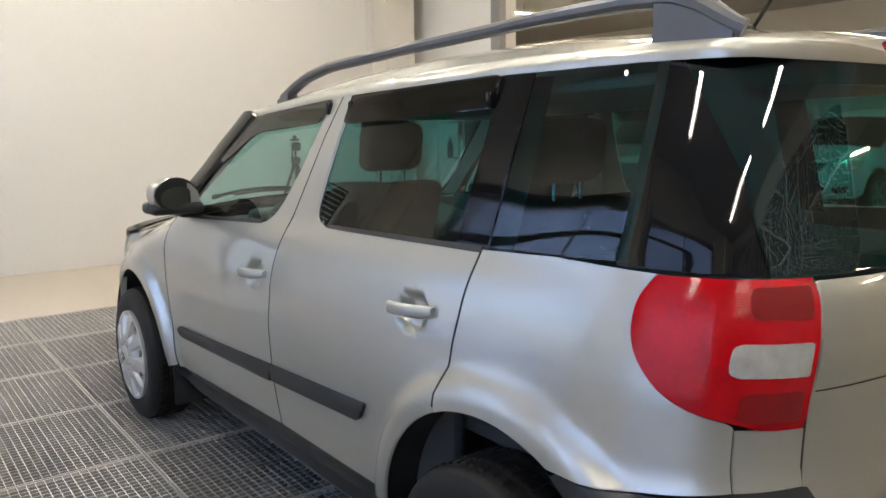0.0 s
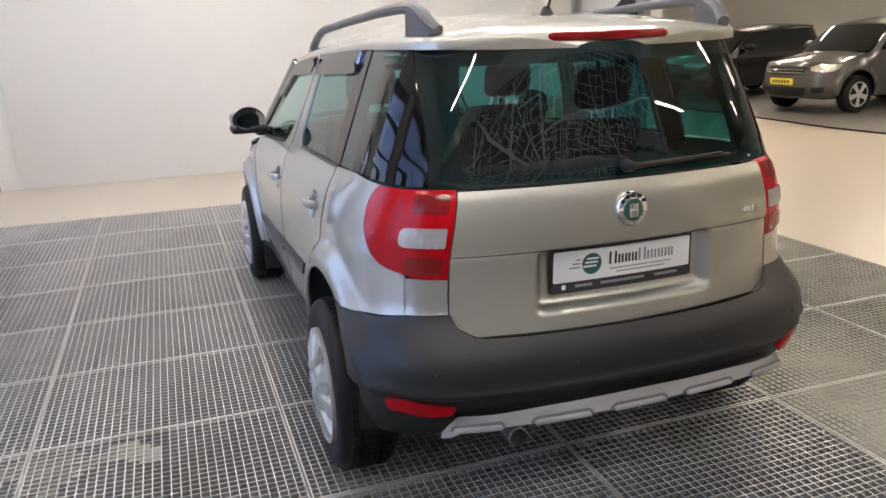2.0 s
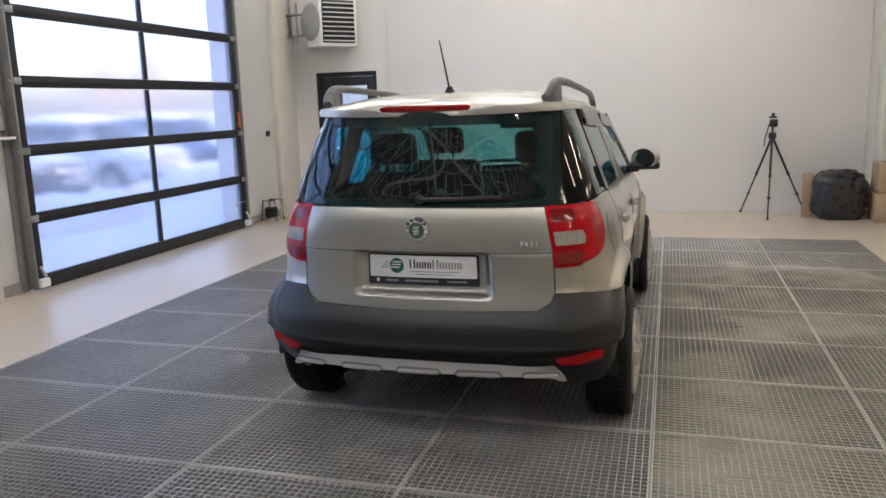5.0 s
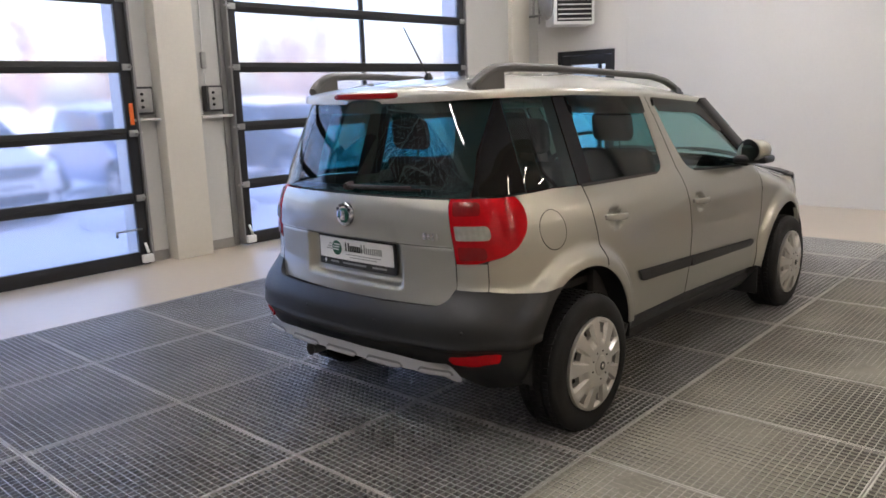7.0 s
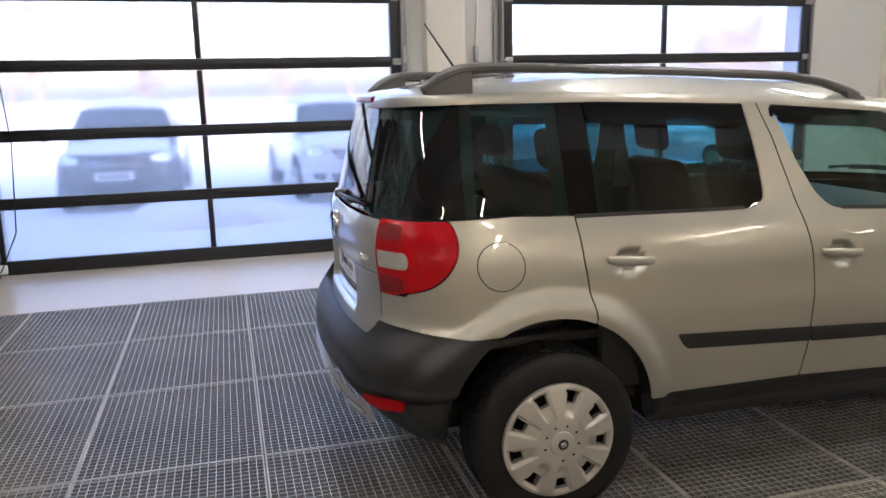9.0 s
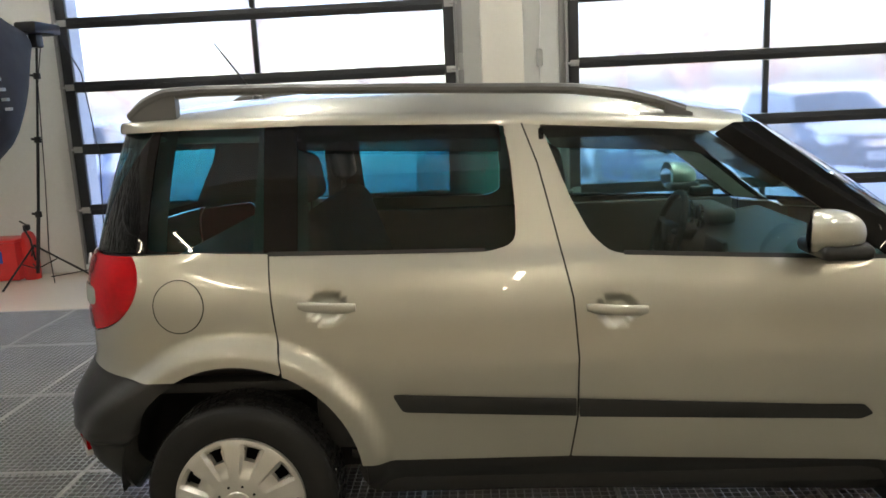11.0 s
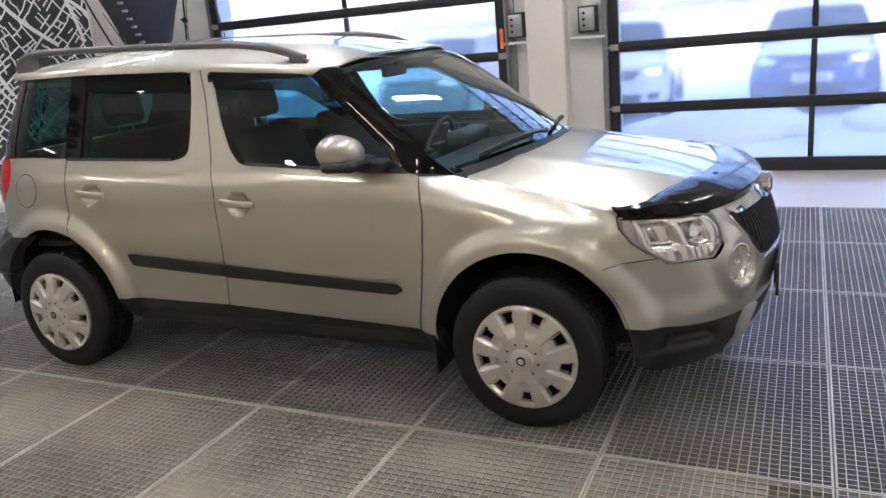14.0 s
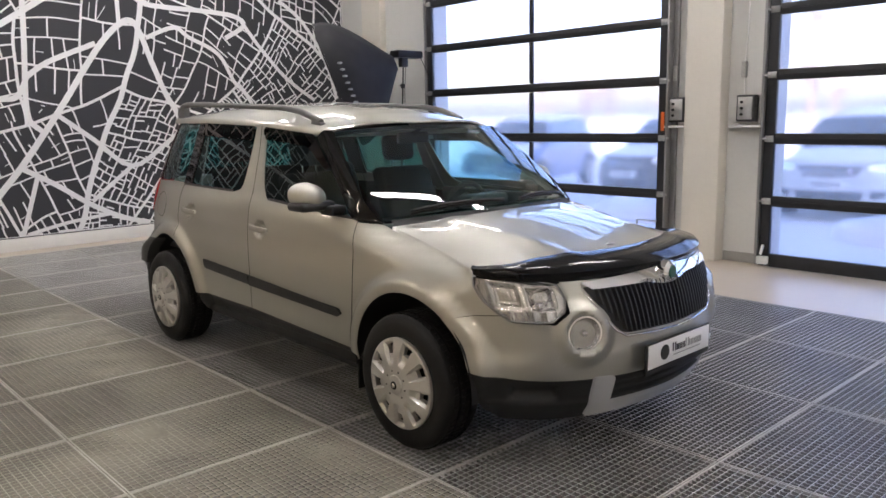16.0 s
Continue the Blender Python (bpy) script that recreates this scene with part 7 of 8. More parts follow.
# ---- heater over the glazed door ----
def heater():
    h_ = thing("unit_heater", "white unit heater with dark louvres on a wall bracket", "heater")
    box("case", (5.50, 3.40, 2.48), (5.86, 3.90, 3.05), WHITE_PLASTIC, h_, 0.02)
    for k in range(9):
        z = 2.54 + 0.054 * k
        box("louvre", (5.468, 3.45, z), (5.505, 3.85, z + 0.012), WHITE_PLASTIC, h_, 0.003, m=None)
    box("grille_back", (5.494, 3.44, 2.52), (5.499, 3.86, 3.01), PLASTIC_DARK, h_)
    bm = bmesh.new()
    for z in (2.62, 2.92):
        tube_into(bm, [(5.7, 3.90, z), (5.7, 4.15, z), (5.75, 4.3, z), (5.8, 4.53, z)], 0.018, 8)
    tube_into(bm, [(5.8, 4.32, 2.5), (5.8, 4.32, 3.1)], 0.015, 8)
    part("bracket", bm, STEEL, h_)
    bm = bmesh.new()
    lathe_into(bm, [(0.0, 3.9), (0.2, 3.9), (0.22, 3.93), (0.2, 3.96), (0.08, 4.02), (0.0, 4.03)], 28, "Y", (5.68, 0, 2.77))
    part("fan_housing", bm, STEEL, h_)
    turn = Matrix.Translation((5.62, 3.66, 2.77)) @ Matrix.Rotation(radians(50), 4, "Z") @ Matrix.Scale(1.2, 4) @ Matrix.Translation((-5.62, -3.66, -2.77))
    for o in h_.children:
        if o.name.split(".")[0] != "bracket":
            o.matrix_basis = turn
    tube("pipe", [(5.85, 4.46, 2.6), (5.85, 4.46, 4.5)], 0.02, STEEL, h_, 8)
    return h_


heater()


# ---- photo tripod ----
def tripod():
    t = thing("tripod", "black photo tripod with a camera head by the white wall", "tripod")
    top = Vector((5.85, -2.32, 1.02))
    for q in ((6.02, -1.98), (5.35, -2.25), (5.98, -2.78)):
        bm = bmesh.new()
        f = Vector((q[0], q[1], 0.0))
        tube_into(bm, [top, top.lerp(f, 0.5), top.lerp(f, 0.5), f], [0.016, 0.015, 0.011, 0.009], 8)
        lathe_into(bm, [(0.0, 0.0), (0.016, 0.002), (0.016, 0.02), (0.0, 0.03)], 10, "Z", f)
        for k in (0.48, 0.74):
            c = top.lerp(f, k)
            box_into(bm, c - Vector((0.02, 0.02, 0.015)), c + Vector((0.02, 0.02, 0.015)), 0.005)
        part("leg", bm, BLACK_METAL, t)
    tube("centre_column", [top - Vector((0, 0, 0.35)), top + Vector((0, 0, 0.12))], 0.013, BLACK_METAL, t, 10)
    bm = bmesh.new()
    box_into(bm, top + Vector((-0.05, -0.045, -0.03)), top + Vector((0.05, 0.045, 0.05)), 0.015)
    part("shoulder", bm, BLACK_METAL, t)
    bm = bmesh.new()
    box_into(bm, top + Vector((-0.04, -0.06, 0.12)), top + Vector((0.04, 0.04, 0.22)), 0.02)
    box_into(bm, top + Vector((-0.045, -0.045, 0.235)), top + Vector((0.045, 0.045, 0.26)), 0.006)
    tube_into(bm, [top + Vector((0, 0.04, 0.17)), top + Vector((-0.12, 0.10, -0.02)), top + Vector((-0.14, 0.11, -0.12))], 0.008, 8)
    box_into(bm, top + Vector((-0.015, -0.02, 0.26)), top + Vector((0.015, 0.02, 0.30)), 0.006)
    part("pan_head", bm, BLACK_METAL, t)
    return t


tripod()


# ---- boxes, bag ----
def carton(x0, y0, z0, dx, dy, dz, label):
    c = thing("cardboard_box", label, "box", "cartons")
    box("body", (x0, y0, z0), (x0 + dx, y0 + dy, z0 + dz), CARD, c, 0.004)
    box("flap", (x0 - 0.004, y0 + 0.003, z0 + dz), (x0 + dx / 2 - 0.002, y0 + dy - 0.003, z0 + dz + 0.005), CARD, c)
    box("flap", (x0 + dx / 2 + 0.002, y0 + 0.003, z0 + dz), (x0 + dx + 0.004, y0 + dy - 0.003, z0 + dz + 0.005), CARD, c)
    box("tape", (x0 + dx / 2 - 0.025, y0 - 0.002, z0 + dz + 0.0055), (x0 + dx / 2 + 0.025, y0 + dy + 0.002, z0 + dz + 0.0068), GREY_PRINT, c)
    return c


carton(5.22, -3.86, 0.0, 0.42, 0.42, 0.34, "brown cardboard box standing on the floor")
carton(5.27, -3.86, 0.347, 0.36, 0.40, 0.36, "brown cardboard box stacked on another box")
carton(5.60, -2.80, 0.0, 0.05, 0.12, 0.56, "flat cardboard leaning by the rubbish bag")


def rubbish_bag():
    bm = bmesh.new()
    bmesh.ops.create_icosphere(bm, subdivisions=5, radius=1)
    for v in bm.verts:
        d = v.co.copy()
        sq = Vector([math.copysign(abs(c) ** 0.62, c) for c in d])
        k = 1 + 0.10 * noise.noise(d * 2.1) + 0.07 * noise.noise(d * 5.2 + Vector((3, 1, 0))) + 0.03 * abs(noise.noise(d * 11))
        v.co = Vector((5.52 + sq.x * 0.21 * k, -3.08 + sq.y * 0.31 * k, max(0.0, 0.29 + sq.z * 0.32 * k)))
    return tagged(mesh_object("rubbish_bag", bm, BIN_BAG), "full crumpled black rubbish bag on the floor", "rubbish bag")


rubbish_bag()


# ---- wire shelving with bottles ----
def shelving():
    s = thing("shelving", "chrome wire shelving unit against the partition", "shelving")
    x0, x1, y0, y1 = 4.60, 5.10, -4.19, -3.86
    for x in (x0, x1):
        for y in (y0, y1):
            tube("post", [(x, y, 0.0), (x, y, 1.52)], 0.012, STEEL, s, 8)
    for z in (0.14, 0.62, 1.02, 1.46):
        bm = bmesh.new()
        for k in range(9):
            x = x0 + (x1 - x0) * k / 8
            tube_into(bm, [(x, y0, z), (x, y1, z)], 0.003, 5)
        for y in (y0, (y0 + y1) / 2, y1):
            tube_into(bm, [(x0, y, z), (x1, y, z)], 0.006, 6)
        for y in (y0, y1):
            tube_into(bm, [(x0, y, z - 0.03), (x1, y, z - 0.03)], 0.004, 5)
        part("shelf", bm, STEEL, s)
    return s


shelving()


def bottle(x, y, z, h_, r, mat, label):
    b = thing("bottle", label, "bottle", "bottles on the shelving")
    lathe("body", [(0, 0), (r, 0.0), (r, h_ * 0.62), (r * 0.8, h_ * 0.74), (r * 0.38, h_ * 0.82), (0, h_ * 0.82)], mat, b, 18, "Z")
    lathe("cap", [(0, h_), (r * 0.36, h_ - 0.004), (r * 0.42, h_ * 0.823), (0, h_ * 0.823)], RED_PAINT if mat is WHITE_PLASTIC else BLACK_METAL, b, 14, "Z")
    b.matrix_basis = pose(x, y, z)
    return b


rb = random.Random(7)
for z, n_b in ((0.147, 5), (0.627, 5), (1.027, 3)):
    for k in range(n_b):
        bottle(4.66 + 0.39 * k / max(1, n_b - 1) + rb.uniform(-0.01, 0.01), rb.uniform(-4.10, -3.95), z, rb.uniform(0.16, 0.26), rb.uniform(0.032, 0.048),
               rb.choice((WHITE_PLASTIC, WHITE_PLASTIC, BLACK_METAL, STEEL)), "plastic bottle of car care fluid on a wire shelf")


def drill():
    d = thing("polisher", "black electric polisher lying on the top shelf", "power tool")
    bm = bmesh.new()
    box_into(bm, (4.78, -4.05, 1.472), (4.98, -3.95, 1.56), 0.03, 3)
    tube_into(bm, [(4.88, -4.0, 1.54), (4.90, -4.0, 1.62), (5.02, -3.98, 1.63)], 0.028, 10)
    part("body", bm, BLACK_METAL, d)
    lathe("pad", [(0, 1.60), (0.075, 1.60), (0.08, 1.585), (0.03, 1.57), (0, 1.57)], BLACK_METAL, d, 24, "Z", (5.06, -3.98, 0))
    return d


drill()


def bucket(x, y):
    b = thing("bucket", "blue plastic bucket on the floor by the shelving", "bucket")
    lathe("shell", [(0, 0.006), (0.115, 0.006), (0.15, 0.30), (0.156, 0.30), (0.156, 0.31), (0.146, 0.31), (0.112, 0.0), (0, 0.0)], BLUE_PLASTIC, b, 32, "Z", (x, y, 0))
    tube("handle", [(x, y + 0.155 * math.cos(t), 0.295 - 0.10 * math.sin(t)) for t in (math.pi * k / 12 for k in range(13))], 0.004, STEEL, b, 6)
    box("rag", (x - 0.10, y - 0.12, 0.315), (x + 0.09, y + 0.08, 0.36), WHITE_PLASTIC, b, 0.018)
    return b


bucket(4.50, -3.86)


def jacket():
    bm = bmesh.new()
    rows, n_s = [], 20
    for j in range(17):
        t = j / 16
        z = 1.98 - 0.86 * t
        w = 0.05 + 0.17 * smooth(0.0, 0.25, t) + 0.04 * t
        d = 0.03 + 0.06 * smooth(0.0, 0.3, t)
        ring = []
        for k in range(n_s):
            a = 2 * math.pi * k / n_s
            f = 1 + 0.13 * noise.noise(Vector((math.cos(a) * 2, math.sin(a) * 2, z * 4)))
            ring.append(bm.verts.new((4.60 + 0.10 * t + w * math.cos(a) * f, Y_OPEN + 0.015 + d + d * math.sin(a) * f, z + 0.02 * math.sin(3 * a))))
        rows.append(ring)
    for a, b in zip(rows, rows[1:]):
        for k in range(n_s):
            bm.faces.new((a[k], a[(k + 1) % n_s], b[(k + 1) % n_s], b[k]))
    bm.faces.new(rows[0][::-1])
    bm.faces.new(rows[-1])
    bmesh.ops.recalc_face_normals(bm, faces=bm.faces)
    j_ = thing("jacket", "dark work jacket hanging on a hook", "jacket")
    part("body", bm, CLOTH_NAVY, j_)
    bm = bmesh.new()
    tube_into(bm, [(4.74, Y_OPEN + 0.10, 1.80), (4.86, Y_OPEN + 0.11, 1.55), (4.92, Y_OPEN + 0.12, 1.30)], [0.07, 0.075, 0.06], 12)
    part("sleeve", bm, CLOTH_NAVY, j_)
    tube("hook", [(4.60, Y_OPEN - 0.001, 2.02), (4.60, Y_OPEN + 0.06, 2.0), (4.60, Y_OPEN + 0.06, 1.94)], 0.008, STEEL, j_, 8)
    return j_


jacket()


# ---- softbox lamp on its stand ----
def softbox():
    s = thing("softbox", "large black softbox on a light stand, switched off", "softbox")
    apex, front = Vector((-4.47, 3.86, 2.28)), Vector((-4.97, 3.24, 1.98))
    axis = (front - apex).normalized()
    side = axis.cross(Vector((0, 0, 1))).normalized()
    up = side.cross(axis).normalized()
    n_s, rows = 16, []
    bm = bmesh.new()
    for j in range(9):
        t = j / 8
        r = 0.09 + 0.79 * math.sin(t * math.pi / 2) ** 1.1
        c = apex.lerp(front, t)
        rows.append([bm.verts.new(c + (side * math.cos(2 * math.pi * k / n_s) + up * math.sin(2 * math.pi * k / n_s)) * r * (1.0 if k % 2 == 0 else 0.965)) for k in range(n_s)])
    for a, b in zip(rows, rows[1:]):
        for k in range(n_s):
            bm.faces.new((a[k], a[(k + 1) % n_s], b[(k + 1) % n_s], b[k]))
    bm.faces.new(rows[0])
    bmesh.ops.recalc_face_normals(bm, faces=bm.faces)
    part("shell", bm, SOFTBOX_BLACK, s)
    bm = bmesh.new()
    bm.faces.new([bm.verts.new(front - axis * 0.02 + (side * math.cos(2 * math.pi * k / n_s) + up * math.sin(2 * math.pi * k / n_s)) * 0.86) for k in range(n_s)])
    part("diffuser", bm, SOFTBOX_WHITE, s)
    bm = bmesh.new()
    box_into(bm, (-4.53, 3.80, 2.34), (-4.33, 4.24, 2.44), 0.02)
    box_into(bm, (-4.47, 3.90, 2.22), (-4.39, 4.02, 2.36), 0.015)
    part("lamp_head", bm, BLACK_METAL, s)
    base = Vector((-4.86, 4.18, 0))
    topv = Vector((-4.43, 3.96, 2.24))
    bm = bmesh.new()
    tube_into(bm, [base + Vector((0, 0, 0.08)), base.lerp(topv, 0.30), base.lerp(topv, 0.30), base.lerp(topv, 0.62), base.lerp(topv, 0.62), topv], [0.018, 0.018, 0.0145, 0.0145, 0.011, 0.011], 10)
    for k in (0.30, 0.62, 0.88):
        c = base.lerp(topv, k)
        box_into(bm, c - Vector((0.028, 0.02, 0.03)), c + Vector((0.028, 0.02, 0.03)), 0.008)
        tube_into(bm, [c, c + Vector((-0.06, 0, 0.01))], 0.012, 8)
    part("pole", bm, BLACK_METAL, s)
    for a in (20, 140, 260):
        d = Vector((math.cos(radians(a)), math.sin(radians(a)), 0))
        tube("stand_leg", [base + Vector((0, 0, 0.36)), base + d * (0.48 if a != 140 else 0.30) + Vector((0, 0, 0.008))], 0.010, BLACK_METAL, s, 8)
        tube("stand_strut", [base + Vector((0, 0, 0.12)), base + d * 0.2 + Vector((0, 0, 0.21))], 0.006, BLACK_METAL, s, 6)
    tube("power_cable", [(-4.35, 4.2, 2.36), (-4.22, 4.30, 2.0), (-4.2, 4.42, 1.2), (-4.25, 4.4, 0.4), (-4.4, 4.35, 0.06), (-4.8, 4.3, 0.01)], 0.006, BLACK_METAL, s, 6)
    tube("power_cable", [(-4.40, 3.98, 2.26), (-4.52, 4.05, 1.9), (-4.62, 4.12, 1.0), (-4.7, 4.15, 0.3), (-4.6, 4.0, 0.01)], 0.005, BLACK_METAL, s, 6)
    for k in range(8):
        a = radians(14 - 6.0 * k)
        r = 0.09 + 0.79 * math.sin(0.80 * math.pi / 2) ** 1.1 + 0.004
        p = apex.lerp(front, 0.80) + (side * -math.cos(a) + up * math.sin(a)) * r
        box("print_bar", p - Vector((0.022, 0.022, 0.012)), p + Vector((0.022, 0.022, 0.012)), GREY_PRINT, s, 0.002)
    return s


softbox()


def fire_point():
    f = thing("fire_box", "red painted fire sand box on the floor", "fire box")
    box("case", (-5.42, 4.12, 0.02), (-5.02, 4.40, 0.40), RED_PAINT, f, 0.012)
    box("lid", (-5.44, 4.10, 0.402), (-5.00, 4.42, 0.43), RED_PAINT, f, 0.008)
    box("notice", (-5.32, 4.112, 0.20), (-5.16, 4.1195, 0.32), BLUE_PLASTIC, f, 0.001)
    e = thing("fire_extinguisher", "red fire extinguisher with a black valve", "extinguisher")
    lathe("cylinder", [(0, 0), (0.075, 0.0), (0.08, 0.02), (0.08, 0.40), (0.05, 0.47), (0.02, 0.49), (0, 0.49)], RED_PAINT, e, 28, "Z", (-4.98, 4.30, 0.0))
    box("valve", (-5.0, 4.26, 0.49), (-4.96, 4.34, 0.55), BLACK_METAL, e, 0.01)
    tube("lever", [(-4.98, 4.30, 0.55), (-4.98, 4.20, 0.60)], 0.008, BLACK_METAL, e, 6)
    tube("hose", [(-4.98, 4.25, 0.52), (-4.90, 4.20, 0.42), (-4.89, 4.22, 0.2)], 0.01, BLACK_METAL, e, 8)


fire_point()


def work_lamp():
    w = thing("work_lamp", "small yellow floor work lamp with a tubular frame", "work lamp")
    bm = bmesh.new()
    box_into(bm, (4.66, 4.30, 0.06), (4.80, 4.44, 0.20), 0.02)
    part("lamp_case", bm, BLACK_METAL, w)
    for x in (4.63, 4.83):
        tube("frame", [(x, 4.24, 0.01), (x, 4.26, 0.30), (x, 4.44, 0.30), (x, 4.48, 0.01)], 0.010, BLACK_METAL, w, 8)
    tube("crossbar", [(4.63, 4.35, 0.30), (4.83, 4.35, 0.30)], 0.010, BLACK_METAL, w, 8)
    c = thing("cable", "pale cable lying on the floor by the door wall", "cable")
    tube("lead", [(4.83, 4.36, 0.03), (5.0, 4.2, 0.009), (5.3, 4.32, 0.009), (5.45, 4.05, 0.009), (5.1, 3.9, 0.009), (5.0, 3.4, 0.009), (5.1, 3.15, 0.009)], 0.008, YELLOW_CABLE, c, 6)


work_lamp()
hall_cable = thing("floor_cable", "dark cable lying across the workshop floor", "cable")
tube("lead", [(3.0, -8.2, 0.012), (5.2, -8.05, 0.012), (7.5, -8.25, 0.012), (10.0, -8.3, 0.012), (13.0, -8.9, 0.012)], 0.014, BLACK_METAL, hall_cable, 6)


# ---- the street plan: roads of three widths, raised a hair above the black panel ----
def street_plan():
    rnd = random.Random(21)
    y0, y1, z0, z1 = -4.39, 4.49, 0.17, 4.19
    strips = []

    def split(poly, p, d):
        n_ = Vector((-d.y, d.x))
        a, b, cut = [], [], []
        for i in range(len(poly)):
            u, v = poly[i], poly[(i + 1) % len(poly)]
            su, sv = (u - p).dot(n_), (v - p).dot(n_)
            (a if su >= 0 else b).append(u)
            if (su >= 0) != (sv >= 0):
                q = u + (v - u) * (su / (su - sv))
                cut.append(q)
                a.append(q)
                b.append(q)
        return a, b, cut

    def area(poly):
        return 0.5 * abs(sum(poly[i].x * poly[(i + 1) % len(poly)].y - poly[(i + 1) % len(poly)].x * poly[i].y for i in range(len(poly))))

    def cut_up(poly, ang, depth, small, bias):
        ar = area(poly)
        if ar < small or depth > 15 or len(poly) < 3:
            if ar > 0.03 and rnd.random() < 0.45:
                c = sum(poly, Vector((0, 0))) / len(poly)
                e = poly[rnd.randrange(len(poly))].lerp(poly[rnd.randrange(len(poly))], 0.5)
                strips.append((e, e.lerp(c, rnd.uniform(0.6, 1.2)), 0.009))
            return
        if depth < 5:
            ang = rnd.uniform(0, math.pi) if depth < 2 else ang + math.pi / 2 + rnd.uniform(-0.55, 0.55)
        else:
            xs = [(p.x * math.cos(ang) + p.y * math.sin(ang)) for p in poly]
            ys = [(-p.x * math.sin(ang) + p.y * math.cos(ang)) for p in poly]
            if max(xs) - min(xs) < (max(ys) - min(ys)) * bias:
                pass
            else:
                ang += math.pi / 2
            ang += rnd.uniform(-0.10, 0.10)
        c = sum(poly, Vector((0, 0))) / len(poly)
        c = c.lerp(poly[rnd.randrange(len(poly))], rnd.uniform(0, 0.25))
        d = Vector((math.cos(ang), math.sin(ang)))
        a, b, q = split(poly, c, d)
        if len(q) < 2:
            return
        wide = 0.070 if depth < 2 else 0.050 if depth < 3 else 0.036 if depth < 5 else 0.027 if depth < 7 else 0.020
        if depth < 7 or rnd.random() > 0.34:
            strips.append((q[0], q[1], wide))
        if depth == 5:
            small = rnd.choice((0.012, 0.017, 0.024, 0.04, 0.10))
            bias = rnd.choice((1.0, 1.6, 2.2))
        cut_up(a, ang, depth + 1, small, bias)
        cut_up(b, ang, depth + 1, small, bias)

    main = (
        (0.075, (-0.85, 0.45), (-0.66, 0.69), (-0.35, 1.06), (0.13, 1.72), (0.63, 2.46), (0.92, 2.78), (1.1, 2.86), (1.21, 2.73), (1.34, 2.36), (1.51, 1.92), (1.65, 1.66), (1.8, 1.2), (2.1, 0.6)),
        (0.065, (-0.15, 4.1), (-0.18, 3.02), (-0.21, 2.44), (-0.25, 1.86), (-0.23, 1.59), (-0.12, 1.47)),
        (0.065, (-0.22, 2.11), (0.05, 2.3), (0.61, 2.54)),
        (0.065, (-1.6, 1.7), (-1.0, 1.8), (-0.54, 1.84), (-0.37, 1.86), (-0.28, 1.97), (-0.22, 2.11)),
        (0.065, (0.95, 4.1), (1.0, 3.4), (1.25, 3.12), (1.6, 3.07), (2.15, 3.06), (2.61, 3.02), (2.75, 2.9), (2.47, 2.72)),
        (0.055, (1.31, 2.66), (1.69, 2.81), (1.9, 2.69), (2.22, 2.55), (2.39, 2.4), (2.54, 2.11), (2.74, 1.9), (3.1, 1.3)),
        (0.060, (0.12, 1.63), (0.51, 1.33), (0.97, 0.97), (1.46, 1.25), (1.9, 1.6)),
        (0.065, (-0.35, 0.99), (0.0, 0.78), (0.43, 0.48), (0.81, 0.29), (1.12, 0.2)),
        (0.055, (0.44, 0.55), (0.97, 0.97)), (0.055, (-0.21, 0.89), (-0.34, 0.48), (-0.43, 0.2)), (0.045, (-0.37, 0.19), (0.09, 0.29), (0.66, 0.36)),
        (0.055, (2.72, 2.95), (3.01, 2.59), (3.43, 2.16), (3.9, 1.85)), (0.055, (3.37, 3.29), (3.75, 3.02), (4.14, 2.46), (4.33, 1.88)), (0.055, (0.95, 3.12), (0.95, 2.83)))
    drawn = []
    for w, *pts in main:
        p = [Vector(q) for q in (pts[0], *pts, pts[-1])]
        run = []
        for i in range(1, len(p) - 2):
            for t in (0, 0.25, 0.5, 0.75):
                a, b, c, d = p[i - 1:i + 3]
                run.append(0.5 * (2 * b + (c - a) * t + (2 * a - 5 * b + 4 * c - d) * t * t + (3 * b - a - 3 * c + d) * t ** 3))
        run.append(p[-1])
        drawn += [(u, v, w) for u, v in zip(run, run[1:])]

    cut_up([Vector((y0 - 0.6, z0 - 0.6)), Vector((y1 + 0.6, z0 - 0.6)), Vector((y1 + 0.6, z1 + 0.6)), Vector((y0 - 0.6, z1 + 0.6))], 0.4, 0, 0.05, 1.5)

    def bend(p):
        k = 0.16 * noise.noise(Vector((p.x * 0.7, p.y * 0.7, 1.0))) + 0.05 * noise.noise(Vector((p.x * 2.1, p.y * 2.1, 4.0)))
        m = 0.16 * noise.noise(Vector((p.x * 0.7, p.y * 0.7, 7.0))) + 0.05 * noise.noise(Vector((p.x * 2.1, p.y * 2.1, 9.0)))
        return Vector((min(y1, max(y0, p.x + k)), min(z1, max(z0, p.y + m))))

    verts, faces = [], []
    for a, b, w in strips + drawn:
        n_ = max(2, int((b - a).length / 0.07))
        pts = [a.lerp(b, i / n_) if w > 0.04 and (a, b, w) in drawn else bend(a.lerp(b, i / n_)) for i in range(n_ + 1)]
        for i in range(n_):
            d = pts[i + 1] - pts[i]
            if d.length < 1e-4:
                continue
            e = d.normalized() * w * 0.35
            o = Vector((-d.y, d.x)).normalized() * (w / 2)
            k = len(verts)
            x = X_BACK + 0.0235 + w * 0.02 + 0.0004 * (k // 4 % 7)
            for q in (pts[i] - o - e, pts[i + 1] - o + e, pts[i + 1] + o + e, pts[i] + o - e):
                verts.append((x, min(y1, max(y0, q.x)), min(z1, max(z0, q.y))))
            faces.append((k, k + 1, k + 2, k + 3))
    me = bpy.data.meshes.new("street_lines")
    me.from_pydata(verts, [], faces)
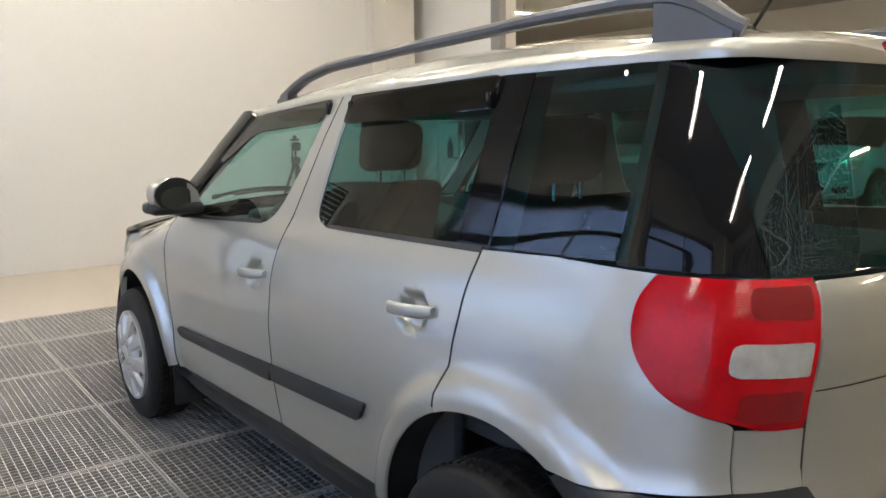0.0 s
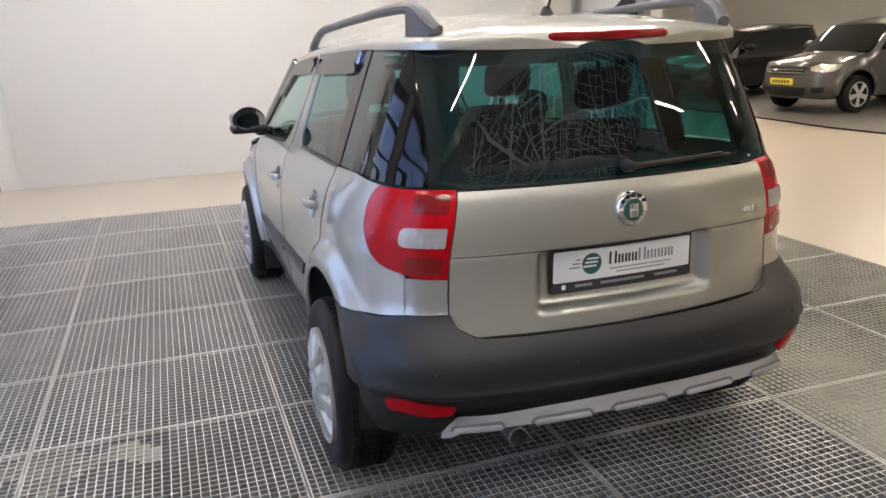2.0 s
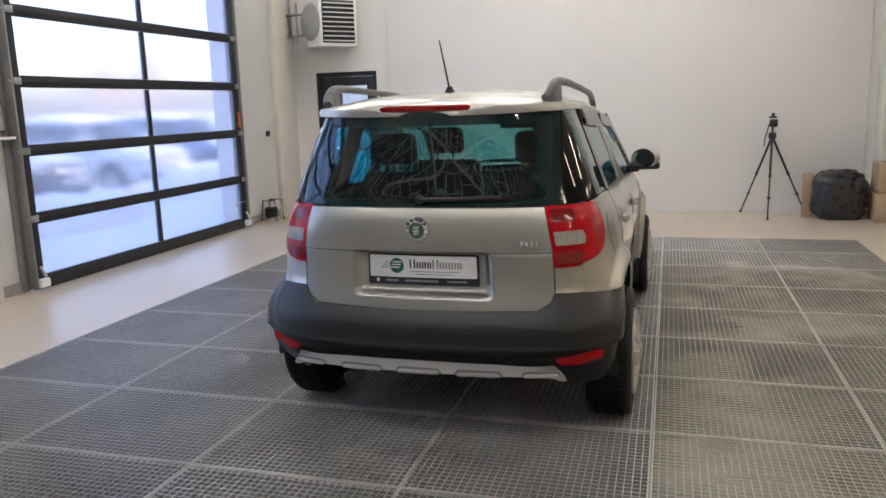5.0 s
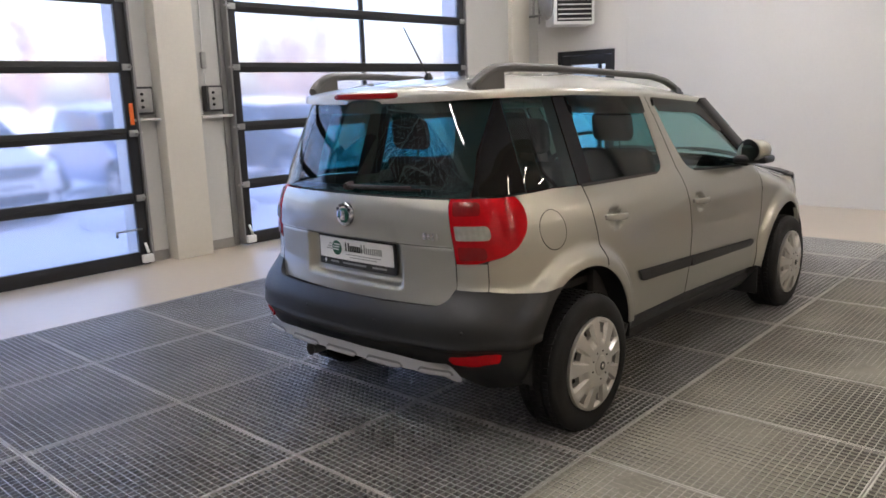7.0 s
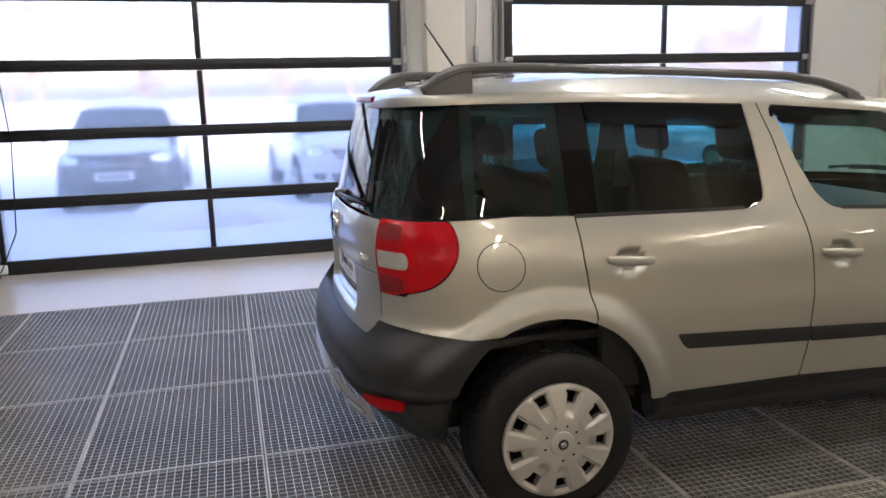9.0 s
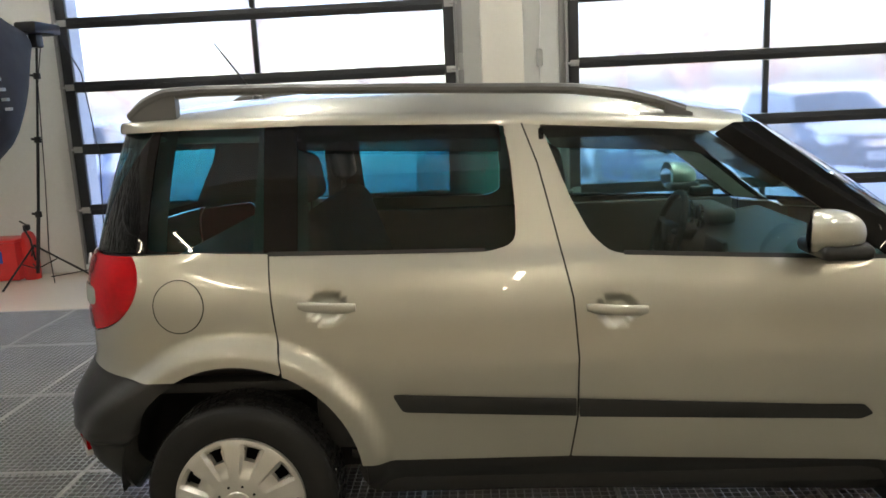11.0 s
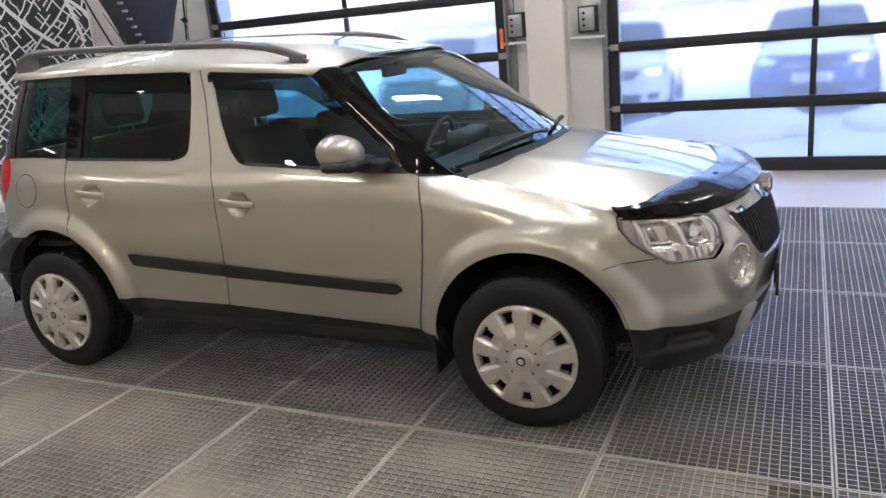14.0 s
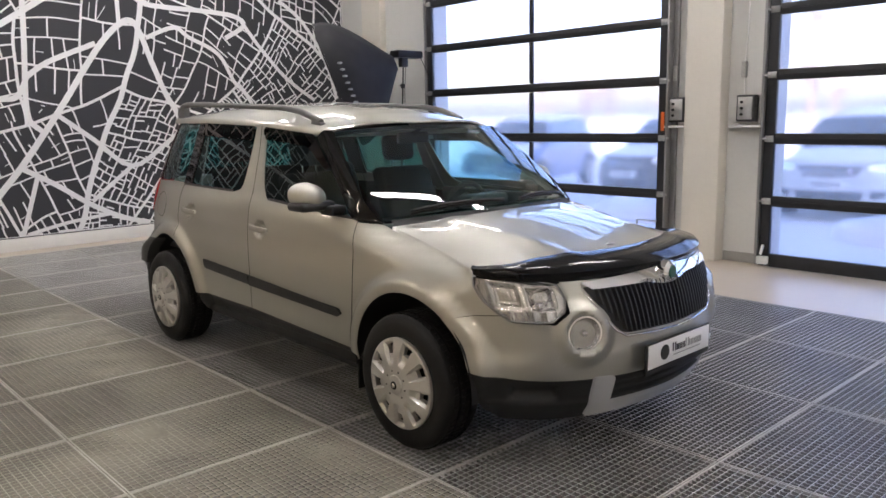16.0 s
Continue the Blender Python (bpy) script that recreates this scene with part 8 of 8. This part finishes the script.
    me.materials.append(MAP_WHITE)
    ob = new("street_lines", me)
    return tagged(ob, "white printed street lines on the black mural panel", "street plan", kind="stuff")


MAP_WHITE = material("white map print", (0.82, 0.82, 0.82), 0.6, 0, 0.05, 3, 60)
street_plan()

# ---- floor gratings ----
def grate_mesh():
    bm = bmesh.new()
    w, h_ = ROW - 0.006, COL - 0.006
    t, depth = 0.0021, 0.030
    nx, ny = 23, 30

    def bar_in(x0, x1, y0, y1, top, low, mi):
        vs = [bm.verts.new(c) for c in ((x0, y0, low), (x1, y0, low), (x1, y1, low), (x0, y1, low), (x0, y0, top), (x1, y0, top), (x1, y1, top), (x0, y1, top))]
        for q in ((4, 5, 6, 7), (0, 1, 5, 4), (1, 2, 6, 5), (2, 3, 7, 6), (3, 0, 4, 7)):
            # Slot 2 puts the shade-darkened colour on the bar's sides.
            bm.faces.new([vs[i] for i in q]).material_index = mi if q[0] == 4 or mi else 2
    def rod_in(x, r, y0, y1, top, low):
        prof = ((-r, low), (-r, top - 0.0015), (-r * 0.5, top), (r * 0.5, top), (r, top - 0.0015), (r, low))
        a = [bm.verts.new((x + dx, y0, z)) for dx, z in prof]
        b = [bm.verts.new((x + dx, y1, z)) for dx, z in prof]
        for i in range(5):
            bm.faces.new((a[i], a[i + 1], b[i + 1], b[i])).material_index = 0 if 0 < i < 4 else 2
    for j in range(1, ny):
        y = -h_ / 2 + h_ * j / ny
        bar_in(-w / 2 + 0.006, w / 2 - 0.006, y - t, y + t, 0.0, -depth, 0)
    for i in range(1, nx):
        x = -w / 2 + w * i / nx
        rod_in(x, t * 0.95, -h_ / 2 + 0.006, h_ / 2 - 0.006, 0.0004, -0.016)
    e = 0.007
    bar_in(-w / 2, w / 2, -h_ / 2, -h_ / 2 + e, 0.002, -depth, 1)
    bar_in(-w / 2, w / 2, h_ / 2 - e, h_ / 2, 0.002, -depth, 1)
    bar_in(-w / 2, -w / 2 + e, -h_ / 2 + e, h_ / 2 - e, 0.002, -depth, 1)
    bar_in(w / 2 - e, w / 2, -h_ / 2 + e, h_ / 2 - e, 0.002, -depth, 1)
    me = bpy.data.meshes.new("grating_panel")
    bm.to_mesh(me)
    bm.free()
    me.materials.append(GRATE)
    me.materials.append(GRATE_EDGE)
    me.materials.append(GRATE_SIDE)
    return me


grating = thing("floor_grating", "worn galvanised steel grating panels over a wash pit", "floor grating", kind="structure")
grate_data = grate_mesh()
muddy_data = grate_data.copy()
muddy_data.materials[0] = GRATE_MUDDY
for i in range(13):
    for j in range(6):
        g = new("grating_panel", muddy_data if j < 2 and i < 11 else grate_data)
        g.parent = grating
        g.matrix_basis = pose(PIT_X0 + (i + 0.5) * ROW, -PIT_Y + (j + 0.5) * COL, random.uniform(-0.0015, 0.0015), 0, 0, random.choice((0, 180)))


# ---- mud caked between the bars ----
def dried_mud():
    verts, faces, seen = [], [], {}
    c = 0.04

    def corner(i, j):
        if (i, j) not in seen:
            x, y = PIT_X0 + i * c, -PIT_Y + j * c
            seen[(i, j)] = len(verts)
            z = -0.0060 + 0.009 * noise.noise(Vector((x * 1.1, y * 1.1, 2))) + 0.005 * noise.noise(Vector((x * 4, y * 4, 6)))
            verts.append((x, y, min(0.0003, z) + 0.0010 * noise.noise(Vector((x * 17, y * 17, 1)))))
        return seen[(i, j)]
    for i in range(int((PIT_X1 - PIT_X0) / c)):
        for j in range(int(2 * PIT_Y / c)):
            x, y = PIT_X0 + (i + 0.5) * c, -PIT_Y + (j + 0.5) * c
            lot = int((j + 0.5) * c / COL)
            bias = (0.75, 0.55, -1.0, -0.9, -0.25, -0.22)[min(5, lot)] - 0.9 * smooth(1.6, 3.0, x) - (0.5 if lot < 2 else 0.9) * smooth(-2.4, -4.2, x)
            if bias + 0.55 * noise.noise(Vector((x * 0.8, y * 0.8, 5))) + 0.20 * noise.noise(Vector((x * 5, y * 5, 8))) > 0:
                faces.append((corner(i, j), corner(i + 1, j), corner(i + 1, j + 1), corner(i, j + 1)))
    me = bpy.data.meshes.new("dried_mud")
    me.from_pydata(verts, [], faces)
    me.materials.append(MUD)
    return tagged(new("dried_mud", me), "grey dried mud caked between the grating bars", "mud", kind="stuff")


dried_mud()


def oil_stain(x, y, r, seed):
    bm = bmesh.new()
    bm.faces.new([bm.verts.new((x + r * math.cos(t) * (1 + 0.3 * noise.noise(Vector((math.cos(t) * 1.5, math.sin(t) * 1.5, seed)))), y + 0.8 * r * math.sin(t) * (1 + 0.3 * noise.noise(Vector((math.cos(t) * 1.5, math.sin(t) * 1.5, seed)))), -0.0045)) for t in (2 * math.pi * k / 28 for k in range(28))])
    return tagged(mesh_object("oil_stain", bm, STAIN), "dark oily stain soaked into the grating", "stain", "floor stains")


for x, y, r in ((-0.22, -2.35, 0.13), (0.05, -2.75, 0.05), (-1.2, -2.55, 0.05)):
    oil_stain(x, y, r, x * 7)
